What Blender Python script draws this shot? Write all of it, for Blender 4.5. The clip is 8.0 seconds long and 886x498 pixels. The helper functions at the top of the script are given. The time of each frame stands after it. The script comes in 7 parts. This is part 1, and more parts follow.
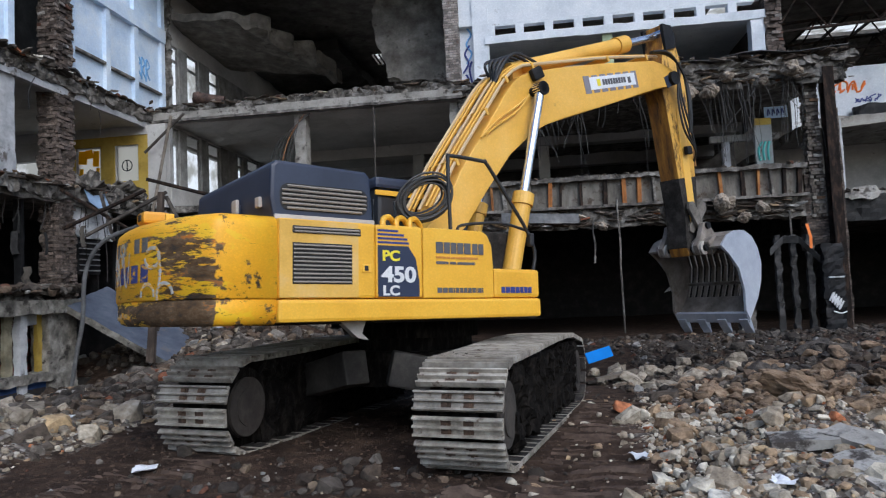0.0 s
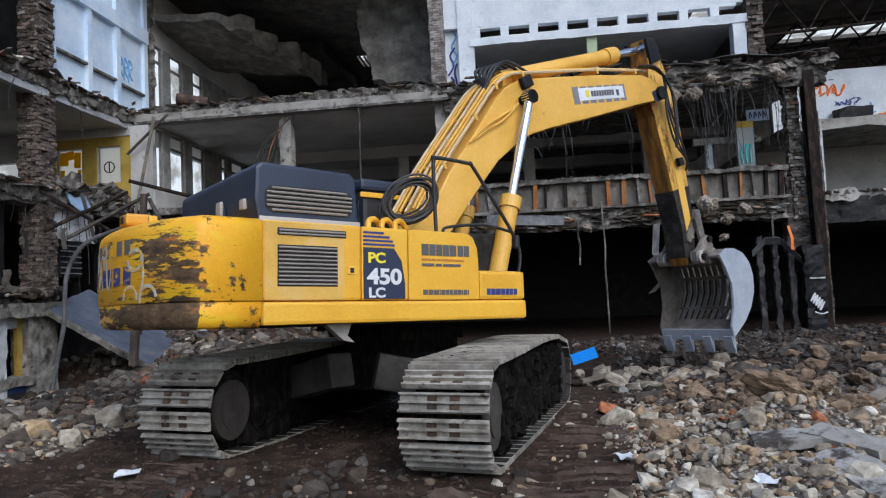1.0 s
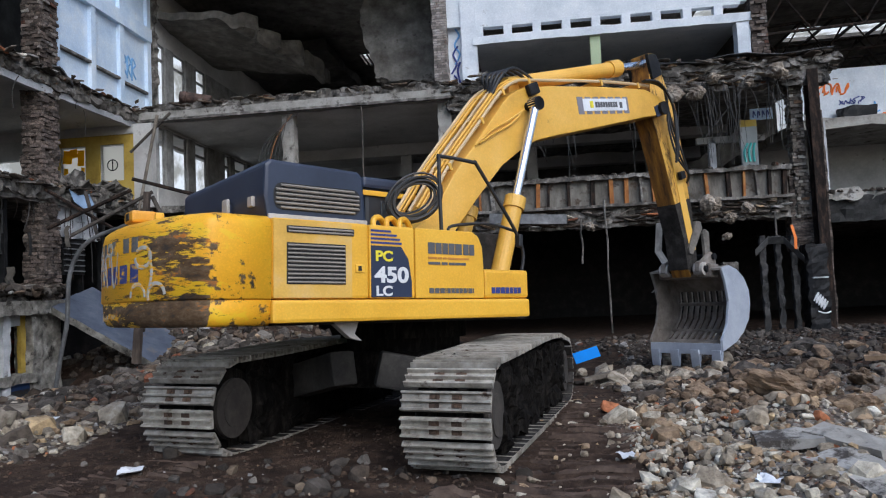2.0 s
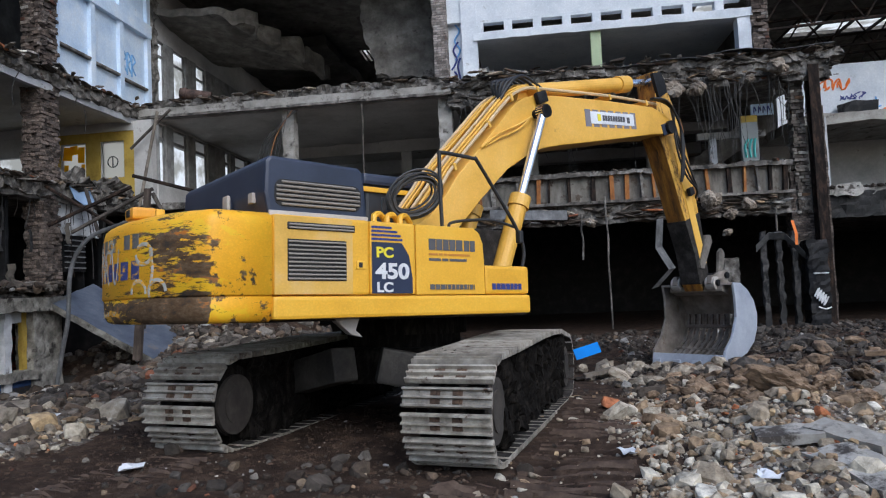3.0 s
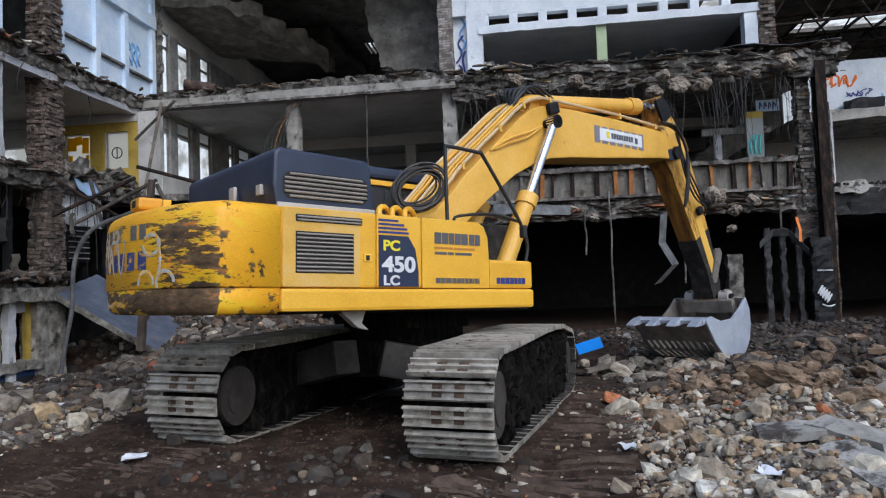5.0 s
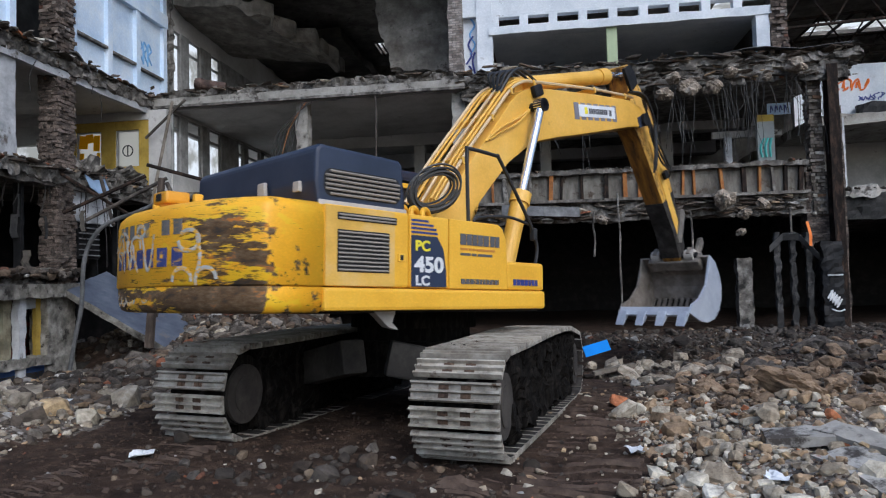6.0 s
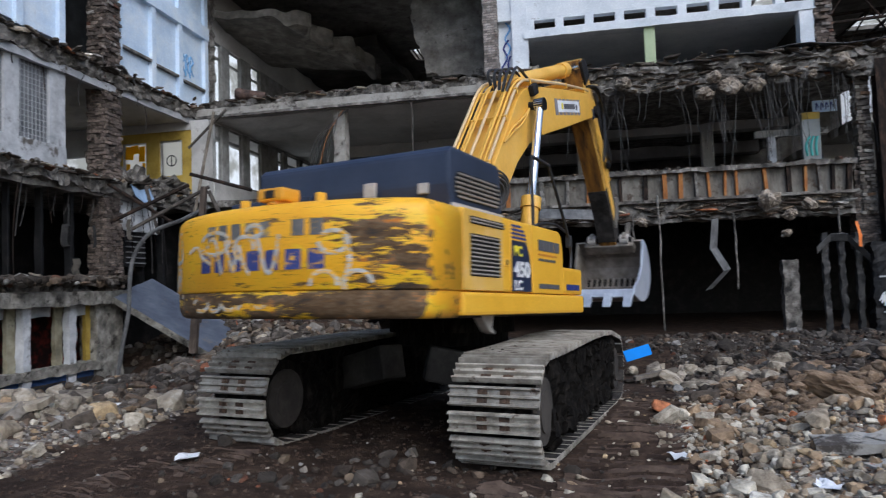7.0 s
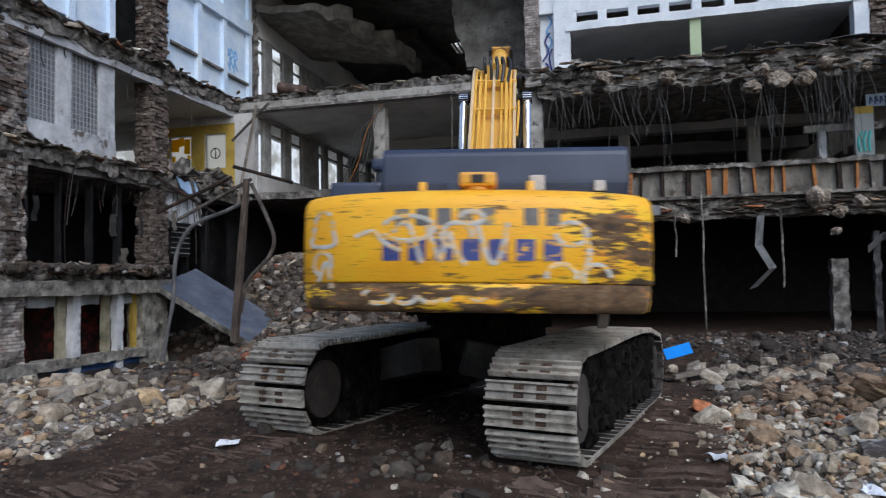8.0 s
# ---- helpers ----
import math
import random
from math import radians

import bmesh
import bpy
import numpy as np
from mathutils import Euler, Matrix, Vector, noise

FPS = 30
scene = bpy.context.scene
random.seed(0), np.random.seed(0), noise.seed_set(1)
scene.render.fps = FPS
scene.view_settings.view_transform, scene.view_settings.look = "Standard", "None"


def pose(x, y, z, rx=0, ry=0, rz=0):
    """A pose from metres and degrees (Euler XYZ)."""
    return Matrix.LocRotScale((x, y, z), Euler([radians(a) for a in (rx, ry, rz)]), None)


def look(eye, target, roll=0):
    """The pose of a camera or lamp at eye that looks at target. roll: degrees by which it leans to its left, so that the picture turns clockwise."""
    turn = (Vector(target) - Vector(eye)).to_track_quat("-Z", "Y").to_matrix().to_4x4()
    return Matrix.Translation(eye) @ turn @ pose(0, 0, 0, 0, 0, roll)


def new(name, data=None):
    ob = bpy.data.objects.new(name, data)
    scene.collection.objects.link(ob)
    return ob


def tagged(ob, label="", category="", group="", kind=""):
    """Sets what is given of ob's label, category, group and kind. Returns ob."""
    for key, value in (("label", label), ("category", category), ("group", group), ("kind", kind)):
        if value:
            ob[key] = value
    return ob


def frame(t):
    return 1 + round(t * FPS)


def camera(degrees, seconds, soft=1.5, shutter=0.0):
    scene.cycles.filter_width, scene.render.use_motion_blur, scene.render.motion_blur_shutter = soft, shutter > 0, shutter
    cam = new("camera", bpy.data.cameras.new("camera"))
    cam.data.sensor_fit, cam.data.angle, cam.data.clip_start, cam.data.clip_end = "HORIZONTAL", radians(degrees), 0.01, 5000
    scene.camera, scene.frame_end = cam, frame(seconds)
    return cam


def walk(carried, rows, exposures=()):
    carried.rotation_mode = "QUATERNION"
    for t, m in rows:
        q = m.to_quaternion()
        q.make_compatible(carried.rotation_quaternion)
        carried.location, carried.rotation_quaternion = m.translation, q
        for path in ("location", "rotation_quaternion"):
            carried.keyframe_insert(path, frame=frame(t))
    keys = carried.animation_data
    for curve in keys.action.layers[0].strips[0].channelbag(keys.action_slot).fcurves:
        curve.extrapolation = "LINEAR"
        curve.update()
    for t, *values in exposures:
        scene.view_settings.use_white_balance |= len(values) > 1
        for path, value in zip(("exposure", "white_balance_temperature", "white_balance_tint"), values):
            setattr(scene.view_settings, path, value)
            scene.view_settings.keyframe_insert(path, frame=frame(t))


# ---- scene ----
import itertools

EYE = 1.70
cam = camera(66.44, 8.0, soft=1.15, shutter=0.8)
walk(cam, [
    (0.0, pose(0, 0, EYE, 93.27, 2.56, 0.15)),
    (0.5, pose(0, 0, EYE, 93.36, 2.49, -0.70)),
    (1.0, pose(0, 0, EYE, 93.38, 2.72, -1.07)),
    (1.5, pose(0, 0, EYE, 93.33, 2.54, -0.89)),
    (3.0, pose(0, 0, EYE, 92.95, 2.67, -0.81)),
    (3.5, pose(0, 0, EYE, 92.67, 2.54, -0.91)),
    (4.0, pose(0, 0, EYE, 92.59, 2.63, -0.81)),
    (4.5, pose(0, 0, EYE, 92.42, 2.38, -0.80)),
    (6.0, pose(0, 0, EYE, 92.51, 1.54, 0.07)),
    (6.5, pose(0, 0, EYE, 92.79, 1.88, 1.41)),
    (7.0, pose(0, 0, EYE, 93.00, 1.96, 3.26)),
    (7.5, pose(0, 0, EYE, 92.59, 1.46, 4.90)),
    (8.0, pose(0, 0, EYE, 92.57, 1.09, 6.44)),
], exposures=[(0.0, 0.0, 5650, 9), (8.0, 0.0, 5650, 9)])

# ---- light: overcast day ----
world = bpy.data.worlds.new("overcast_sky")
scene.world = world
world.use_nodes = True
wt = world.node_tree
sky = wt.nodes.new("ShaderNodeTexSky")
sky.sky_type = "NISHITA"
sky.sun_disc = False
sky.sun_elevation = radians(42)
sky.sun_rotation = radians(150)
sky.air_density = 1.0
sky.dust_density = 3.0
sky.ozone_density = 1.0
wt.nodes["Background"].inputs["Strength"].default_value = 0.15
wt.links.new(sky.outputs["Color"], wt.nodes["Background"].inputs["Color"])
sun_data = bpy.data.lights.new("sun", "SUN")
sun_data.energy, sun_data.angle, sun_data.color = 1.22, radians(45), (0.98, 0.99, 1.0)
sun = new("sun", sun_data)
sun.matrix_world = look((8, -11, 19.5), (0, 10, 0))

# ---- materials ----


def ramp_node(nt, stops):
    n = nt.nodes.new("ShaderNodeValToRGB")
    el = n.color_ramp.elements
    while len(el) < len(stops):
        el.new(0.5)
    for e, (p, c) in zip(el, stops):
        e.position, e.color = p, (*c, 1)
    return n


def mixc(nt, fac, a, b, kind="MIX"):
    n = nt.nodes.new("ShaderNodeMix")
    n.data_type, n.blend_type = "RGBA", kind
    for sock, val in ((n.inputs[0], fac), (n.inputs[6], a), (n.inputs[7], b)):
        if isinstance(val, (int, float)):
            sock.default_value = val
        elif isinstance(val, tuple):
            sock.default_value = (*val, 1)
        else:
            nt.links.new(val, sock)
    return n.outputs[2]


def noise_node(nt, vec, scale, detail=6, rough=0.6, stretch=None):
    n = nt.nodes.new("ShaderNodeTexNoise")
    n.inputs["Scale"].default_value, n.inputs["Detail"].default_value, n.inputs["Roughness"].default_value = scale, detail, rough
    if stretch:
        m = nt.nodes.new("ShaderNodeMapping")
        m.inputs["Scale"].default_value = stretch
        nt.links.new(vec, m.inputs["Vector"])
        vec = m.outputs["Vector"]
    nt.links.new(vec, n.inputs["Vector"])
    return n.outputs["Fac"]


def surface(name, dark, mid, light, scale=3.0, fine=40.0, rough=0.85, metal=0.0, bump=0.25, stain=None, stain_at=0.62, stain_scale=1.2,
            stretch=None, vary=0.0, bump_scale=None, stain_stretch=None, soft=0.08, grain=0.8, bricks=False):
    """A worn surface: three tones by noise, fine grain, stains with a shape of their own, and relief."""
    m = bpy.data.materials.new(name)
    m.use_nodes = True
    nt = m.node_tree
    b = nt.nodes["Principled BSDF"]
    tc = nt.nodes.new("ShaderNodeTexCoord").outputs["Object"]
    info = nt.nodes.new("ShaderNodeObjectInfo")
    add = nt.nodes.new("ShaderNodeVectorMath")
    add.operation = "MULTIPLY_ADD"
    nt.links.new(info.outputs["Random"], add.inputs[0])
    add.inputs[1].default_value = (17.0, 31.0, 11.0)
    nt.links.new(tc, add.inputs[2])
    vec = add.outputs[0]
    big = noise_node(nt, vec, scale, 8, 0.65, stretch)
    col = ramp_node(nt, [(0.33, dark), (0.5, mid), (0.68, light)])
    nt.links.new(big, col.inputs[0])
    c = col.outputs[0]
    grain = noise_node(nt, vec, fine, 4, 0.7)
    g = ramp_node(nt, [(0.3, (0.72, 0.72, 0.72)), (0.7, (1.12, 1.12, 1.12))])
    nt.links.new(grain, g.inputs[0])
    c = mixc(nt, grain, c, g.outputs[0], "MULTIPLY")
    rgh = None
    brick_fac = None
    if bricks:
        sep = nt.nodes.new("ShaderNodeSeparateXYZ")
        nt.links.new(tc, sep.inputs[0])
        addxy = nt.nodes.new("ShaderNodeMath")
        nt.links.new(sep.outputs["X"], addxy.inputs[0])
        nt.links.new(sep.outputs["Y"], addxy.inputs[1])
        comb = nt.nodes.new("ShaderNodeCombineXYZ")
        nt.links.new(addxy.outputs[0], comb.inputs["X"])
        nt.links.new(sep.outputs["Z"], comb.inputs["Y"])
        bt = nt.nodes.new("ShaderNodeTexBrick")
        nt.links.new(comb.outputs[0], bt.inputs["Vector"])
        for key, val in (("Scale", 1.0), ("Mortar Size", 0.012), ("Mortar Smooth", 0.3), ("Brick Width", 0.22), ("Row Height", 0.075), ("Bias", 0.0)):
            bt.inputs[key].default_value = val
        bt.inputs["Color1"].default_value = (0.45, 0.42, 0.4, 1)
        bt.inputs["Color2"].default_value = (1.35, 1.25, 1.2, 1)
        bt.inputs["Mortar"].default_value = (0.5, 0.5, 0.5, 1)
        c = mixc(nt, 0.85, c, bt.outputs["Color"], "MULTIPLY")
        brick_fac = bt.outputs["Fac"]
    if stain:
        s = noise_node(nt, vec, stain_scale, 10, 0.72, stain_stretch)
        k = ramp_node(nt, [(stain_at, (0, 0, 0)), (stain_at + soft, (1, 1, 1))])
        nt.links.new(s, k.inputs[0])
        c = mixc(nt, k.outputs[0], c, stain)
        rgh = k.outputs[0]
    if vary:
        v = ramp_node(nt, [(0.0, (1 - vary,) * 3), (1.0, (1 + vary,) * 3)])
        nt.links.new(info.outputs["Random"], v.inputs[0])
        c = mixc(nt, 1.0, c, v.outputs[0], "MULTIPLY")
    nt.links.new(c, b.inputs["Base Color"])
    b.inputs["Metallic"].default_value = metal
    if rgh is not None and rough < 0.7:
        mr = nt.nodes.new("ShaderNodeMapRange")
        mr.inputs["To Min"].default_value, mr.inputs["To Max"].default_value = rough, 0.85
        nt.links.new(rgh, mr.inputs["Value"])
        nt.links.new(mr.outputs["Result"], b.inputs["Roughness"])
    else:
        b.inputs["Roughness"].default_value = rough
    if bump:
        bn = nt.nodes.new("ShaderNodeBump")
        bn.inputs["Strength"].default_value = bump
        bn.inputs["Distance"].default_value = 0.03
        hgt = noise_node(nt, vec, bump_scale or fine * 0.4, 8, 0.7)
        if brick_fac is not None:
            sub = nt.nodes.new("ShaderNodeMath")
            sub.operation = "SUBTRACT"
            nt.links.new(hgt, sub.inputs[0])
            nt.links.new(brick_fac, sub.inputs[1])
            hgt = sub.outputs[0]
        nt.links.new(hgt, bn.inputs["Height"])
        nt.links.new(bn.outputs["Normal"], b.inputs["Normal"])
    return m


def chips_material(name, tones):
    """Mixed rubble: a colour for each chunk of a joined mesh."""
    m = bpy.data.materials.new(name)
    m.use_nodes = True
    nt = m.node_tree
    b = nt.nodes["Principled BSDF"]
    geo = nt.nodes.new("ShaderNodeNewGeometry")
    tc = nt.nodes.new("ShaderNodeTexCoord").outputs["Object"]
    r = ramp_node(nt, list(zip((0.0, 0.25, 0.45, 0.66, 0.78, 0.90, 0.925, 0.965), tones)))
    r.color_ramp.interpolation = "CONSTANT"
    nt.links.new(geo.outputs["Random Per Island"], r.inputs[0])
    g = ramp_node(nt, [(0.34, (0.35, 0.32, 0.29)), (0.66, (1.25, 1.24, 1.22))])
    nt.links.new(noise_node(nt, tc, 9.0, 8, 0.7), g.inputs[0])
    nt.links.new(mixc(nt, 1.0, r.outputs[0], g.outputs[0], "MULTIPLY"), b.inputs["Base Color"])
    b.inputs["Roughness"].default_value = 0.9
    bn = nt.nodes.new("ShaderNodeBump")
    bn.inputs["Strength"].default_value, bn.inputs["Distance"].default_value = 0.5, 0.03
    nt.links.new(noise_node(nt, tc, 25.0, 6, 0.7), bn.inputs["Height"])
    nt.links.new(bn.outputs["Normal"], b.inputs["Normal"])
    return m


def grit_material(name):
    """A bed of fine crushed rubble: small grains of mixed tone."""
    m = bpy.data.materials.new(name)
    m.use_nodes = True
    nt = m.node_tree
    b = nt.nodes["Principled BSDF"]
    tc = nt.nodes.new("ShaderNodeTexCoord").outputs["Object"]
    c = None
    hgt = None
    for scale, stops in ((16.0, ((0.0, (0.10, 0.082, 0.066)), (0.3, (0.2, 0.175, 0.148)), (0.6, (0.28, 0.25, 0.215)), (0.82, (0.16, 0.115, 0.08)), (0.93, (0.42, 0.40, 0.37)))),
                         (45.0, ((0.0, (0.06, 0.048, 0.038)), (0.35, (0.15, 0.125, 0.10)), (0.65, (0.25, 0.22, 0.185)), (0.85, (0.2, 0.1, 0.06)), (0.93, (0.45, 0.43, 0.40))))):
        v = nt.nodes.new("ShaderNodeTexVoronoi")
        v.inputs["Scale"].default_value = scale
        nt.links.new(tc, v.inputs["Vector"])
        sep = nt.nodes.new("ShaderNodeSeparateColor")
        nt.links.new(v.outputs["Color"], sep.inputs[0])
        r = ramp_node(nt, list(stops))
        r.color_ramp.interpolation = "CONSTANT"
        nt.links.new(sep.outputs[0], r.inputs[0])
        if c is None:
            c, hgt = r.outputs[0], v.outputs["Distance"]
        else:
            k = ramp_node(nt, [(0.46, (0, 0, 0)), (0.54, (1, 1, 1))])
            nt.links.new(noise_node(nt, tc, 5.0, 6, 0.7), k.inputs[0])
            c = mixc(nt, k.outputs[0], c, r.outputs[0])
    g = ramp_node(nt, [(0.35, (0.4, 0.37, 0.34)), (0.62, (1.15, 1.14, 1.12))])
    nt.links.new(noise_node(nt, tc, 1.3, 8, 0.7), g.inputs[0])
    nt.links.new(mixc(nt, 1.0, c, g.outputs[0], "MULTIPLY"), b.inputs["Base Color"])
    b.inputs["Roughness"].default_value = 0.95
    bn = nt.nodes.new("ShaderNodeBump")
    bn.invert = True
    bn.inputs["Strength"].default_value, bn.inputs["Distance"].default_value = 0.9, 0.04
    nt.links.new(hgt, bn.inputs["Height"])
    nt.links.new(bn.outputs["Normal"], b.inputs["Normal"])
    return m


def paint(name, colour, rough=0.4, metal=0.0):
    return surface(name, tuple(c * 0.85 for c in colour), colour, tuple(min(1, c * 1.08) for c in colour), 2.0, 60, rough, metal, 0.0, grain=0.12)


M_CONC = surface("dirty_concrete", (0.045, 0.04, 0.034), (0.145, 0.131, 0.113), (0.36, 0.338, 0.305), 3.6, 25, 0.92, bump=0.9, stain=(0.024, 0.022, 0.019), stain_at=0.54, stain_scale=2.0)
M_CONC_LT = surface("pale_concrete", (0.2, 0.19, 0.165), (0.33, 0.31, 0.275), (0.46, 0.44, 0.40), 1.8, 25, 0.9, bump=0.5, stain=(0.06, 0.05, 0.042), stain_at=0.55, stain_scale=2.2)
# Interior surfaces toned near black: the rooms' darkness is in the colour.
M_DARK = surface("unlit_interior_tone", (0.028, 0.026, 0.023), (0.058, 0.053, 0.047), (0.11, 0.1, 0.09), 0.9, 12, 0.95, bump=0.4)
M_CEIL = surface("grey_ceiling_plaster", (0.4, 0.388, 0.362), (0.53, 0.515, 0.485), (0.63, 0.612, 0.58), 0.6, 12, 0.95, bump=0.2, stain=(0.2, 0.175, 0.14), stain_at=0.62)
# White plaster with the blue of the skylight put into its colour.
M_PLASTER = surface("skylight_tinted_plaster", (0.52, 0.66, 0.84), (0.66, 0.78, 0.92), (0.78, 0.86, 0.94), 1.2, 18, 0.9, bump=0.15, grain=0.25, stain=(0.36, 0.36, 0.36), stain_at=0.64, stain_scale=1.6)
M_ATTIC = surface("weathered_white_plaster", (0.58, 0.62, 0.66), (0.71, 0.745, 0.78), (0.81, 0.83, 0.85), 1.0, 18, 0.9, bump=0.25, stain=(0.34, 0.33, 0.315), stain_at=0.62, stain_scale=1.8)
M_PLASTER2 = surface("flaking_white_plaster", (0.33, 0.34, 0.35), (0.5, 0.51, 0.52), (0.66, 0.67, 0.68), 1.8, 18, 0.9, bump=0.3, stain=(0.12, 0.105, 0.09), stain_at=0.57, stain_scale=2.0)
M_BRICKW = surface("rough_masonry", bricks=True, dark=(0.035, 0.027, 0.022), mid=(0.10, 0.08, 0.066), light=(0.27, 0.235, 0.2), scale=4.0, fine=30, rough=0.95, bump=1.0, stain=(0.30, 0.28, 0.26), stain_at=0.66, stain_scale=4.0, stretch=(1, 1, 2.6))
M_STEEL = surface("rusty_steel", (0.008, 0.006, 0.005), (0.02, 0.014, 0.011), (0.075, 0.045, 0.03), 6, 40, 0.85, 0.0, 0.7, stretch=(1.6, 1.6, 0.5))
M_RUST = surface("orange_rust", (0.2, 0.075, 0.02), (0.34, 0.13, 0.03), (0.42, 0.2, 0.06), 4, 40, 0.85, 0.1, 0.3)
# Black paint; also on walls that stand for dark voids.
M_BLACK = surface("black_paint_and_void", (0.008, 0.008, 0.009), (0.014, 0.014, 0.015), (0.034, 0.032, 0.031), 2.5, 30, 0.6, bump=0.2)
M_DIRT = surface("trodden_dirt", (0.019, 0.0115, 0.0075), (0.047, 0.0295, 0.02), (0.105, 0.069, 0.047), 3.4, 45, 0.85, bump=1.0, stain=(0.075, 0.053, 0.038), stain_at=0.6, stain_scale=6.5, bump_scale=22)
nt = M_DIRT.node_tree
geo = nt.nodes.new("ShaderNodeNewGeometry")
# Crest lightening by shape: dry-earth tone that also stands in for raking light.
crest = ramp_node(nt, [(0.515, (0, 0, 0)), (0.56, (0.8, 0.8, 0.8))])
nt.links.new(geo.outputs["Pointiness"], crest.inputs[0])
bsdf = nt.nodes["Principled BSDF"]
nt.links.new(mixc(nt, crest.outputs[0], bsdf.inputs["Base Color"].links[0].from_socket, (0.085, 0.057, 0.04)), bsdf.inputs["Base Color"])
M_GRIT = grit_material("crushed_rubble_bed")
M_CHIPS = chips_material("pale_mixed_rubble", ((0.38, 0.320, 0.237), (0.54, 0.485, 0.387), (0.42, 0.301, 0.185), (0.66, 0.611, 0.503), (0.3, 0.213, 0.133), (0.5, 0.184, 0.077), (0.52, 0.388, 0.224), (0.8, 0.766, 0.671)))
# Darker rubble sets: dirt, plus the shade towards the ruin put into colour.
M_CHIPSDARK = chips_material("dark_brown_rubble", ((0.10, 0.08, 0.062), (0.17, 0.145, 0.12), (0.14, 0.10, 0.068), (0.24, 0.215, 0.185), (0.085, 0.064, 0.047), (0.24, 0.09, 0.045), (0.2, 0.15, 0.10), (0.42, 0.41, 0.39)))
M_CHIPSDIRTSHADE = chips_material("dirty_shaded_rubble", ((0.045, 0.036, 0.028), (0.08, 0.067, 0.055), (0.06, 0.043, 0.03), (0.11, 0.097, 0.083), (0.035, 0.027, 0.02), (0.12, 0.05, 0.028), (0.09, 0.068, 0.046), (0.3, 0.295, 0.28)))
M_DIRTSHADECHUNK = surface("dirty_shaded_stone", (0.035, 0.028, 0.022), (0.075, 0.062, 0.05), (0.15, 0.13, 0.108), 2.8, 22, 0.92, bump=0.8, vary=0.35, stain=(0.02, 0.016, 0.012), stain_at=0.53)
M_LANE = surface("pressed_brown_mud", (0.037, 0.0225, 0.015), (0.078, 0.05, 0.034), (0.14, 0.098, 0.07), 5.0, 35, 0.85, bump=0.8)
M_CHUNK = surface("broken_concrete", (0.18, 0.148, 0.11), (0.35, 0.295, 0.22), (0.52, 0.465, 0.375), 2.8, 22, 0.92, bump=0.9, vary=0.35, stain=(0.085, 0.062, 0.045), stain_at=0.53)
M_CLAYCHUNK = surface("brown_rubble_stone", (0.115, 0.075, 0.044), (0.235, 0.158, 0.096), (0.36, 0.265, 0.175), 2.8, 22, 0.92, bump=0.9, vary=0.35, stain=(0.06, 0.042, 0.029), stain_at=0.55)
M_YEL = surface("yellow_machine_paint", (0.74, 0.385, 0.02), (0.84, 0.455, 0.028), (0.88, 0.51, 0.045), 1.3, 50, 0.42, 0, 0.0, grain=0.12, stain_stretch=(2.5, 2.5, 0.6), soft=0.12, stain=(0.30, 0.15, 0.04), stain_at=0.70, stain_scale=3.0)


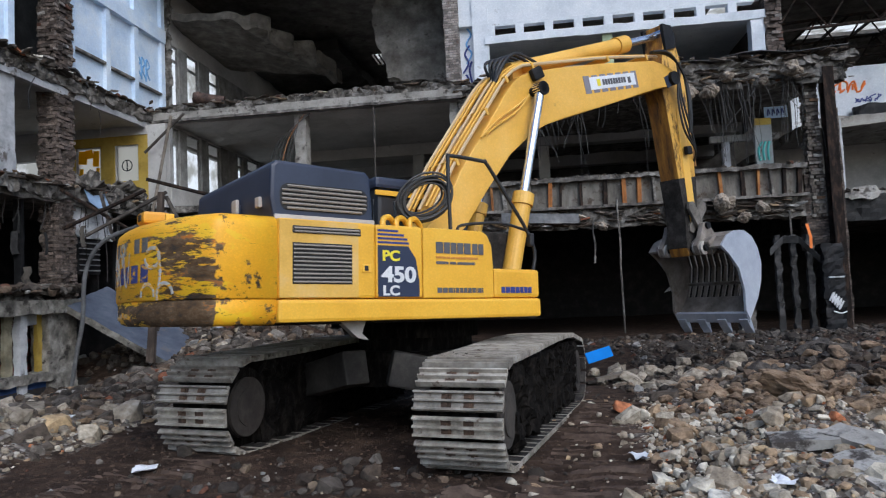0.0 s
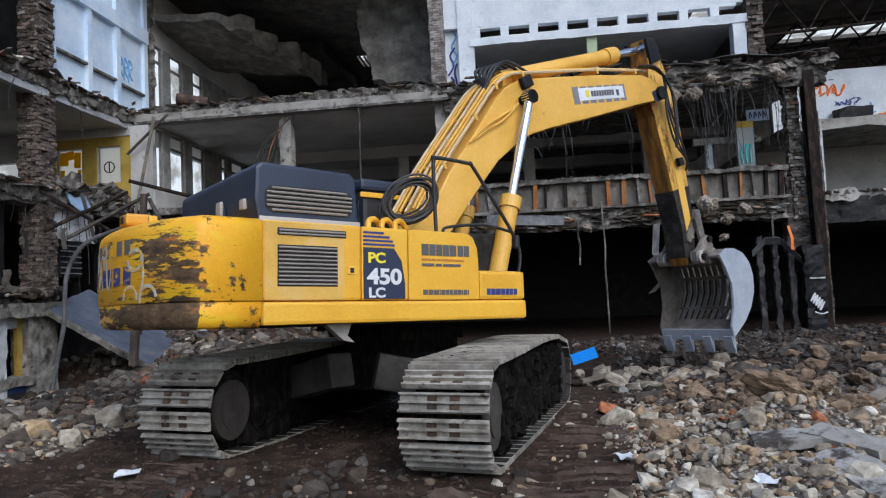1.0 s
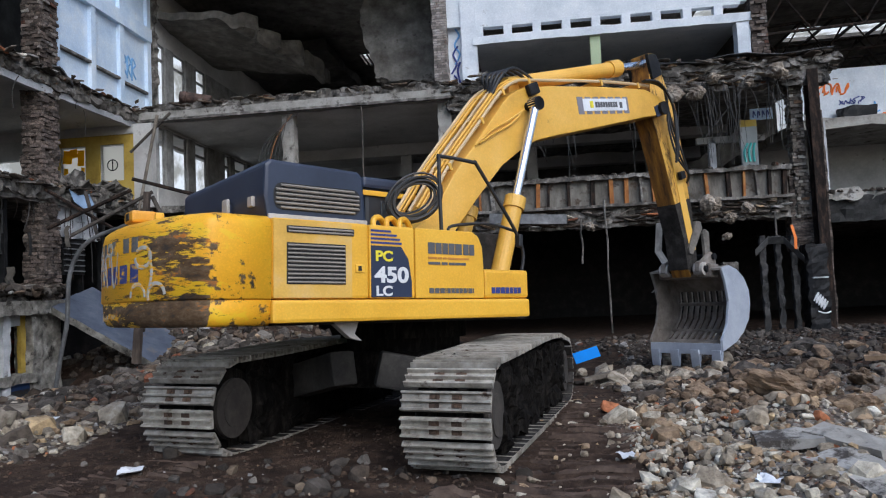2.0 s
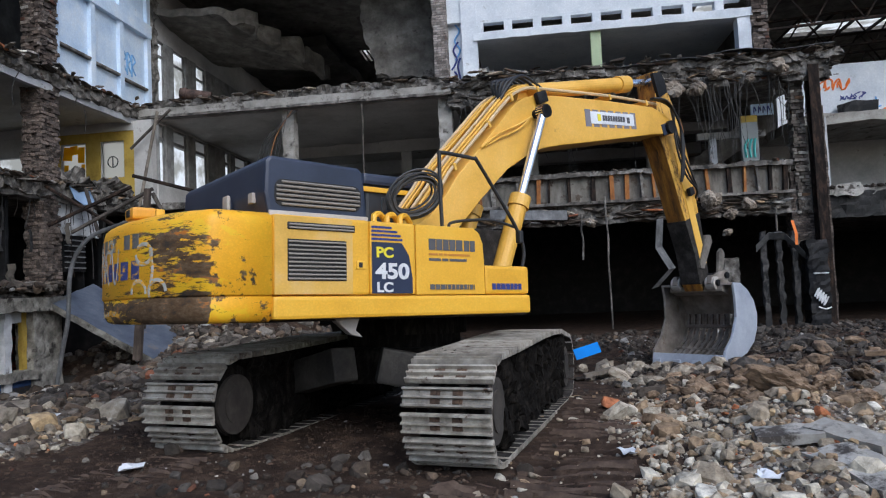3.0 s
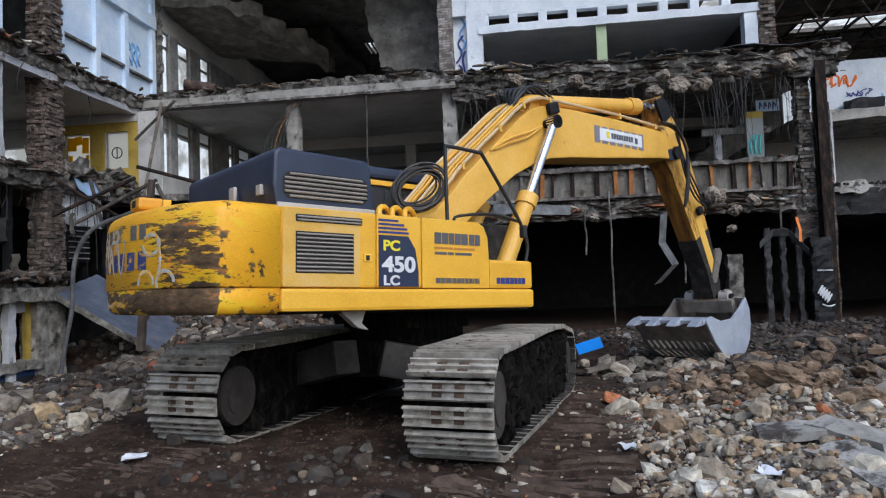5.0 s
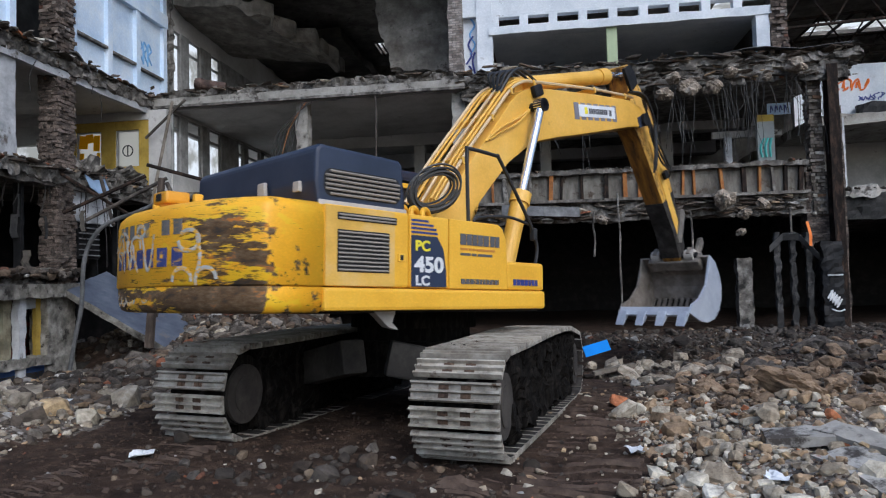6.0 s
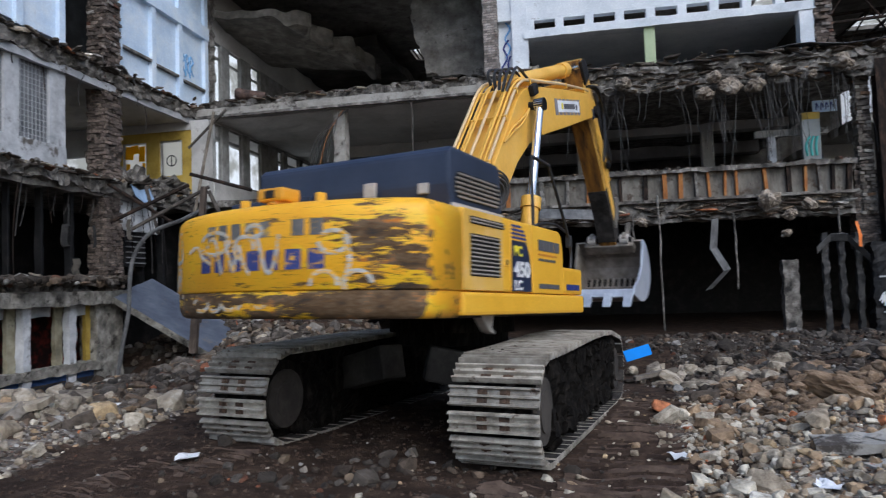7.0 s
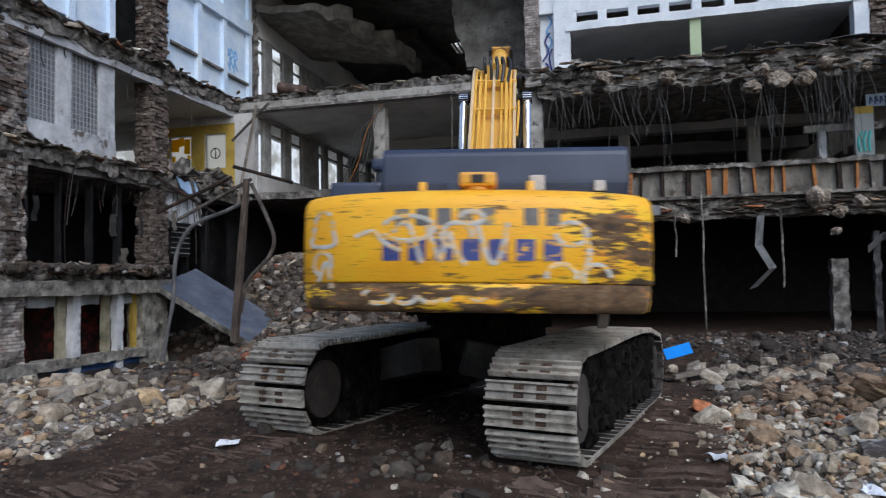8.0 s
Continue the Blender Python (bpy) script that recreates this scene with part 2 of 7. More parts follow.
def scraped_paint(name, back_wear, flank_wear):
    """Yellow paint scraped to rust and grime: flat streaks across the back, worst at the machine's right rear corner, chips on the flanks."""
    m = surface(name, (0.86, 0.40, 0.009), (0.93, 0.465, 0.012), (0.95, 0.53, 0.02), 1.3, 50, 0.5, 0, 0.0, grain=0.15)
    nt = m.node_tree
    b = nt.nodes["Principled BSDF"]
    col = b.inputs["Base Color"].links[0].from_socket
    tc = nt.nodes.new("ShaderNodeTexCoord").outputs["Object"]
    sep = nt.nodes.new("ShaderNodeSeparateXYZ")
    nt.links.new(tc, sep.inputs[0])

    def sloped(axis, lo, hi, low, high):
        n = nt.nodes.new("ShaderNodeMapRange")
        n.interpolation_type = "SMOOTHSTEP"
        for k, v in (("From Min", lo), ("From Max", hi), ("To Min", low), ("To Max", high)):
            n.inputs[k].default_value = v
        nt.links.new(sep.outputs[axis], n.inputs["Value"])
        return n.outputs["Result"]

    def calc(kind, p, q):
        n = nt.nodes.new("ShaderNodeMath")
        n.operation = kind
        for sock, val in zip(n.inputs, (p, q)):
            if isinstance(val, (int, float)):
                sock.default_value = val
            else:
                nt.links.new(val, sock)
        return n.outputs[0]
    corner = calc("ADD", sloped("Y", -0.2, -1.35, 0.0, 0.15), sloped("Z", 2.08, 2.26, 0.0, -0.12))
    on_flank = sloped("X", -3.05, -3.0, 0.0, 1.0)
    on_back = calc("SUBTRACT", 1.0, on_flank)
    wear = calc("ADD", calc("MULTIPLY", on_back, calc("ADD", corner, back_wear)), calc("MULTIPLY", on_flank, flank_wear))
    streak = calc("ADD", calc("MULTIPLY", on_back, noise_node(nt, tc, 2.3, 10, 0.72, (1.0, 0.75, 4.2))), calc("MULTIPLY", on_flank, noise_node(nt, tc, 4.5, 8, 0.68)))
    total = calc("ADD", streak, wear)
    # lemon-yellow older coat shows round the scraped places
    coat = ramp_node(nt, [(0.61, (0, 0, 0)), (0.65, (0.7, 0.7, 0.7))])
    nt.links.new(calc("ADD", wear, noise_node(nt, tc, 3.1, 6, 0.6, (1, 1, 2.0))), coat.inputs[0])
    c = mixc(nt, coat.outputs[0], col, (0.88, 0.56, 0.012))
    k = ramp_node(nt, [(0.605, (0, 0, 0)), (0.635, (1, 1, 1))])
    nt.links.new(total, k.inputs[0])
    rust = ramp_node(nt, [(0.36, (0.035, 0.027, 0.02)), (0.48, (0.1, 0.054, 0.02)), (0.57, (0.15, 0.105, 0.06)), (0.65, (0.52, 0.17, 0.015))])
    nt.links.new(noise_node(nt, tc, 4.2, 9, 0.72, (1, 1, 2.2)), rust.inputs[0])
    c = mixc(nt, k.outputs[0], c, rust.outputs[0])
    scratch = ramp_node(nt, [(0.585, (0, 0, 0)), (0.615, (0.85, 0.85, 0.85))])
    nt.links.new(calc("SUBTRACT", noise_node(nt, tc, 5.0, 7, 0.8, (1.0, 0.5, 9.0)), calc("MULTIPLY", on_flank, 0.06)), scratch.inputs[0])
    c = mixc(nt, scratch.outputs[0], c, (0.17, 0.085, 0.025))
    nt.links.new(c, b.inputs["Base Color"])
    mr = nt.nodes.new("ShaderNodeMapRange")
    mr.inputs["To Min"].default_value, mr.inputs["To Max"].default_value = 0.5, 0.88
    nt.links.new(k.outputs[0], mr.inputs["Value"])
    nt.links.new(mr.outputs["Result"], b.inputs["Roughness"])
    return m


M_CW = scraped_paint("scraped_yellow_paint", 0.01, 0.012)
M_YELBOOM = surface("boom_yellow_paint", (0.66, 0.36, 0.04), (0.8, 0.455, 0.065), (0.85, 0.52, 0.11), 1.0, 45, 0.45, 0, 0.0, grain=0.12, soft=0.12, stain=(0.3, 0.16, 0.05), stain_at=0.65, stain_scale=2.4)
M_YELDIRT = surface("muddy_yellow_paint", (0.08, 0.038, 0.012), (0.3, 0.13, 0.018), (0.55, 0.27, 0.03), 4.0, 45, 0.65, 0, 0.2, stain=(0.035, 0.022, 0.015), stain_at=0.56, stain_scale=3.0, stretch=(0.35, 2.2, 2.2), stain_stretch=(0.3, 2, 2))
M_NAVY = surface("navy_grey_paint", (0.018, 0.026, 0.05), (0.027, 0.037, 0.068), (0.04, 0.052, 0.088), 1.0, 50, 0.4, 0, 0.0, grain=0.12, soft=0.2, stain=(0.13, 0.13, 0.135), stain_at=0.68, stain_scale=2.5)
M_DECAL = paint("dark_blue_decal", (0.022, 0.032, 0.07), 0.35)
M_BLUEINK = paint("blue_lettering", (0.03, 0.045, 0.22), 0.5)
M_GREYINK = paint("grey_lettering", (0.1, 0.1, 0.11), 0.5)
M_WHITEINK = paint("white_lettering", (0.75, 0.75, 0.75), 0.5)
M_YELINK = paint("yellow_lettering", (0.85, 0.72, 0.03), 0.5)
M_BANNER = paint("white_banner", (0.78, 0.8, 0.83), 0.5)
M_GREYPANEL = surface("dusty_grey_panel", (0.36, 0.33, 0.29), (0.46, 0.43, 0.39), (0.54, 0.51, 0.47), 2, 40, 0.55, 0, 0.05)
M_VENT = paint("black_vent", (0.015, 0.014, 0.013), 0.6)
M_SLAT = paint("dusty_beige_grille", (0.3, 0.27, 0.23), 0.6)
M_SHOE = surface("worn_track_steel", (0.17, 0.15, 0.122), (0.33, 0.3, 0.25), (0.5, 0.465, 0.405), 6, 40, 0.55, 0.15, 0.3, stain=(0.08, 0.05, 0.032), stain_at=0.58, stain_scale=5, vary=0.2)
M_TRACKDARK = surface("muddy_black_steel", (0.018, 0.016, 0.014), (0.035, 0.031, 0.028), (0.075, 0.067, 0.06), 5, 40, 0.85, 0.1, 0.5)
M_FRAME = surface("dusty_frame_steel", (0.07, 0.062, 0.053), (0.15, 0.135, 0.115), (0.26, 0.235, 0.2), 2.5, 40, 0.8, 0.1, 0.3)
M_CHROME = paint("chrome_rod", (0.72, 0.75, 0.8), 0.18, 0.9)
M_HOSE = paint("black_hose", (0.02, 0.02, 0.021), 0.5)
M_BUCKET = surface("scoured_bucket_steel", (0.12, 0.10, 0.082), (0.22, 0.19, 0.16), (0.33, 0.295, 0.26), 3.5, 40, 0.6, 0.15, 0.25, stain=(0.14, 0.11, 0.08), stain_at=0.6, stain_scale=2.0)
M_SHINY = surface("polished_side_plate", (0.38, 0.42, 0.5), (0.5, 0.54, 0.62), (0.6, 0.64, 0.7), 2.0, 40, 0.45, 0.4, 0.15)
M_BLUETARP = paint("blue_plastic", (0.0, 0.22, 0.75), 0.75)
M_BLUESHEET = surface("blue_grey_sheet", (0.055, 0.068, 0.098), (0.095, 0.112, 0.15), (0.15, 0.168, 0.205), 1.5, 30, 0.6, 0, 0.15, stain=(0.2, 0.18, 0.16), stain_at=0.6)
M_YELWALL = surface("mustard_wall_paint", (0.3, 0.2, 0.03), (0.45, 0.31, 0.05), (0.5, 0.37, 0.09), 2, 30, 0.85, 0, 0.15)
M_ORANGEINK = paint("orange_spray_paint", (0.85, 0.2, 0.02), 0.6)
M_CYANINK = paint("turquoise_spray_paint", (0.1, 0.48, 0.45), 0.6)
M_SKYINK = paint("pale_blue_spray_paint", (0.2, 0.42, 0.72), 0.6)
M_TIN = surface("bent_grey_tin", (0.2, 0.2, 0.2), (0.33, 0.33, 0.33), (0.45, 0.45, 0.44), 3, 40, 0.5, 0.5, 0.2)
M_TIMBER = surface("weathered_timber", (0.10, 0.08, 0.06), (0.19, 0.16, 0.125), (0.3, 0.26, 0.21), 3, 30, 0.85, 0, 0.3)
M_CORAL = surface("dark_red_wall", (0.008, 0.005, 0.005), (0.03, 0.008, 0.006), (0.28, 0.03, 0.018), 3.5, 20, 0.9, bump=0.2)
glass = bpy.data.materials.new("dark_glass")
glass.use_nodes = True
gb = glass.node_tree.nodes["Principled BSDF"]
gb.inputs["Base Color"].default_value = (0.02, 0.025, 0.03, 1)
gb.inputs["Roughness"].default_value = 0.08

# ---- mesh helpers ----


def mesh_of(name, bm, material, smooth=False):
    me = bpy.data.meshes.new(name)
    bm.normal_update()
    bm.to_mesh(me)
    bm.free()
    for mt in (material if isinstance(material, (list, tuple)) else [material]):
        me.materials.append(mt)
    if smooth:
        me.polygons.foreach_set("use_smooth", [True] * len(me.polygons))
    return me


def part(name, bm, material, parent, label="", m=None, smooth=False):
    ob = new(name, mesh_of(name, bm, material, smooth))
    ob.parent = parent
    if m is not None:
        ob.matrix_basis = m
    return tagged(ob, label)


def thing(name, bm, material, label, category, m=None, group="", kind="", smooth=False):
    ob = new(name, mesh_of(name, bm, material, smooth))
    if m is not None:
        ob.matrix_basis = m
    return tagged(ob, label, category, group, kind)


def box(bm, x0, x1, y0, y1, z0, z1, bevel=0.0, m=None):
    r = bmesh.ops.create_cube(bm, size=1.0)
    vs = r["verts"]
    for v in vs:
        v.co = Vector(((x0 + x1) / 2 + v.co.x * (x1 - x0), (y0 + y1) / 2 + v.co.y * (y1 - y0), (z0 + z1) / 2 + v.co.z * (z1 - z0)))
    if bevel:
        es = list({e for v in vs for e in v.link_edges})
        out = bmesh.ops.bevel(bm, geom=es, offset=bevel, segments=2, profile=0.6, affect="EDGES")
        vs = list({v for f in out["faces"] for v in f.verts} | {v for v in vs if v.is_valid})
    if m is not None:
        bmesh.ops.transform(bm, matrix=m, verts=[v for v in vs if v.is_valid])
    return bm


def boxbm(*a, **k):
    return box(bmesh.new(), *a, **k)


def crumble(x0, x1, y0, y1, z0, z1, cell=0.1, amp=0.08, freq=3.0, seed=0.0):
    """A box whose surface breaks off in angular lumps and steps."""
    return rough_box(x0, x1, y0, y1, z0, z1, min(cell, 0.11), amp, freq, seed, angular=True)


def rough_box(x0, x1, y0, y1, z0, z1, cell=0.25, amp=0.06, freq=2.2, seed=0.0, sag=0.0, bm=None, angular=False):
    """A box with a broken, uneven surface."""
    bm = bm or bmesh.new()
    n = [max(1, min(190, round((b - a) / cell))) for a, b in ((x0, x1), (y0, y1), (z0, z1))]
    made = {}

    def vert(i, j, k):
        if (i, j, k) not in made:
            p = Vector((x0 + (x1 - x0) * i / n[0], y0 + (y1 - y0) * j / n[1], z0 + (z1 - z0) * k / n[2]))
            q = p * freq + Vector((seed, seed * 1.7, seed * 0.3))
            d = noise.noise_vector(q) * amp + noise.noise_vector(q * 3.1) * amp * 0.6 + noise.noise_vector(q * 8.3) * amp * 0.3
            if angular:
                c1 = noise.cell_vector(q * Vector((0.8, 0.8, 1.3))) - Vector((0.5, 0.5, 0.5))
                c2 = noise.cell_vector(q * Vector((2.1, 2.1, 3.4)) + Vector((7.3, 1.9, 4.4))) - Vector((0.5, 0.5, 0.5))
                d = c1 * amp * 1.1 + c2 * amp * 0.9 + d * 0.35
            p = p + d
            if sag:
                p.z -= sag * math.sin(math.pi * i / n[0])
            made[i, j, k] = bm.verts.new(p)
        return made[i, j, k]
    for ax in range(3):
        a, b = [q for q in range(3) if q != ax]
        for side in (0, n[ax]):
            for i in range(n[a]):
                for j in range(n[b]):
                    quad = []
                    for di, dj in ((0, 0), (1, 0), (1, 1), (0, 1)):
                        idx = [0, 0, 0]
                        idx[ax], idx[a], idx[b] = side, i + di, j + dj
                        quad.append(vert(*idx))
                    if (side == 0) == (ax != 1):
                        quad.reverse()
                    bm.faces.new(quad)
    return bm


def prism(bm, pts, y0, y1, bevel=0.0):
    """A profile in x and z, swept from y0 to y1."""
    a = [bm.verts.new((x, y0, z)) for x, z in pts]
    b = [bm.verts.new((x, y1, z)) for x, z in pts]
    n = len(pts)
    fs = [bm.faces.new(a), bm.faces.new(list(reversed(b)))]
    for i in range(n):
        fs.append(bm.faces.new((a[i], b[i], b[(i + 1) % n], a[(i + 1) % n])))
    bmesh.ops.recalc_face_normals(bm, faces=fs)
    if bevel:
        es = [e for e in {e for f in fs for e in f.edges}]
        bmesh.ops.bevel(bm, geom=es, offset=bevel, segments=2, profile=0.6, affect="EDGES", clamp_overlap=True)
    return bm


def rod(bm, p, q, r, seg=10, r2=None):
    p, q = Vector(p), Vector(q)
    d = q - p
    m = Matrix.Translation((p + q) / 2) @ d.to_track_quat("Z", "Y").to_matrix().to_4x4()
    bmesh.ops.create_cone(bm, cap_ends=True, segments=seg, radius1=r, radius2=r if r2 is None else r2, depth=d.length, matrix=m)
    return bm


def tube(bm, pts, r, seg=6, smooth_pts=True):
    """A round tube along a line of points."""
    pts = [Vector(p) for p in pts]
    if smooth_pts and len(pts) > 2:
        fine = []
        for i in range(len(pts) - 1):
            p0, p1, p2, p3 = pts[max(i - 1, 0)], pts[i], pts[i + 1], pts[min(i + 2, len(pts) - 1)]
            for s in range(5):
                t = s / 5
                fine.append(0.5 * (2 * p1 + (p2 - p0) * t + (2 * p0 - 5 * p1 + 4 * p2 - p3) * t * t + (3 * p1 - p0 - 3 * p2 + p3) * t ** 3))
        pts = fine + [pts[-1]]
    rings = []
    for i, p in enumerate(pts):
        d = (pts[min(i + 1, len(pts) - 1)] - pts[max(i - 1, 0)]).normalized()
        a = d.orthogonal().normalized() if not rings else (last - last.dot(d) * d).normalized()
        last = a
        b = d.cross(a)
        rings.append([bm.verts.new(p + r * (math.cos(2 * math.pi * k / seg) * a + math.sin(2 * math.pi * k / seg) * b)) for k in range(seg)])
    for r0, r1 in zip(rings, rings[1:]):
        for k in range(seg):
            bm.faces.new((r0[k], r0[(k + 1) % seg], r1[(k + 1) % seg], r1[k]))
    bm.faces.new(list(reversed(rings[0])))
    bm.faces.new(rings[-1])
    return bm


def rounded_rect(x0, x1, z0, z1, r, seg=5):
    pts = []
    for cx, cz, a0 in ((x1 - r, z0 + r, -90), (x1 - r, z1 - r, 0), (x0 + r, z1 - r, 90), (x0 + r, z0 + r, 180)):
        pts += [(cx + r * math.cos(radians(a0 + 90 * k / seg)), cz + r * math.sin(radians(a0 + 90 * k / seg))) for k in range(seg + 1)]
    return pts


def rock_mesh(name, material, rng, flat=0.6, slab=False):
    bm = bmesh.new()
    for _ in range(24):
        p = Vector((rng.uniform(-1, 1), rng.uniform(-1, 1), rng.uniform(-1, 1)))
        p = p / max(abs(p.x), abs(p.y), abs(p.z)) * rng.uniform(0.72, 1.0)
        if not slab:
            p = p.lerp(p.normalized(), 0.6)
        bm.verts.new((p.x * 0.5, p.y * 0.5 * rng.uniform(0.7, 1), p.z * 0.5 * flat))
    r = bmesh.ops.convex_hull(bm, input=bm.verts)
    bmesh.ops.delete(bm, geom=[v for v in bm.verts if not v.link_faces], context="VERTS")
    return mesh_of(name, bm, material)


def text_bm(words, size):
    """The words as a thin solid, in the x-z plane, read from -y."""
    cu = bpy.data.curves.new("lettering", "FONT")
    cu.body, cu.size, cu.extrude, cu.offset = words, size, 0.003, 0.034 * size
    ob = bpy.data.objects.new("lettering", cu)
    scene.collection.objects.link(ob)
    bpy.context.view_layer.update()
    me = bpy.data.meshes.new_from_object(ob.evaluated_get(bpy.context.evaluated_depsgraph_get()))
    bpy.data.objects.remove(ob)
    bm = bmesh.new()
    bm.from_mesh(me)
    bmesh.ops.transform(bm, matrix=pose(0, 0, 0, 90), verts=bm.verts)
    return bm


M_CWBASE = scraped_paint("rusty_counterweight_edge", 0.165, 0.05)
for rough_dark in (M_BLACK, M_DARK, M_TRACKDARK, M_DIRT, M_STEEL):
    rough_dark.node_tree.nodes["Principled BSDF"].inputs["Specular IOR Level"].default_value = 0.2
M_SHOERUST = surface("rust_brown_shoe_steel", (0.03, 0.02, 0.014), (0.075, 0.045, 0.028), (0.15, 0.09, 0.055), 8, 40, 0.8, 0.1, 0.3)
# Mud on the tracks; its near-black also paints shade under the deck.
M_MUDSHADE = surface("black_mud_and_shade", (0.0025, 0.002, 0.0017), (0.007, 0.006, 0.005), (0.03, 0.025, 0.021), 7, 40, 0.9, 0, 0.8, stretch=(2.2, 2.2, 0.5))
M_MUDSHADE.node_tree.nodes["Principled BSDF"].inputs["Specular IOR Level"].default_value = 0.1
M_WHEEL = surface("muddy_brown_wheel", (0.02, 0.0165, 0.013), (0.04, 0.033, 0.027), (0.075, 0.064, 0.053), 3, 40, 0.85, 0, 0.3)
M_DUSTYEL = surface("dust_greyed_yellow_paint", (0.62, 0.36, 0.05), (0.74, 0.44, 0.075), (0.74, 0.51, 0.2), 1.5, 45, 0.55, 0, 0.0, grain=0.15)
# Leg steel toned down to hold the shade under the machine.
M_LEG = surface("shaded_frame_steel", (0.016, 0.014, 0.012), (0.036, 0.032, 0.027), (0.075, 0.067, 0.057), 2.5, 40, 0.8, 0.1, 0.3)
M_COIL = paint("dusty_black_hose", (0.055, 0.055, 0.055), 0.6)
M_FADEDGREY = surface("worn_grey_lettering", (0.08, 0.08, 0.08), (0.15, 0.14, 0.13), (0.3, 0.27, 0.22), 3, 50, 0.6, 0, 0.05, stain=(0.7, 0.4, 0.03), stain_at=0.57, stain_scale=3, stain_stretch=(1, 1, 3))
M_FADEDBLUE = surface("worn_blue_lettering", (0.025, 0.035, 0.14), (0.04, 0.055, 0.2), (0.08, 0.09, 0.24), 3, 50, 0.6, 0, 0.05, stain=(0.8, 0.42, 0.02), stain_at=0.54, stain_scale=4, stain_stretch=(1, 1, 3))
M_ORANGEBAR = paint("orange_lettering", (0.55, 0.22, 0.03), 0.5)
M_TAG = surface("faded_white_spray", (0.4, 0.38, 0.32), (0.5, 0.49, 0.45), (0.6, 0.6, 0.58), 8, 60, 0.7, 0, 0.0, stain=(0.8, 0.42, 0.02), stain_at=0.5, stain_scale=7, stain_stretch=(1, 1, 3))
M_YELL2 = paint("orange_yellow_plastic", (0.72, 0.34, 0.02), 0.4)
M_BLACKC = paint("cab_black", (0.02, 0.021, 0.025), 0.35)
M_BLUEGREY = paint("faded_blue_lettering", (0.22, 0.21, 0.24), 0.5)
M_PIPE = paint("pale_pipe", (0.68, 0.5, 0.28), 0.45)
# Arm stains: mud, with part of the flank's shadow put into them.
M_YELARM = surface("muddy_shadowed_arm_paint", (0.5, 0.26, 0.03), (0.68, 0.37, 0.05), (0.76, 0.44, 0.08), 1.5, 45, 0.5, 0, 0.06, grain=0.3, stain=(0.10, 0.055, 0.022), stain_at=0.52, stain_scale=2.6, stain_stretch=(0.6, 2, 2))

# ---- excavator: x ahead, y to its left, z up from the ground under the slewing ring ----
CX, CY, LEAN_X, LEAN_Y = -0.43, 8.70, 0.0253, 0.0358
TRACK_HEADING = 71.2
BOOM_FOOT = Vector((0.0, 0, 2.287))
BOOM_LEN, ARM_LEN = 6.12, 3.02


def curve_through(knots):
    """A smooth function through (time, value) knots that doesn't overshoot."""
    ts, vs = [k[0] for k in knots], [k[1] for k in knots]
    n = len(ts)
    dl = [(vs[i + 1] - vs[i]) / (ts[i + 1] - ts[i]) for i in range(n - 1)]
    sl = [dl[0]] + [0.0 if dl[i - 1] * dl[i] <= 0 else 2 * dl[i - 1] * dl[i] / (dl[i - 1] + dl[i]) for i in range(1, n - 1)] + [dl[-1]]

    def at(t):
        i = max(0, min(n - 2, sum(1 for q in ts if q <= t) - 1))
        h = ts[i + 1] - ts[i]
        s = (t - ts[i]) / h
        return ((2 * s ** 3 - 3 * s ** 2 + 1) * vs[i] + (s ** 3 - 2 * s ** 2 + s) * h * sl[i]
                + (-2 * s ** 3 + 3 * s ** 2) * vs[i + 1] + (s ** 3 - s ** 2) * h * sl[i + 1])
    return at


swing_at = curve_through([(0, 35.98), (0.5, 35.0), (1, 36.03), (1.5, 37.4), (3, 37.5), (3.5, 37.52), (4, 37.97), (4.5, 38.1), (4.8, 38.2), (5.4, 40.2),
                          (6, 45.4), (6.5, 52.72), (7, 63.3), (7.5, 75.9), (8, 89.94)])
boom_at = curve_through([(0, 30.63), (0.5, 29.57), (1, 28.53), (1.5, 27.59), (3, 21.9), (3.5, 19.96), (4, 17.56), (4.5, 16.16), (4.75, 15.9), (5.4, 20.0),
                         (6, 24.44), (6.5, 26.34), (7, 29.2), (7.5, 31.4), (8, 32.8)])
arm_at = curve_through([(0, -80.05), (0.5, -74.8), (1, -73.4), (1.5, -73.0), (3, -68.3), (3.5, -66.0), (4, -62.1), (4.5, -61.6), (5.2, -59.5), (6, -54.7),
                        (6.5, -53.3), (7, -53.0), (8, -52.5)])
bucket_at = curve_through([(0, -57), (0.5, -65), (1, -75), (1.5, -85), (3, -105), (3.5, -114), (4, -135), (4.5, -162), (4.9, -164), (5.5, -145), (6, -129),
                           (6.5, -125), (7, -125), (8, -124)])


def tilt_plane(degrees):
    """A turn in the boom's plane: x towards z."""
    return Matrix.Rotation(-radians(degrees), 4, "Y")


def block_row(parent, name, widths, height, gap, material, m):
    """A row of plain upright blocks, each a part of its own."""
    x = 0.0
    for w in widths:
        if w:
            part(name, boxbm(x, x + w, -0.003, 0.003, 0, height), material, parent, "", m)
        x += w + gap


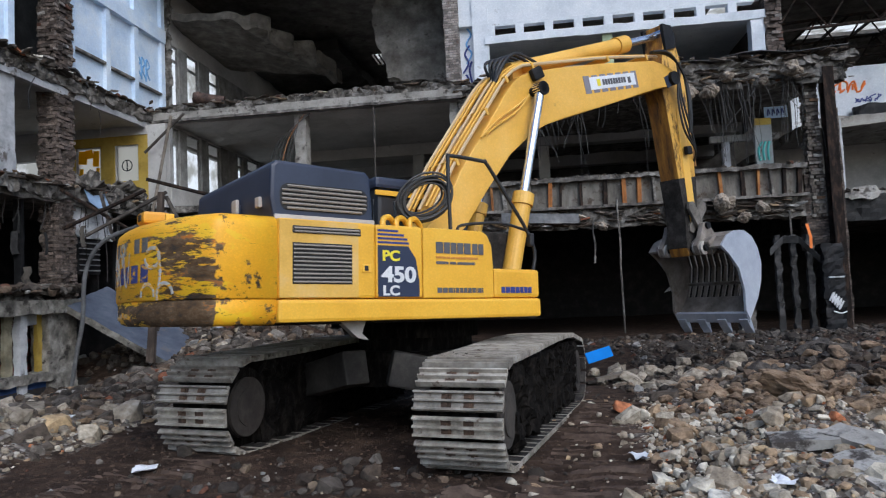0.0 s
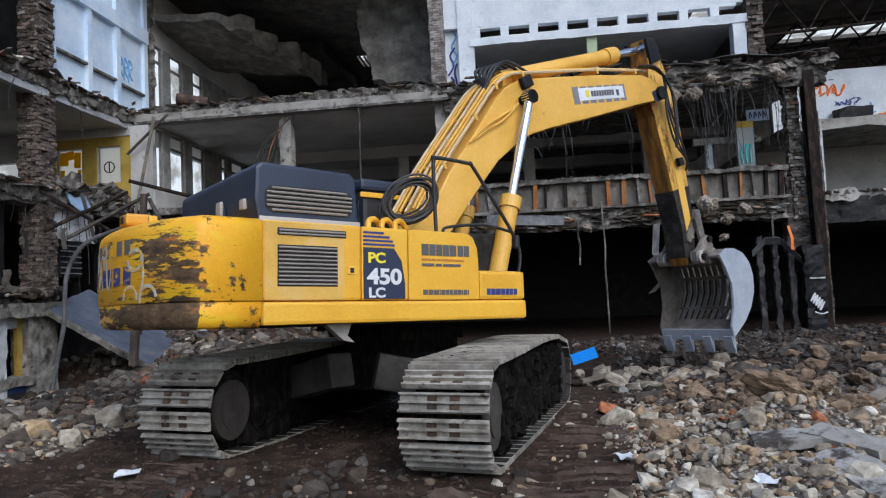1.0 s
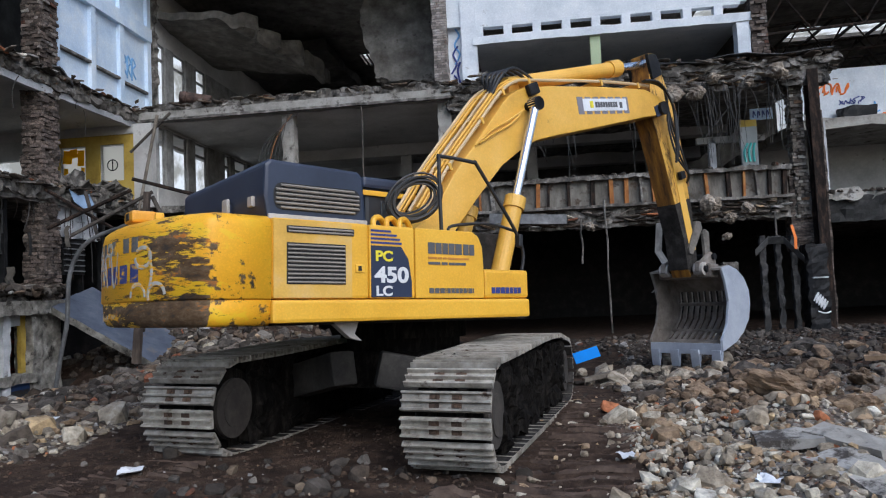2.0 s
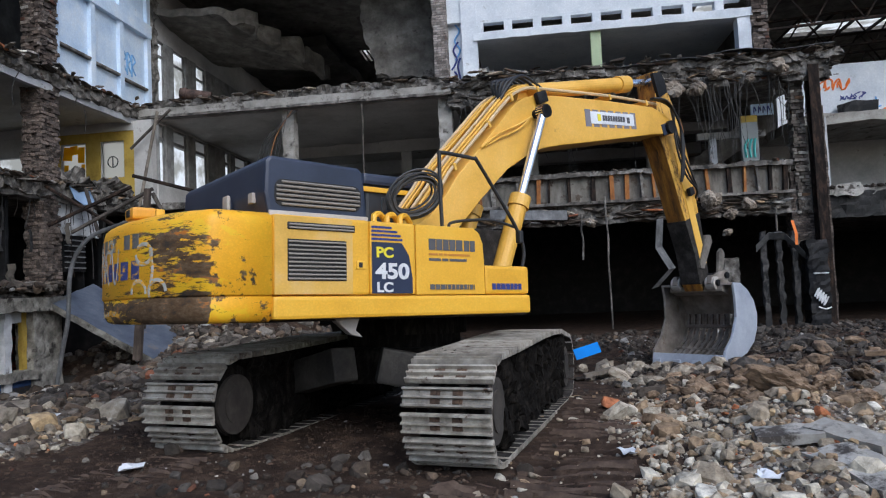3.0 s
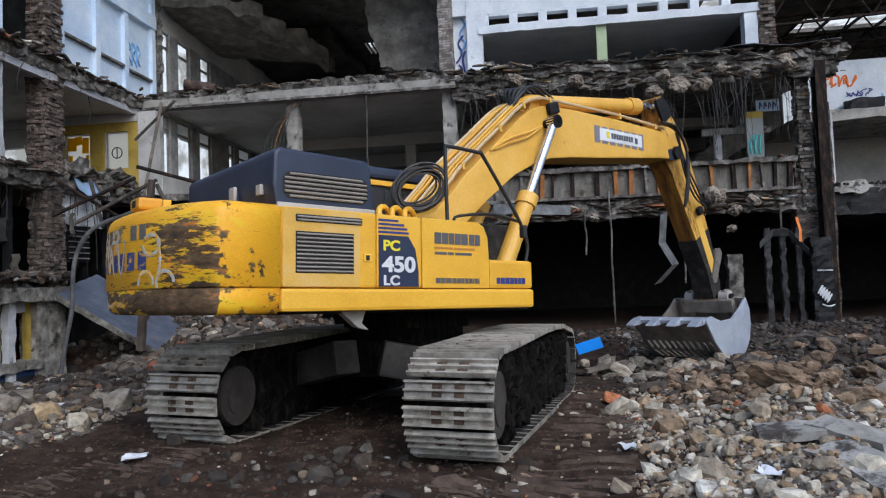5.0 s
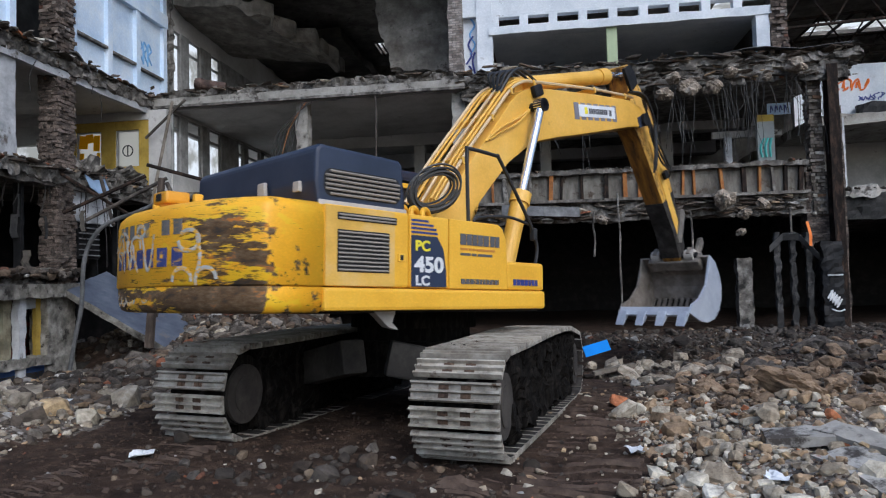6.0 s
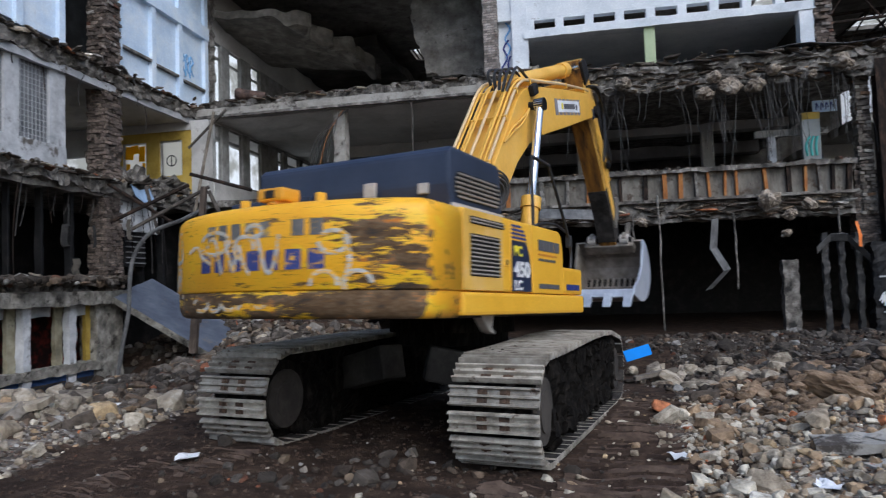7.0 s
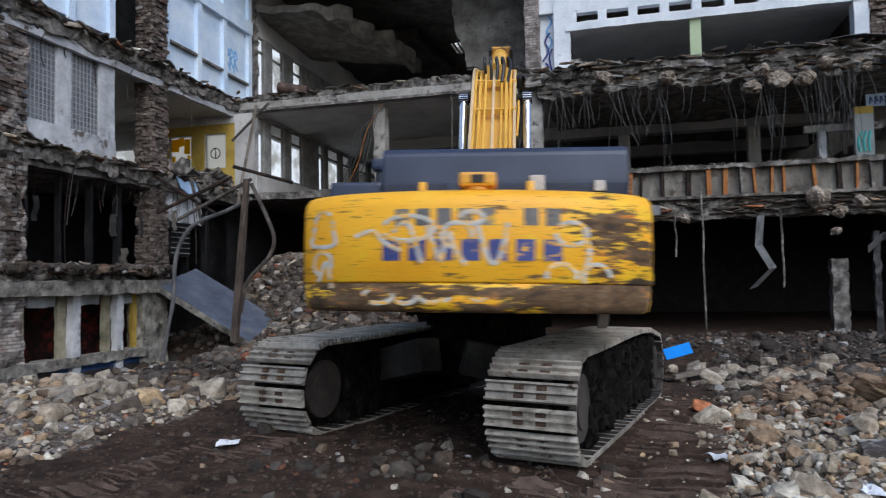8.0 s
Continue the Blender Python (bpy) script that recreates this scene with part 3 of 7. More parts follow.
def build_excavator():
    root = new("excavator")
    up = Vector((LEAN_X, LEAN_Y, 1)).normalized()
    x = (Vector((1, 0, -LEAN_X))).normalized()
    y = up.cross(x)
    root.matrix_basis = Matrix.Translation((CX, CY, 0)) @ Matrix((x, y, up)).transposed().to_4x4()
    tagged(root, "yellow tracked excavator with scraped counterweight working on rubble", "excavator")
    under = Matrix.Rotation(radians(TRACK_HEADING), 4, "Z")

    # -- undercarriage
    shoe_w = 0.80
    bm = bmesh.new()
    box(bm, -0.086, 0.086, -shoe_w / 2, shoe_w / 2, -0.012, 0.012, 0.006)
    for gx in (-0.07, 0.002, 0.074):
        prism(bm, [(gx - 0.017, 0.008), (gx + 0.017, 0.008), (gx + 0.008, 0.05), (gx - 0.008, 0.05)], -shoe_w / 2, shoe_w / 2)
    bm.normal_update()
    for f in bm.faces:
        if f.normal.z < -0.5:
            f.material_index = 1
    had = set(bm.faces)
    for by in (-0.10, 0.10):
        for bx in (-0.036, 0.038):
            box(bm, bx - 0.026, bx + 0.026, by - 0.045, by + 0.045, 0.0, 0.019)
            rod(bm, (bx, by, 0.01), (bx, by, 0.034), 0.018, 6)
    for f in bm.faces:
        if f not in had:
            f.material_index = 2
    shoe = mesh_of("track_shoe", bm, [M_SHOE, M_TRACKDARK, M_SHOERUST])
    # loop of the chain, seen from the side
    loop = []
    rc, fc, rr, fr = Vector((-2.2, 0.49)), Vector((2.22, 0.50)), 0.45, 0.43
    for k in range(19):
        a = radians(-90 - k * 10)
        loop.append(rc + rr * Vector((math.cos(a), math.sin(a))))
    for px, pz in ((-1.6, 0.955), (-0.8, 0.985), (0.1, 1.02), (0.9, 1.03), (1.5, 1.02)):
        loop.append(Vector((px, pz)))
    for k in range(19):
        a = radians(90 - k * 10)
        loop.append(fc + fr * Vector((math.cos(a), math.sin(a))))
    for k in range(1, 20):
        loop.append(Vector((fc.x + (rc.x - fc.x) * k / 20, 0.045)))
    seg = [(loop[i], loop[(i + 1) % len(loop)]) for i in range(len(loop))]
    total = sum((b - a).length for a, b in seg)
    count = round(total / 0.216)

    def on_loop(s):
        s %= total
        for a, b in seg:
            l = (b - a).length
            if s <= l and l > 0:
                return a + (b - a) * (s / l), (b - a) / l
            s -= l
        return loop[0], Vector((1, 0))
    for side, off in ((-1, -1.40), (1, 1.31)):
        frame_bm = bmesh.new()
        prism(frame_bm, [(-1.9, 0.28), (-1.7, 0.72), (-0.7, 0.80), (1.0, 0.80), (1.8, 0.66), (2.0, 0.3)], -0.2, 0.2, 0.03)
        for k in range(8):
            rod(frame_bm, (-1.6 + 0.46 * k, -0.19, 0.2), (-1.6 + 0.46 * k, 0.19, 0.2), 0.14, 14)
        for k in (-0.7, 0.8):
            rod(frame_bm, (k, -0.16, 0.88), (k, 0.16, 0.88), 0.09, 12)
        tm = under @ Matrix.Translation((0, off, 0))
        track = part("track", frame_bm, M_MUDSHADE, root, "muddy crawler track with steel shoes", tm)
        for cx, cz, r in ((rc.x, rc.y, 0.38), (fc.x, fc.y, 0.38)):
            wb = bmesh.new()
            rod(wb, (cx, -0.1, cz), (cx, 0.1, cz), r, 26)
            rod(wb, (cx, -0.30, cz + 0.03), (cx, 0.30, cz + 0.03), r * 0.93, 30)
            wheel = part("sprocket" if cx < 0 else "idler", wb, M_MUDSHADE, track, "near-black drive wheel")
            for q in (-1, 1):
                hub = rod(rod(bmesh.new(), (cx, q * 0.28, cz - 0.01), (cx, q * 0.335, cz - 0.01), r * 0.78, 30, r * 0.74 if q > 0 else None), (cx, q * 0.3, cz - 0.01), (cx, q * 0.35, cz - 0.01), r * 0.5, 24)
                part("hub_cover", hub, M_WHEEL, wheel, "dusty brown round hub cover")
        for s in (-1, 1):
            part("caked_mud", rough_box(-1.95, 1.95, s * 0.21 - 0.09, s * 0.21 + 0.09, 0.12, 0.93, 0.05, 0.11, 3.4, 3 * s + side), M_MUDSHADE, track, "dark mud caked on the track frame")
        lk = bmesh.new()
        for k in range(count):
            p, d = on_loop(k * total / count)
            inward = Vector((-d.y, d.x))
            if inward.dot(Vector((max(-2.2, min(2.2, p.x)), 0.5)) - p) < 0:
                inward = -inward
            q = p - inward * 0.0
            m = Matrix.Translation((q.x, 0, q.y)) @ Matrix(((d.x, 0, -inward.x, 0), (0, 1, 0, 0), (d.y, 0, -inward.y, 0), (0, 0, 0, 1)))
            so = new("track_shoe", shoe)
            so.parent = track
            so.matrix_basis = m
            for ly in (-0.13, 0.13):
                box(lk, -0.1, 0.1, ly - 0.035, ly + 0.035, -0.1, -0.012, 0.0, m)
        part("chain", lk, M_MUDSHADE, track)
    # Centre frame and ring get near-black colour for the shade below the deck.
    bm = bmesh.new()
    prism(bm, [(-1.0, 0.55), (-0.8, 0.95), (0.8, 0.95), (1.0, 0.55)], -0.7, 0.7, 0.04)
    part("centre_frame", bm, M_MUDSHADE, root, m=under)
    for sx in (-1, 1):
        for sy in (-1, 1):
            bm = boxbm(-0.16, 0.16, -0.75, 0.75, -0.2, 0.18, 0.03)
            part("frame_leg", bm, M_LEG, root, m=under @ Matrix.Translation((sx * 0.95, sy * 0.85, 0.66)) @ pose(0, 0, 0, 0, 0, sx * sy * 28) @ pose(0, 0, 0, sy * -12))
    bm = bmesh.new()
    rod(bm, (0, 0, 0.93), (0, 0, 1.18), 0.72, 40)
    rod(bm, (0, 0, 1.10), (0, 0, 1.30), 0.80, 40)
    part("slewing_ring", bm, M_MUDSHADE, root, m=under)

    # -- upper structure, which slews
    bm = bmesh.new()
    box(bm, -2.5, 0.9, -1.3, 1.3, 1.30, 1.5, 0.02)
    box(bm, -2.3, -0.5, -0.45, 1.3, 1.48, 2.2, 0.03)
    box(bm, -0.35, 1.5, -0.42, -0.34, 1.4, 2.45, 0.02)
    box(bm, -0.35, 1.5, 0.34, 0.42, 1.4, 2.45, 0.02)
    box(bm, 0.2, 1.6, -0.42, 0.42, 1.32, 1.55, 0.02)
    upper = part("upper_structure", bm, M_TRACKDARK, root, "slewing upper structure of the excavator")

    def on_upper(name, bm, material, label="", m=None, smooth=False):
        return part(name, bm, material, upper, label, m, smooth)

    # counterweight, rounded in plan
    outline = [(-2.47, -1.49), (-2.96, -1.49), (-3.01, -1.485), (-3.05, -1.465), (-3.08, -1.43), (-3.19, -1.28), (-3.27, -1.12), (-3.34, -0.94), (-3.41, -0.68), (-3.47, -0.35), (-3.48, 0.0)]
    outline += [(a, -b) for a, b in reversed(outline[:-1])]

    def back_x(y, z=2.0):
        """The counterweight's rear face at the breadth y."""
        y = -min(abs(y), 1.48)
        for (x0, y0), (x1, y1) in zip(outline, outline[1:]):
            if y0 <= y <= y1 and y1 > y0:
                x = x0 + (x1 - x0) * (y - y0) / (y1 - y0)
                return -2.47 + (x + 2.47) * (0.97 if z < 1.545 else 1.0)
        return -3.48

    def laid_on(bm, lift=0.004):
        """A flat shape at x 0, laid on the counterweight's rear face."""
        for v in bm.verts:
            v.co.x = back_x(v.co.y, v.co.z) - lift + v.co.x * 0.12
        return bm

    def lofted(levels):
        bm = bmesh.new()
        rings = [[bm.verts.new((-2.47 + (a + 2.47) * s, b * w, z)) for a, b in outline] for z, s, w in levels]
        for r0, r1 in zip(rings, rings[1:]):
            for k in range(len(outline) - 1):
                bm.faces.new((r0[k + 1], r0[k], r1[k], r1[k + 1]))
            bm.faces.new((r0[0], r0[-1], r1[-1], r1[0]))
        bm.faces.new(rings[0])
        bm.faces.new(list(reversed(rings[-1])))
        bmesh.ops.recalc_face_normals(bm, faces=bm.faces)
        return bm
    on_upper("counterweight", lofted([(1.545, 0.985, 0.993), (1.56, 1.0, 1.0), (2.16, 1.0, 1.0), (2.23, 0.985, 0.994), (2.275, 0.94, 0.975), (2.305, 0.85, 0.93), (2.315, 0.6, 0.85)]), M_CW,
             "yellow counterweight with scraped rusty corner and sprayed tags", smooth=True)
    on_upper("counterweight_base", lofted([(1.31, 0.90, 0.95), (1.33, 0.945, 0.972), (1.39, 0.975, 0.985), (1.535, 0.985, 0.99), (1.545, 0.98, 0.985)]), M_CWBASE, "rust-scraped lower edge of the counterweight", smooth=True)
    # right flank: sill, doors, front box
    on_upper("sill_panel", boxbm(-2.465, 0.79, -1.50, -0.9, 1.325, 1.54, 0.035), M_YEL, "yellow lower side panel")
    on_upper("front_box", boxbm(0.085, 0.785, -1.485, -0.6, 1.545, 1.875, 0.04), M_YEL)
    bm = prism(bmesh.new(), [(-0.875, 1.546), (0.075, 1.546), (0.075, 1.9), (0.06, 2.12), (0.0, 2.24), (-0.08, 2.285), (-0.875, 2.285)], -1.49, -0.6, 0.012)
    on_upper("tank_panel", bm, M_YEL, "yellow tank panel with company lettering")
    on_upper("engine_door", boxbm(-1.44, -0.882, -1.49, -0.6, 1.546, 2.287, 0.03), M_YEL)
    on_upper("grille_door", boxbm(-2.46, -1.447, -1.49, -0.6, 1.546, 2.288, 0.03), M_YEL, "yellow side door with two louvred grilles")
    on_upper("door_frame_panel", boxbm(-2.45, -1.64, -1.494, -1.47, 1.555, 2.275, 0.002), M_DUSTYEL, "dusty beige-yellow border round the grille")
    on_upper("grille_recess", boxbm(-2.325, -1.71, -1.498, -1.47, 1.68, 2.065, 0.004), M_VENT)
    for k in range(10):
        on_upper("louvre", boxbm(-2.315, -1.72, -0.011, 0.011, -0.0045, 0.0045, 0.0, pose(0, -1.503, 1.70 + 0.038 * k, 35)), M_SLAT)
    on_upper("slot_recess", boxbm(-2.33, -1.61, -1.498, -1.47, 2.15, 2.225, 0.015), M_VENT)
    for k in range(2):
        on_upper("louvre", boxbm(-2.31, -1.63, -0.012, 0.012, -0.005, 0.005, 0.0, pose(0, -1.503, 2.17 + 0.03 * k, 35)), M_SLAT)
    on_upper("door_latch", boxbm(-1.60, -1.50, -1.502, -1.48, 1.80, 1.88, 0.008), M_YEL)
    on_upper("latch_pull", boxbm(-1.575, -1.535, -1.507, -1.49, 1.815, 1.865, 0.004), M_VENT)
    # model plate
    bm = bmesh.new()
    prism(bm, [(-1.42, 1.56), (-0.93, 1.56), (-0.93, 1.72), (-0.97, 1.95), (-1.06, 2.075), (-1.42, 2.075)], -1.496, -1.48)
    on_upper("model_decal", bm, M_DECAL, "dark blue model decal on the door")
    for z, x1 in ((2.095, -1.07), (2.135, -1.09), (2.175, -1.13), (2.215, -1.2)):
        on_upper("stripe", boxbm(-1.42, x1 + 0.02, -1.495, -1.48, z, z + 0.022), M_BLUEINK)
    on_upper("lettering", text_bm("PC", 0.15), M_YELINK, "yellow letters", pose(-1.375, -1.499, 1.925) @ Matrix.Diagonal((1.15, 1, 0.95, 1)))
    on_upper("lettering", text_bm("450", 0.222), M_WHITEINK, "white numerals", pose(-1.38, -1.499, 1.712) @ Matrix.Diagonal((1.22, 1, 0.97, 1)))
    on_upper("lettering", text_bm("LC", 0.145), M_WHITEINK, "white letters", pose(-1.372, -1.499, 1.577) @ Matrix.Diagonal((1.15, 1, 0.93, 1)))
    block_row(upper, "letter_block", [0.09, 0.08, 0.075, 0.08, 0.09, 0.0, 0.075, 0.07], 0.12, 0.012, M_GREYINK, pose(-0.71, -1.494, 2.02))
    block_row(upper, "letter_block", [0.12, 0.05, 0.05, 0.3], 0.022, 0.015, M_ORANGEBAR, pose(-0.71, -1.494, 1.965))
    block_row(upper, "letter_block", [0.16, 0.08, 0.24], 0.028, 0.02, M_GREYINK, pose(-0.71, -1.494, 1.905))
    block_row(upper, "letter_block", [0.06, 0.06, 0.06, 0.012, 0.045, 0.045, 0.045, 0.045, 0.045, 0.012, 0.045, 0.012], 0.055, 0.012, M_GREYINK, pose(-0.70, -1.494, 1.60))
    block_row(upper, "letter_block", [0.052, 0.062, 0.066, 0.058, 0.048, 0.052, 0.05], 0.07, 0.012, M_BLUEINK, pose(0.19, -1.489, 1.60))
    # lettering on the counterweight's back, in plain blocks
    for z, h, y0, y1, n, mt in ((2.0, 0.135, 0.63, -0.74, 8, M_FADEDGREY), (1.72, 0.17, 0.74, -0.76, 7, M_FADEDBLUE)):
        w = abs(y1 - y0) / n
        for k in range(n):
            if n == 8 and k == 5:
                continue
            yc = y0 - (k + 0.5) * w
            bm = bmesh.new()
            for s in range(3):
                box(bm, -0.01, 0.01, yc - w * 0.34 + w * 0.68 * s / 3, yc - w * 0.34 + w * 0.68 * (s + 1) / 3, z, z + h)
            bmesh.ops.remove_doubles(bm, verts=bm.verts, dist=0.0005)
            on_upper("letter_block", laid_on(bm), mt)
    # sprayed tag strokes
    def arc(cy, cz, ry, rz, a0, a1):
        return [(0, cy + ry * math.cos(radians(a0 + (a1 - a0) * k / 8)), cz + rz * math.sin(radians(a0 + (a1 - a0) * k / 8))) for k in range(9)]
    strokes = [arc(1.26, 1.98, 0.1, 0.17, 0, 180), [(0, 1.36, 1.98), (0, 1.37, 1.86), (0, 1.15, 1.86), (0, 1.16, 1.98)], arc(1.26, 1.7, 0.09, 0.1, -60, 200), [(0, 1.3, 1.55), (0, 1.22, 1.72), (0, 1.17, 1.5)],
               arc(0.5, 1.98, 0.22, 0.1, 20, 340), [(0, 0.62, 1.95), (0, 0.5, 2.02), (0, 0.38, 1.7)], [(0, 0.34, 2.0), (0, 0.22, 1.72), (0, 0.2, 1.98)], arc(0.1, 1.92, 0.12, 0.1, -80, 190), [(0, 0.16, 1.95), (0, 0.12, 1.82), (0, 0.02, 1.68)],
               [(0, -0.06, 2.0), (0, -0.16, 1.72), (0, -0.24, 1.75), (0, -0.3, 2.02)], arc(-0.02, 2.06, 0.09, 0.05, 0, 320), arc(-0.8, 1.94, 0.13, 0.09, 40, 360), [(0, -0.9, 1.98), (0, -0.94, 1.8), (0, -0.9, 1.62)],
               arc(-0.72, 1.6, 0.12, 0.1, -10, 190), arc(-1.0, 1.6, 0.11, 0.1, -30, 180), [(0, 0.95, 1.92), (0, 0.8, 1.96), (0, 0.68, 1.86), (0, 0.55, 1.8)],
               arc(0.75, 1.44, 0.13, 0.06, 0, 300), arc(0.52, 1.44, 0.1, 0.06, 40, 320), arc(0.3, 1.45, 0.1, 0.06, 90, 420), [(0, 0.2, 1.4), (0, 0.05, 1.49), (0, -0.05, 1.41), (0, -0.2, 1.47)]]
    for pts in strokes:
        on_upper("paint_stroke", laid_on(tube(bmesh.new(), pts, 0.019, 6), 0.006), M_TAG)
    # engine cowl
    bm = prism(bmesh.new(), [(-2.46, 2.28), (-2.5, 2.5), (-2.49, 2.80), (-2.44, 2.85), (-1.5, 2.83), (-1.44, 2.78), (-1.40, 2.28)], -1.385, 0.92, 0.055)
    on_upper("engine_cowl", bm, M_NAVY, "navy grey raised engine cowl with louvred side vent")
    bm = prism(bmesh.new(), rounded_rect(-2.405, -1.475, 2.375, 2.635, 0.09), -1.388, -1.36)
    on_upper("cowl_vent", bm, M_VENT)
    for k in range(6):
        on_upper("louvre", boxbm(-2.385 + (0.05 if k in (0, 5) else 0), -1.495 - (0.05 if k in (0, 5) else 0), -0.014, 0.014, -0.007, 0.007, 0.0, pose(0, -1.394, 2.40 + 0.042 * k, 35)), M_SLAT)
    on_upper("cowl_skirt", boxbm(-2.46, -1.40, -1.40, -1.37, 2.285, 2.335, 0.01), M_GREYPANEL)
    on_upper("left_hood", boxbm(-2.4, -0.6, 0.93, 1.45, 1.55, 2.55, 0.04), M_NAVY)
    for yy in (-1.12, 0.25, -0.55):
        on_upper("cowl_latch", boxbm(-2.53, -2.49, yy - 0.05, yy + 0.05, 2.42, 2.52, 0.01), M_GREYPANEL if yy < -1 else M_NAVY)
    for yy in (0.42, -0.48):
        on_upper("lifting_eye", boxbm(-3.2, -3.12, yy - 0.03, yy + 0.03, 2.3, 2.40, 0.015), M_YEL)
    bm = bmesh.new()
    rod(bm, (-3.22, -0.05, 2.31), (-3.22, -0.05, 2.35), 0.1, 16)
    box(bm, -3.34, -3.1, -0.2, 0.1, 2.335, 2.455, 0.03)
    on_upper("rear_camera_housing", bm, M_YELL2, "orange-yellow camera housing")
    on_upper("camera_lens", boxbm(-3.35, -3.33, -0.11, 0.0, 2.36, 2.43, 0.008), M_VENT)
    on_upper("mirror", boxbm(-2.56, -2.52, -0.62, -0.48, 2.42, 2.57, 0.02), M_GREYPANEL)
    # cab on the left
    cabm = boxbm(-0.25, 1.55, 0.5, 1.48, 1.5, 3.1, 0.06)
    on_upper("cab", cabm, M_BLACKC, "dark cab with yellow trim")
    on_upper("cab_roof", boxbm(-0.3, 1.6, 0.46, 1.52, 3.08, 3.24, 0.05), M_NAVY)
    on_upper("cab_trim", boxbm(-0.31, 1.5, 0.45, 0.48, 2.98, 3.05, 0.01), M_YEL)
    on_upper("rear_window", boxbm(-0.262, -0.24, 0.6, 1.38, 2.3, 2.95, 0.01), glass)
    on_upper("side_window", boxbm(0.0, 1.4, 0.488, 0.51, 2.2, 2.92, 0.01), glass)
    # handrail on the tank, dark tube
    on_upper("handrail", tube(bmesh.new(), [(-0.37, -1.3, 2.27), (-0.385, -1.3, 2.7), (-0.39, -1.3, 3.1), (-0.36, -1.3, 3.15), (0.12, -1.3, 3.14), (0.17, -1.3, 3.12), (0.45, -1.3, 2.78), (0.78, -1.3, 2.36), (0.9, -1.3, 2.1), (0.86, -1.3, 1.87)], 0.022, 8), M_HOSE, "dark bent tube handrail")
    on_upper("handrail", tube(bmesh.new(), [(-0.25, -1.28, 2.28), (-0.2, -1.28, 2.37), (0.36, -1.28, 2.43), (0.78, -1.28, 2.37)], 0.018, 8), M_HOSE)
    on_upper("mirror_arm", boxbm(0.80, 0.87, -1.34, -1.26, 2.17, 2.33, 0.02), M_HOSE)
    # hose bundle at the boom foot
    for k in range(12):
        rx, rz, ph = 0.23 + 0.010 * k, 0.17 + 0.009 * k, 0.4 * k
        cx, cz = -0.28 + 0.02 * math.sin(k * 2.1), 2.76 + 0.02 * math.cos(k * 1.7)
        pts = []
        for i in range(13):
            a = ph + i * math.pi / 6
            dx, dz = rx * math.cos(a), rz * math.sin(a)
            pts.append((cx + dx * 0.85 - dz * 0.5, -0.62 - 0.03 * (k % 4) - 0.12 * math.cos(a), cz + dx * 0.5 + dz * 0.85))
        on_upper("hydraulic_hose", tube(bmesh.new(), pts, 0.014, 5), M_COIL, "coiled grey-black hose")
    for k in range(3):
        on_upper("hose_elbow", tube(bmesh.new(), [(-0.9 + 0.18 * k, -0.75, 2.28), (-0.9 + 0.18 * k, -0.72, 2.45), (-0.78 + 0.18 * k, -0.66, 2.5), (-0.66 + 0.18 * k, -0.6, 2.42)], 0.035, 8), M_YEL)
    on_upper("underside_bracket", prism(bmesh.new(), [(-1.75, 1.33), (-1.45, 1.33), (-1.5, 1.2), (-1.42, 1.13), (-1.55, 1.16)], -1.3, -1.2), M_GREYPANEL)

    # -- boom; x towards the arm's pivot
    up_line = [(-0.18, 0.0), (0.0, 0.16), (0.3, 0.2), (0.66, 0.38), (0.96, 0.56), (1.81, 0.95), (2.3, 1.18), (2.5, 1.25), (2.7, 1.28), (2.91, 1.26), (3.41, 1.15), (4.67, 0.80), (5.8, 0.45), (6.1, 0.26), (6.27, 0.08)]
    low_line = [(6.2, -0.14), (5.95, -0.08), (5.59, 0.0), (4.17, 0.24), (3.17, 0.42), (2.75, 0.48), (2.47, 0.48), (1.88, 0.38), (1.24, 0.14), (0.64, -0.12), (0.2, -0.2), (-0.1, -0.16)]
    bm = prism(bmesh.new(), up_line + low_line, -0.33, 0.33, 0.02)
    boom = part("boom", bm, M_YELBOOM, root, "bent yellow boom with hydraulic pipes along its top")

    def on_boom(name, bm, material, label="", m=None):
        return part(name, bm, material, boom, label, m)
    ang = -15.5
    on_boom("banner", boxbm(-0.55, 0.6, -0.004, 0.004, -0.1, 0.1, 0.002, pose(4.55, -0.338, 0.52) @ tilt_plane(ang)), M_BANNER, "white sponsor banner stuck on the boom")
    on_boom("banner_mark", boxbm(-0.38, -0.3, -0.004, 0.004, -0.05, 0.06, 0.0, pose(4.55, -0.344, 0.52) @ tilt_plane(ang)), M_YELINK)
    on_boom("banner_mark", boxbm(0.4, 0.47, -0.004, 0.004, -0.06, 0.04, 0.0, pose(4.55, -0.344, 0.52) @ tilt_plane(ang)), M_GREYINK)
    for k in range(9):
        on_boom("banner_bar", boxbm(-0.25 + 0.067 * k, -0.2 + 0.067 * k, -0.004, 0.004, -0.045, 0.045, 0.0, pose(4.55, -0.344, 0.52) @ tilt_plane(ang)), M_GREYINK)
    for k in range(7):
        on_boom("letter_block", boxbm(-0.68 + 0.2 * k, -0.54 + 0.2 * k, -0.003, 0.003, -0.15, 0.13, 0.0, pose(4.55, -0.333, 0.52) @ tilt_plane(ang)), M_BLUEGREY)
    pin = Vector((2.773, 0, 0.993))
    bm = bmesh.new()
    rod(bm, (pin.x, -0.58, pin.z), (pin.x, 0.58, pin.z), 0.065, 16)
    for yy in (-0.5, 0.5):
        rod(bm, (pin.x, yy - 0.08, pin.z), (pin.x, yy + 0.08, pin.z), 0.10, 18)
    on_boom("cylinder_pin", bm, M_BLACK, "black greasy pin bosses")
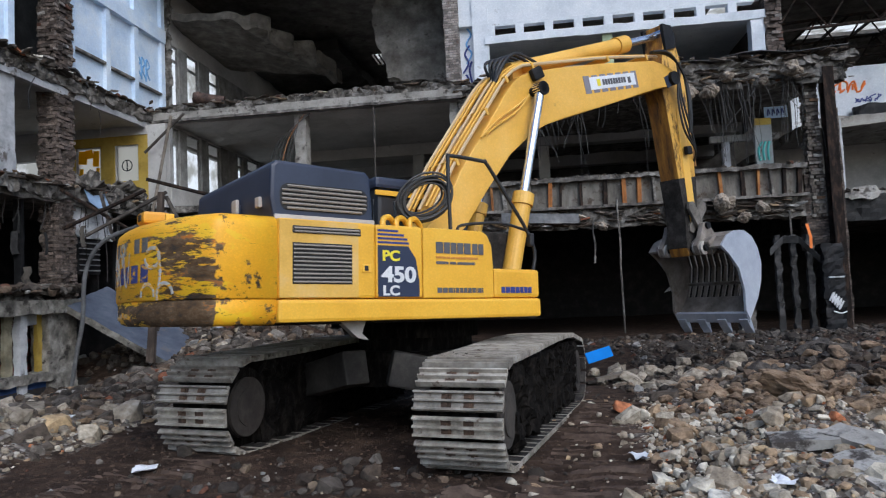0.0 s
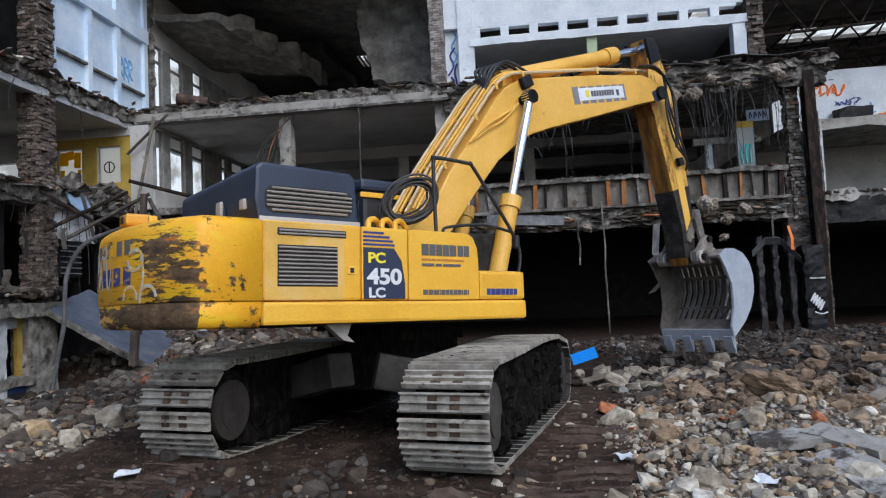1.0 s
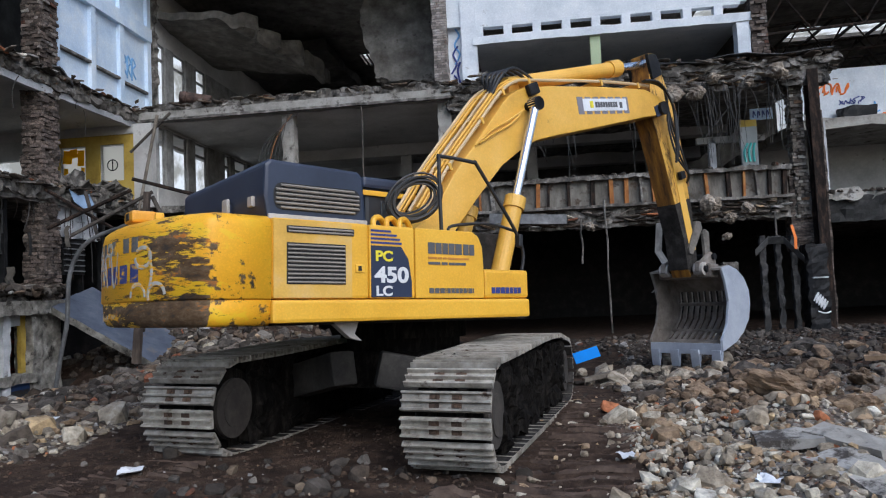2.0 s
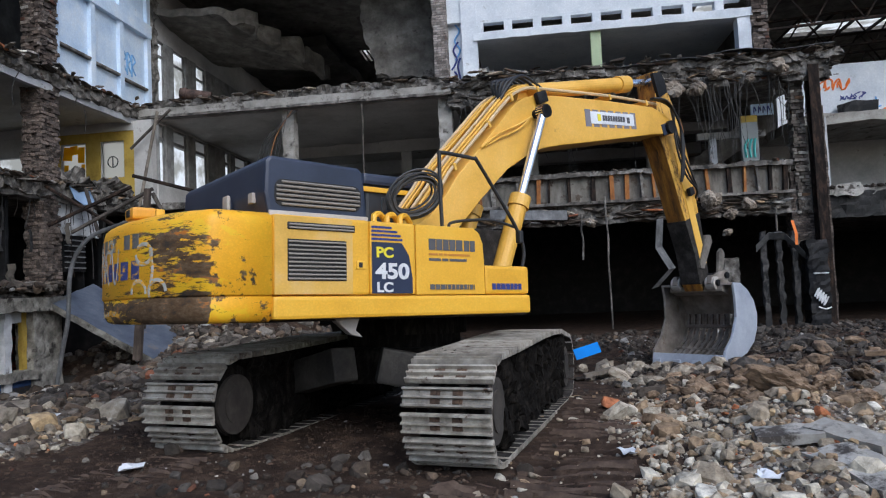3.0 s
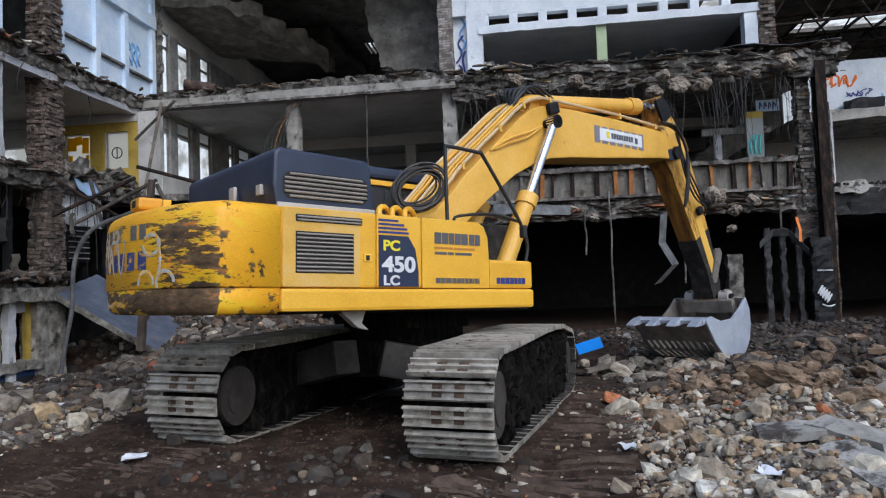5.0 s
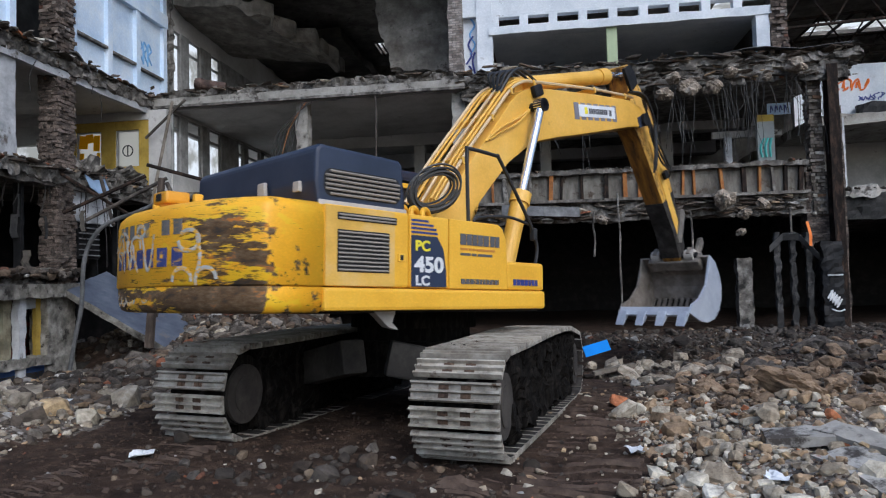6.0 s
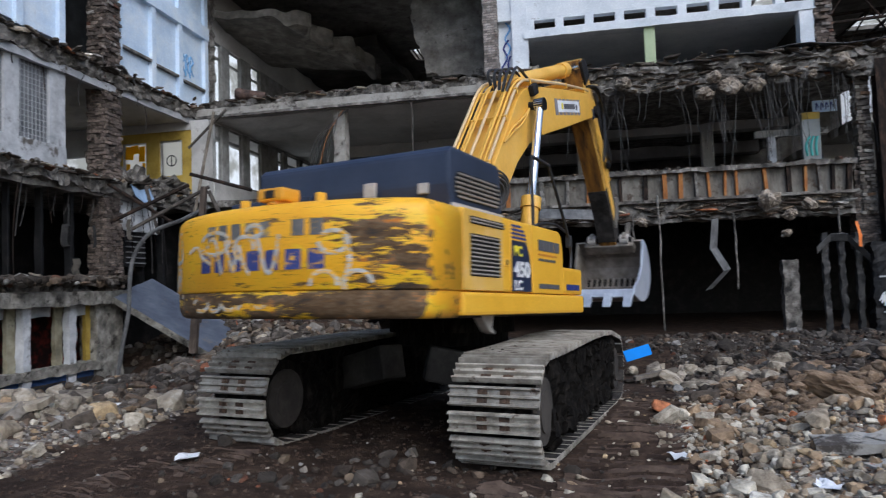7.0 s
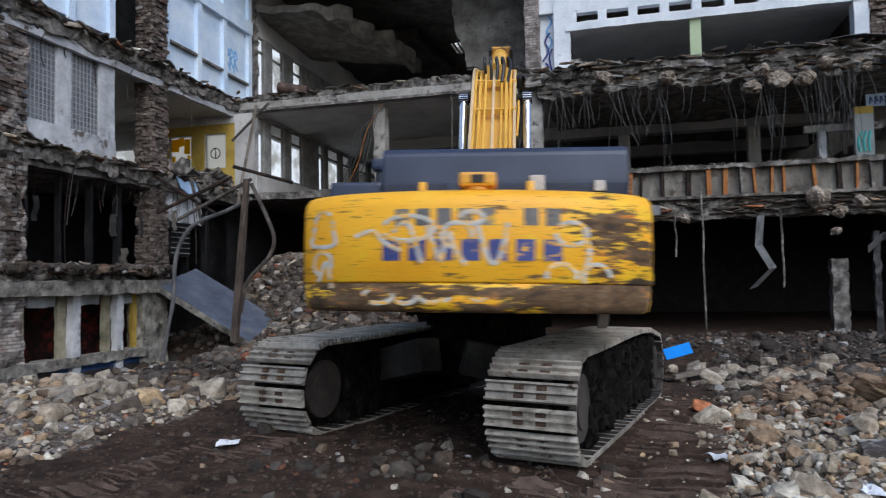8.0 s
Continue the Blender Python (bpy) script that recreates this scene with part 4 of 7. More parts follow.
    on_boom("pin_bracket", boxbm(pin.x + 0.08, pin.x + 0.3, -0.42, -0.33, pin.z + 0.12, pin.z + 0.3, 0.03), M_BLACK)
    bm = bmesh.new()
    rod(bm, (6.12, -0.4, 0.0), (6.12, 0.4, 0.0), 0.12, 18)
    on_boom("arm_pivot", bm, M_BLACK)
    on_boom("boom_end_plate", boxbm(5.9, 6.2, -0.338, -0.32, -0.1, 0.1, 0.004), M_NAVY)
    for yy in (-0.1, 0.1):
        on_boom("cylinder_lug", prism(bmesh.new(), [(2.7, 1.25), (2.84, 1.46), (3.05, 1.46), (3.2, 1.2)], yy - 0.03, yy + 0.03), M_YELBOOM)
    # pipes along the top
    ridge = [(0.3, 0.3), (0.66, 0.5), (0.96, 0.68), (1.81, 1.07), (2.4, 1.33), (2.75, 1.38), (3.0, 1.33), (3.41, 1.22), (4.67, 0.87), (5.65, 0.56), (5.95, 0.45)]
    for k, yy in enumerate((-0.31, -0.25, -0.19, -0.12, 0.0, 0.12, 0.2, 0.27, 0.31)):
        lift = 0.02 + 0.025 * (k % 3)
        cut = ridge if k not in (3, 4, 5) else ridge[:7]
        on_boom("hydraulic_pipe", tube(bmesh.new(), [(a, yy, b + lift) for a, b in cut], 0.019 if k % 2 else 0.024, 6), M_YELBOOM if k % 4 else M_PIPE)
    for a, b in (ridge[2], ridge[3], ridge[4], ridge[6], ridge[8], ridge[9]):
        on_boom("pipe_clamp", boxbm(a - 0.025, a + 0.025, -0.34, 0.34, b - 0.05, b + 0.05, 0.008), M_YELBOOM)
    # pipes on the right flank under the bend
    for q in range(2):
        on_boom("hydraulic_pipe", tube(bmesh.new(), [(1.5 + 0.08 * q, -0.35, 0.8), (1.9, -0.36, 0.9 - 0.06 * q), (2.3, -0.37, 0.93 - 0.06 * q), (2.65, -0.37, 0.98)], 0.016, 6), M_YELBOOM)
    for q in range(5):
        pts = [(2.3 + 0.06 * q, -0.2 + 0.08 * q, 1.36), (2.6, -0.25 + 0.1 * q, 1.56 + 0.02 * q), (2.95, -0.2 + 0.09 * q, 1.58), (3.25, -0.22 + 0.1 * q, 1.3)]
        on_boom("rubber_hose", tube(bmesh.new(), pts, 0.024, 6), M_HOSE)
    for q in range(4):
        pts = [(5.75, -0.36 - 0.02 * q, 0.6), (6.1, -0.42 - 0.02 * q, 0.42), (6.35, -0.42, 0.05 - 0.08 * q), (6.22 - 0.03 * q, -0.4, -0.5 - 0.1 * q), (6.0, -0.36, -1.0)]
        on_boom("rubber_hose", tube(bmesh.new(), pts, 0.022, 6), M_HOSE)

    # -- arm; x from its pivot down to the bucket
    prof = [(-1.04, 0.2), (-1.02, 0.36), (-0.9, 0.42), (-0.36, 0.55), (0.4, 0.6), (0.75, 0.58), (2.0, 0.42), (2.85, 0.22), (3.12, 0.1), (3.14, -0.1), (2.98, -0.13), (2.4, -0.04), (1.0, -0.08), (0.35, -0.1), (0.0, -0.17), (-0.3, -0.02)]
    bm = prism(bmesh.new(), prof, -0.19, 0.19, 0.015)
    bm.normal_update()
    # Down-facing plates take the darker muddy paint.
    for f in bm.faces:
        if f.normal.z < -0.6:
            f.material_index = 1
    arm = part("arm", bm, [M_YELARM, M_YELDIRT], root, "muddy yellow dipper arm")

    def on_arm(name, bm, material, label="", m=None):
        return part(name, bm, material, arm, label, m)
    on_arm("flank_plate", boxbm(0.5, 2.7, -0.202, -0.185, -0.02, 0.18, 0.006, pose(0, 0, 0.22) @ pose(0, 0, 0, 0, 3.0)), M_YELBOOM)
    # Added thin cover; it only turns the arm's lower end dark.
    on_arm("lower_shroud", prism(bmesh.new(), [(1.75, 0.462), (2.85, 0.232), (3.08, 0.11), (2.98, -0.142), (2.4, -0.052), (1.75, -0.075)], -0.197, 0.197), M_TRACKDARK, "dark lower end of the arm")
    for yy in (-0.21, 0.21):
        on_arm("top_lug", prism(bmesh.new(), [(-1.02, 0.1), (-1.0, 0.34), (-0.85, 0.42), (-0.6, 0.4), (-0.55, 0.1)], yy - 0.03, yy + 0.03), M_BLACK)
    on_arm("bucket_cylinder", rod(bmesh.new(), (0.1, 0, 0.74), (1.55, 0, 0.64), 0.11, 18), M_YELDIRT, "muddy bucket cylinder")
    on_arm("bucket_cylinder_rod", rod(bmesh.new(), (1.5, 0, 0.645), (2.3, 0, 0.52), 0.055, 14), M_CHROME)
    on_arm("cylinder_lug", boxbm(-0.05, 0.25, -0.12, 0.12, 0.5, 0.82, 0.03), M_YELDIRT)
    for yy in (-0.2, 0.2):
        on_arm("rocker_link", prism(bmesh.new(), [(2.2, 0.44), (2.25, 0.58), (2.38, 0.58), (2.75, 0.08), (2.7, -0.02), (2.6, 0.0)], yy - 0.03, yy + 0.03), M_FRAME)
    for q in range(3):
        on_arm("rubber_hose", tube(bmesh.new(), [(-0.3, -0.28 - 0.03 * q, 0.3), (0.3, -0.34, 0.2 - 0.06 * q), (0.9, -0.36, 0.28 - 0.1 * q), (1.3, -0.3, 0.42), (1.5, -0.15, 0.5)], 0.02, 6), M_HOSE)
    on_arm("hose_clamp", boxbm(1.2, 1.35, -0.32, -0.24, 0.15, 0.3, 0.02), M_BLACK)

    # -- bucket; x from its hinge to the tooth tips, z towards its back
    W = 0.73
    back = [(0.0, 0.02), (-0.06, 0.28), (0.0, 0.55), (0.14, 0.80), (0.36, 0.96), (0.62, 1.0), (0.9, 0.93), (1.15, 0.72), (1.33, 0.45), (1.45, 0.12), (1.5, -0.02)]
    inner = [(a + (0.04 if a < 0.3 else -0.03 if a > 0.9 else 0), b - (0.045 if 0.1 < a < 1.3 else 0.0)) for a, b in back]

    def shell(k0, k1, y0, y1):
        """A strip of the curved back between two of its stations, with thickness."""
        bm = bmesh.new()
        vo = [[bm.verts.new((a, yy, b)) for a, b in back[k0:k1 + 1]] for yy in (y0, y1)]
        vi = [[bm.verts.new((a, yy, b)) for a, b in inner[k0:k1 + 1]] for yy in (y0, y1)]
        for k in range(k1 - k0):
            bm.faces.new((vo[0][k], vo[1][k], vo[1][k + 1], vo[0][k + 1]))
            bm.faces.new((vi[0][k + 1], vi[1][k + 1], vi[1][k], vi[0][k]))
            for q in (0, 1):
                bm.faces.new((vo[q][k], vo[q][k + 1], vi[q][k + 1], vi[q][k]))
        for k in (0, k1 - k0):
            bm.faces.new((vo[0][k], vo[1][k], vi[1][k], vi[0][k]))
        bmesh.ops.recalc_face_normals(bm, faces=bm.faces)
        return bm
    bucket = part("bucket", shell(0, 4, -W, W), M_BUCKET, root, "scoured grey steel skeleton bucket with worn teeth")

    def on_bucket(name, bm, material, label=""):
        return part(name, bm, material, bucket, label)
    for s, yy in ((-1, -W), (1, W)):
        sp = back + [(1.3, -0.03), (1.0, 0.16), (0.6, 0.24), (0.25, 0.14)]
        on_bucket("side_plate", prism(bmesh.new(), sp, yy - 0.025, yy + 0.025, 0.008), M_SHINY if s < 0 else M_BUCKET, "polished pale side plate" if s < 0 else "")
    on_bucket("cutting_lip", boxbm(1.36, 1.56, -W, W, -0.035, 0.03, 0.01), M_SHINY)
    for k in range(4):
        yy = -W + 0.1 + (2 * W - 0.2) * k / 3
        on_bucket("tooth", prism(bmesh.new(), [(1.48, -0.06), (1.48, 0.06), (1.62, 0.045), (1.80, 0.005), (1.80, -0.012), (1.62, -0.05)], yy - 0.085, yy + 0.085, 0.01), M_SHINY, "worn bucket tooth")
    on_bucket("lower_shell", shell(8, 10, -W, W), M_BUCKET)
    for k in range(12):
        yy = -W + 0.03 + (2 * W - 0.06) * k / 11
        on_bucket("grid_bar", shell(4, 8, yy - 0.032, yy + 0.032), M_BUCKET)
    cross = [(a + (0.01 if a < 0.3 else -0.01), b - 0.05) for a, b in back]
    on_bucket("cross_bar", rod(bmesh.new(), (cross[5][0], -W, cross[5][1]), (cross[5][0], W, cross[5][1]), 0.035, 8), M_BUCKET)
    on_bucket("cross_bar", rod(bmesh.new(), (cross[7][0], -W, cross[7][1]), (cross[7][0], W, cross[7][1]), 0.035, 8), M_BUCKET)
    on_bucket("hinge_beam", boxbm(-0.1, 0.16, -0.55, 0.55, 0.02, 0.3, 0.04), M_BUCKET)
    for yy in (-0.36, 0.36):
        on_bucket("hinge_lug", prism(bmesh.new(), [(0.05, -0.13), (-0.12, -0.12), (-0.17, 0.05), (-0.34, 0.3), (-0.3, 0.42), (-0.15, 0.46), (0.05, 0.5), (0.12, 0.2)], yy - 0.045, yy + 0.045, 0.01), M_BUCKET)
        on_bucket("hinge_boss", rod(bmesh.new(), (-0.0, yy - 0.09, 0), (0.0, yy + 0.09, 0), 0.12, 18), M_GREYPANEL, "pale round hinge boss")
    on_bucket("hinge_pin", rod(bmesh.new(), (0, -0.5, 0), (0, 0.5, 0), 0.06, 14), M_BLACK)
    on_bucket("link_pin", rod(bmesh.new(), (-0.25, -0.45, 0.36), (-0.25, 0.45, 0.36), 0.06, 14), M_BLACK)
    for yy in (-0.28, 0.28):
        on_bucket("bucket_link", prism(bmesh.new(), [(-0.20, 0.28), (-0.3, 0.44), (-0.72, 0.42), (-0.78, 0.3), (-0.68, 0.22)], yy - 0.03, yy + 0.03, 0.01), M_FRAME)

    # -- hydraulic cylinders; x along each
    moving = {"upper": upper, "boom": boom, "arm": arm, "bucket": bucket, "cyl": []}
    for yy in (-0.5, 0.5):
        barrel = part("boom_cylinder", rod(rod(rod(bmesh.new(), (-0.1, 0, 0), (1.35, 0, 0), 0.125, 20), (1.25, 0, 0), (1.42, 0, 0), 0.15, 20), (0, -0.1, 0), (0, 0.1, 0), 0.14, 16), M_YELBOOM, root, "yellow boom cylinder")
        rd = part("boom_cylinder_rod", rod(rod(bmesh.new(), (0, 0, 0), (1.6, 0, 0), 0.065, 18), (0, -0.07, 0), (0, 0.07, 0), 0.10, 16), M_CHROME, root, "chrome piston rod")
        moving["cyl"].append((barrel, rd, yy, "boom"))
    barrel = part("arm_cylinder", rod(rod(bmesh.new(), (-0.1, 0, 0), (2.7, 0, 0), 0.125, 20), (2.5, 0, 0), (2.78, 0, 0), 0.15, 20), M_YELBOOM, root, "yellow arm cylinder along the boom")
    rd = part("arm_cylinder_rod", rod(rod(bmesh.new(), (0, 0, 0), (1.3, 0, 0), 0.07, 18), (0, -0.14, 0), (0, 0.14, 0), 0.12, 16), M_CHROME, root, "chrome piston rod")
    moving["cyl"].append((barrel, rd, 0.0, "arm"))
    return root, moving


def machine_poses(t):
    """Poses of the moving parts in the excavator's space."""
    s = Matrix.Rotation(radians(swing_at(t)), 4, "Z")
    b = s @ Matrix.Translation(BOOM_FOOT) @ tilt_plane(boom_at(t))
    tip = b @ Vector((BOOM_LEN, 0, 0))
    a = Matrix.Translation(tip) @ s @ tilt_plane(arm_at(t))
    end = a @ Vector((ARM_LEN, 0, 0))
    # the bucket's z axis points to its back, away from the cab
    g = Matrix.Translation(end) @ s @ tilt_plane(bucket_at(t))
    return s, b, a, g


def along(p, q, s):
    """A pose at p with x towards q."""
    x = (q - p).normalized()
    y = (s.to_3x3() @ Vector((0, 1, 0))).normalized()
    y = (y - y.dot(x) * x).normalized()
    return Matrix.Translation(p) @ Matrix((x, y, x.cross(y))).transposed().to_4x4()


def motions():
    times = [k / 10 for k in range(81)]
    rows = {k: [] for k in ("upper", "boom", "arm", "bucket")}
    cyl = [([], []) for _ in moving["cyl"]]
    for t in times:
        s, b, a, g = machine_poses(t)
        for k, m in (("upper", s), ("boom", b), ("arm", a), ("bucket", g)):
            rows[k].append((t, m))
        for (r0, r1), (_, _, yy, kind) in zip(cyl, moving["cyl"]):
            if kind == "boom":
                p, q = s @ Vector((1.15, yy, 1.62)), b @ Vector((2.773, yy, 0.993))
            else:
                p, q = b @ Vector((2.95, 0, 1.38)), a @ Vector((-0.88, 0, 0.27))
            r0.append((t, along(p, q, s)))
            r1.append((t, along(q, p, s)))
    for k, rs in rows.items():
        walk(moving[k], rs)
    for (r0, r1), (barrel, rd, _, _) in zip(cyl, moving["cyl"]):
        walk(barrel, r0)
        walk(rd, r1)


excavator, moving = build_excavator()

# ---- ground ----
BM = pose(0, 0, 0, 0, 0, -8)


def smooth_step(a, b, x):
    t = max(0.0, min(1.0, (x - a) / (b - a)))
    return t * t * (3 - 2 * t)


def ground_z(x, y):
    """Height of the trodden ground and of the heaps on it."""
    d = math.hypot(x + 0.43, y - 8.7)
    z = -(LEAN_X * (x + 0.43) + LEAN_Y * (y - 8.7)) * (1 - smooth_step(5, 9, d))
    z += 0.05 * (1 - smooth_step(2.5, 4.2, d))
    near = smooth_step(60, 25, math.hypot(x, y))
    n1 = noise.noise(Vector((x * 0.45, y * 0.45, 3.1)))
    n2 = noise.noise(Vector((x * 1.7, y * 1.7, 7.7)))
    n3 = noise.noise(Vector((x * 5.5, y * 5.5, 1.3)))
    lane = smooth_step(3.4, 2.2, abs(x + 0.5 - 0.34 * (y - 8.7)))
    z += near * (0.10 * n1 + 0.05 * n2 + 0.022 * n3) * (1 - 0.65 * lane)
    # rubble heap ahead of the bucket and to its side
    right = smooth_step(1.6, 3.6, x - 0.22 * (y - 6)) * smooth_step(19.5, 17.5, y)
    z += right * (1 - 0.8 * smooth_step(9.6, 12.2, y)) * (0.16 + 0.20 * max(0, n1 + 0.5) + 0.10 * n2 + 0.04 * n3)
    z += 0.30 * math.exp(-((x - 6.6) / 1.8) ** 2 - ((y - 11.8) / 1.6) ** 2)
    z += 0.2 * math.exp(-((x - 10.5) / 2.4) ** 2 - ((y - 15.0) / 2.4) ** 2)
    # heap beside the left wing
    left = smooth_step(-3.6, -5.2, x - 0.12 * (y - 8)) * smooth_step(5.2, 6.6, y) * smooth_step(13, 10, y)
    z += left * (0.12 + 0.16 * max(0, n1 + 0.3) + 0.06 * n2)
    z += 2.0 * math.exp(-((x + 5.0) / 1.6) ** 2 - ((y - 19.3) / 1.7) ** 2)
    z += 2.4 * math.exp(-((x + 7.4) / 1.9) ** 2 - ((y - 20.8) / 1.15) ** 2)
    # cross ridges pressed by the tracks on earlier passes
    ridge = smooth_step(0.8, 0.6, abs(x - 1.45 - 0.30 * (y - 6.8))) * smooth_step(10.5, 9.5, y) + 0.7 * smooth_step(0.55, 0.4, abs(x + 2.6 - 0.30 * (y - 5.5))) * smooth_step(6.4, 5.6, y)
    z += ridge * (0.04 * math.sin(27 * (y + 0.28 * x) + 2.0 * n1) * (0.7 + 0.6 * n2) - 0.03)
    z -= 0.5 * smooth_step(-6.8, -8.4, x) * smooth_step(8.5, 10.5, y) * smooth_step(19.5, 18.0, y)
    z -= 0.08 * smooth_step(2.2, 1.0, abs(x + 0.2)) * smooth_step(9, 6, y)
    return z


def build_ground():
    xs = [-900, -300, -100, -50, -30, -22] + [-18 + 0.2 * k for k in range(61)] + [-5.93 + 0.065 * k for k in range(185)] + [6.3 + 0.2 * k for k in range(70)] + [22, 30, 50, 100, 300, 900]
    ys = [-900, -300, -100, -40, -15, -5, 0, 2] + [3 + 0.055 * k for k in range(128)] + [10.1 + 0.18 * k for k in range(72)] + [25, 32, 50, 100, 300, 900]
    vs = [(x, y, ground_z(x, y)) for y in ys for x in xs]
    w = len(xs)
    fs = [(j * w + i, j * w + i + 1, (j + 1) * w + i + 1, (j + 1) * w + i) for j in range(len(ys) - 1) for i in range(w - 1)]
    me = bpy.data.meshes.new("ground")
    me.from_pydata(vs, [], fs)
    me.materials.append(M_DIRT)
    me.materials.append(M_GRIT)
    index = []
    for a, b, c, d in fs:
        x, y = (vs[a][0] + vs[c][0]) / 2, (vs[a][1] + vs[c][1]) / 2
        wob = 0.9 * noise.noise(Vector((x * 0.8, y * 0.8, 9.0))) + 0.45 * noise.noise(Vector((x * 3.2, y * 3.2, 2.0))) + 0.3 * noise.noise(Vector((x * 9, y * 9, 5.0)))
        on_right = x > 2.0 + 0.26 * (y - 6.5) + wob and y > 3.3
        on_left = x < -4.0 + 0.12 * (y - 8) + wob and y > 5.6 + wob
        # Grit stops short of the ruin; plain dirt gives the darker tone there.
        index.append(1 if (on_right or on_left) and y + 0.5 * max(0.0, x - 4.4) < 10.4 + wob and abs(x) < 60 and y < 60 else 0)
    me.polygons.foreach_set("material_index", index)
    me.polygons.foreach_set("use_smooth", [True] * len(me.polygons))
    tagged(new("ground", me), "dark brown trodden dirt with scattered rubble", "ground", kind="structure")


build_ground()

# ---- building: u along the back block, v away from the yard ----
LEFT_U, BACK_V = -12.2, 20.0


def bpart(name, bm, material, parent, label="", m=None):
    return part(name, bm, material, parent, label, m)


def setting(name, bm, material, label, category="wall"):
    return thing(name, bm, material, label, category, BM, kind="structure")


def bricks_on(u0, u1, v0, v1, z0, z1, faces, seed, course=0.098, length=0.24):
    """Poses and sizes of the bricks on the chosen faces of a pier: some missing, some proud."""
    rng = random.Random(seed)
    out = []
    z, row = z0, 0
    while z < z1:
        for face in faces:
            a0, a1 = (v0, v1) if face in "EW" else (u0, u1)
            a = a0 - (0.12 if row % 2 else 0.0)
            while a < a1:
                b = min(a1, a + length) - 0.012
                lo = max(a0, a)
                a += length
                if b - lo < 0.05 or rng.random() < 0.16:
                    continue
                proud = rng.gauss(0.0, 0.022) - (0.05 if rng.random() < 0.18 else 0.0)
                mid, size = (lo + b) / 2, b - lo
                h = course - 0.016
                if face == "E":
                    p, d = (u1 - 0.055 + proud, mid, z + h / 2), (0.11, size, h)
                elif face == "W":
                    p, d = (u0 + 0.055 - proud, mid, z + h / 2), (0.11, size, h)
                else:
                    p, d = (mid, v0 + 0.055 - proud, z + h / 2), (size, 0.11, h)
                out.append(pose(*p, rng.gauss(0, 3), rng.gauss(0, 3), rng.gauss(0, 4)) @ Matrix.Diagonal((*d, 1)))
        z += course
        row += 1
    return out


def brick_block(rng):
    """A worn brick of unit size."""
    bm = boxbm(-0.5, 0.5, -0.5, 0.5, -0.5, 0.5)
    for v in bm.verts:
        v.co *= rng.uniform(0.86, 1.04)
    return bm


def clad_in_bricks(pier, placed, material):
    """Bricks too many to pick apart, as one sheet of pieces on the pier."""
    rng = random.Random(len(placed))
    vs, fs = [], []
    for m in placed:
        base = len(vs)
        for x, y, z in itertools.product((-0.5, 0.5), repeat=3):
            vs.append(m @ (Vector((x, y, z)) * rng.uniform(0.86, 1.05)))
        fs.extend([tuple(base + i for i in q) for q in ((0, 1, 3, 2), (4, 6, 7, 5), (0, 4, 5, 1), (2, 3, 7, 6), (0, 2, 6, 4), (1, 5, 7, 3))])
    me = bpy.data.meshes.new("bricks")
    me.from_pydata(vs, [], fs)
    me.materials.append(material)
    ob = new("bricks", me)
    ob.parent = pier
    tagged(ob, kind="stuff")


ROOF_HOLE = (-7.1, -6.2, 29.75, 31.2)


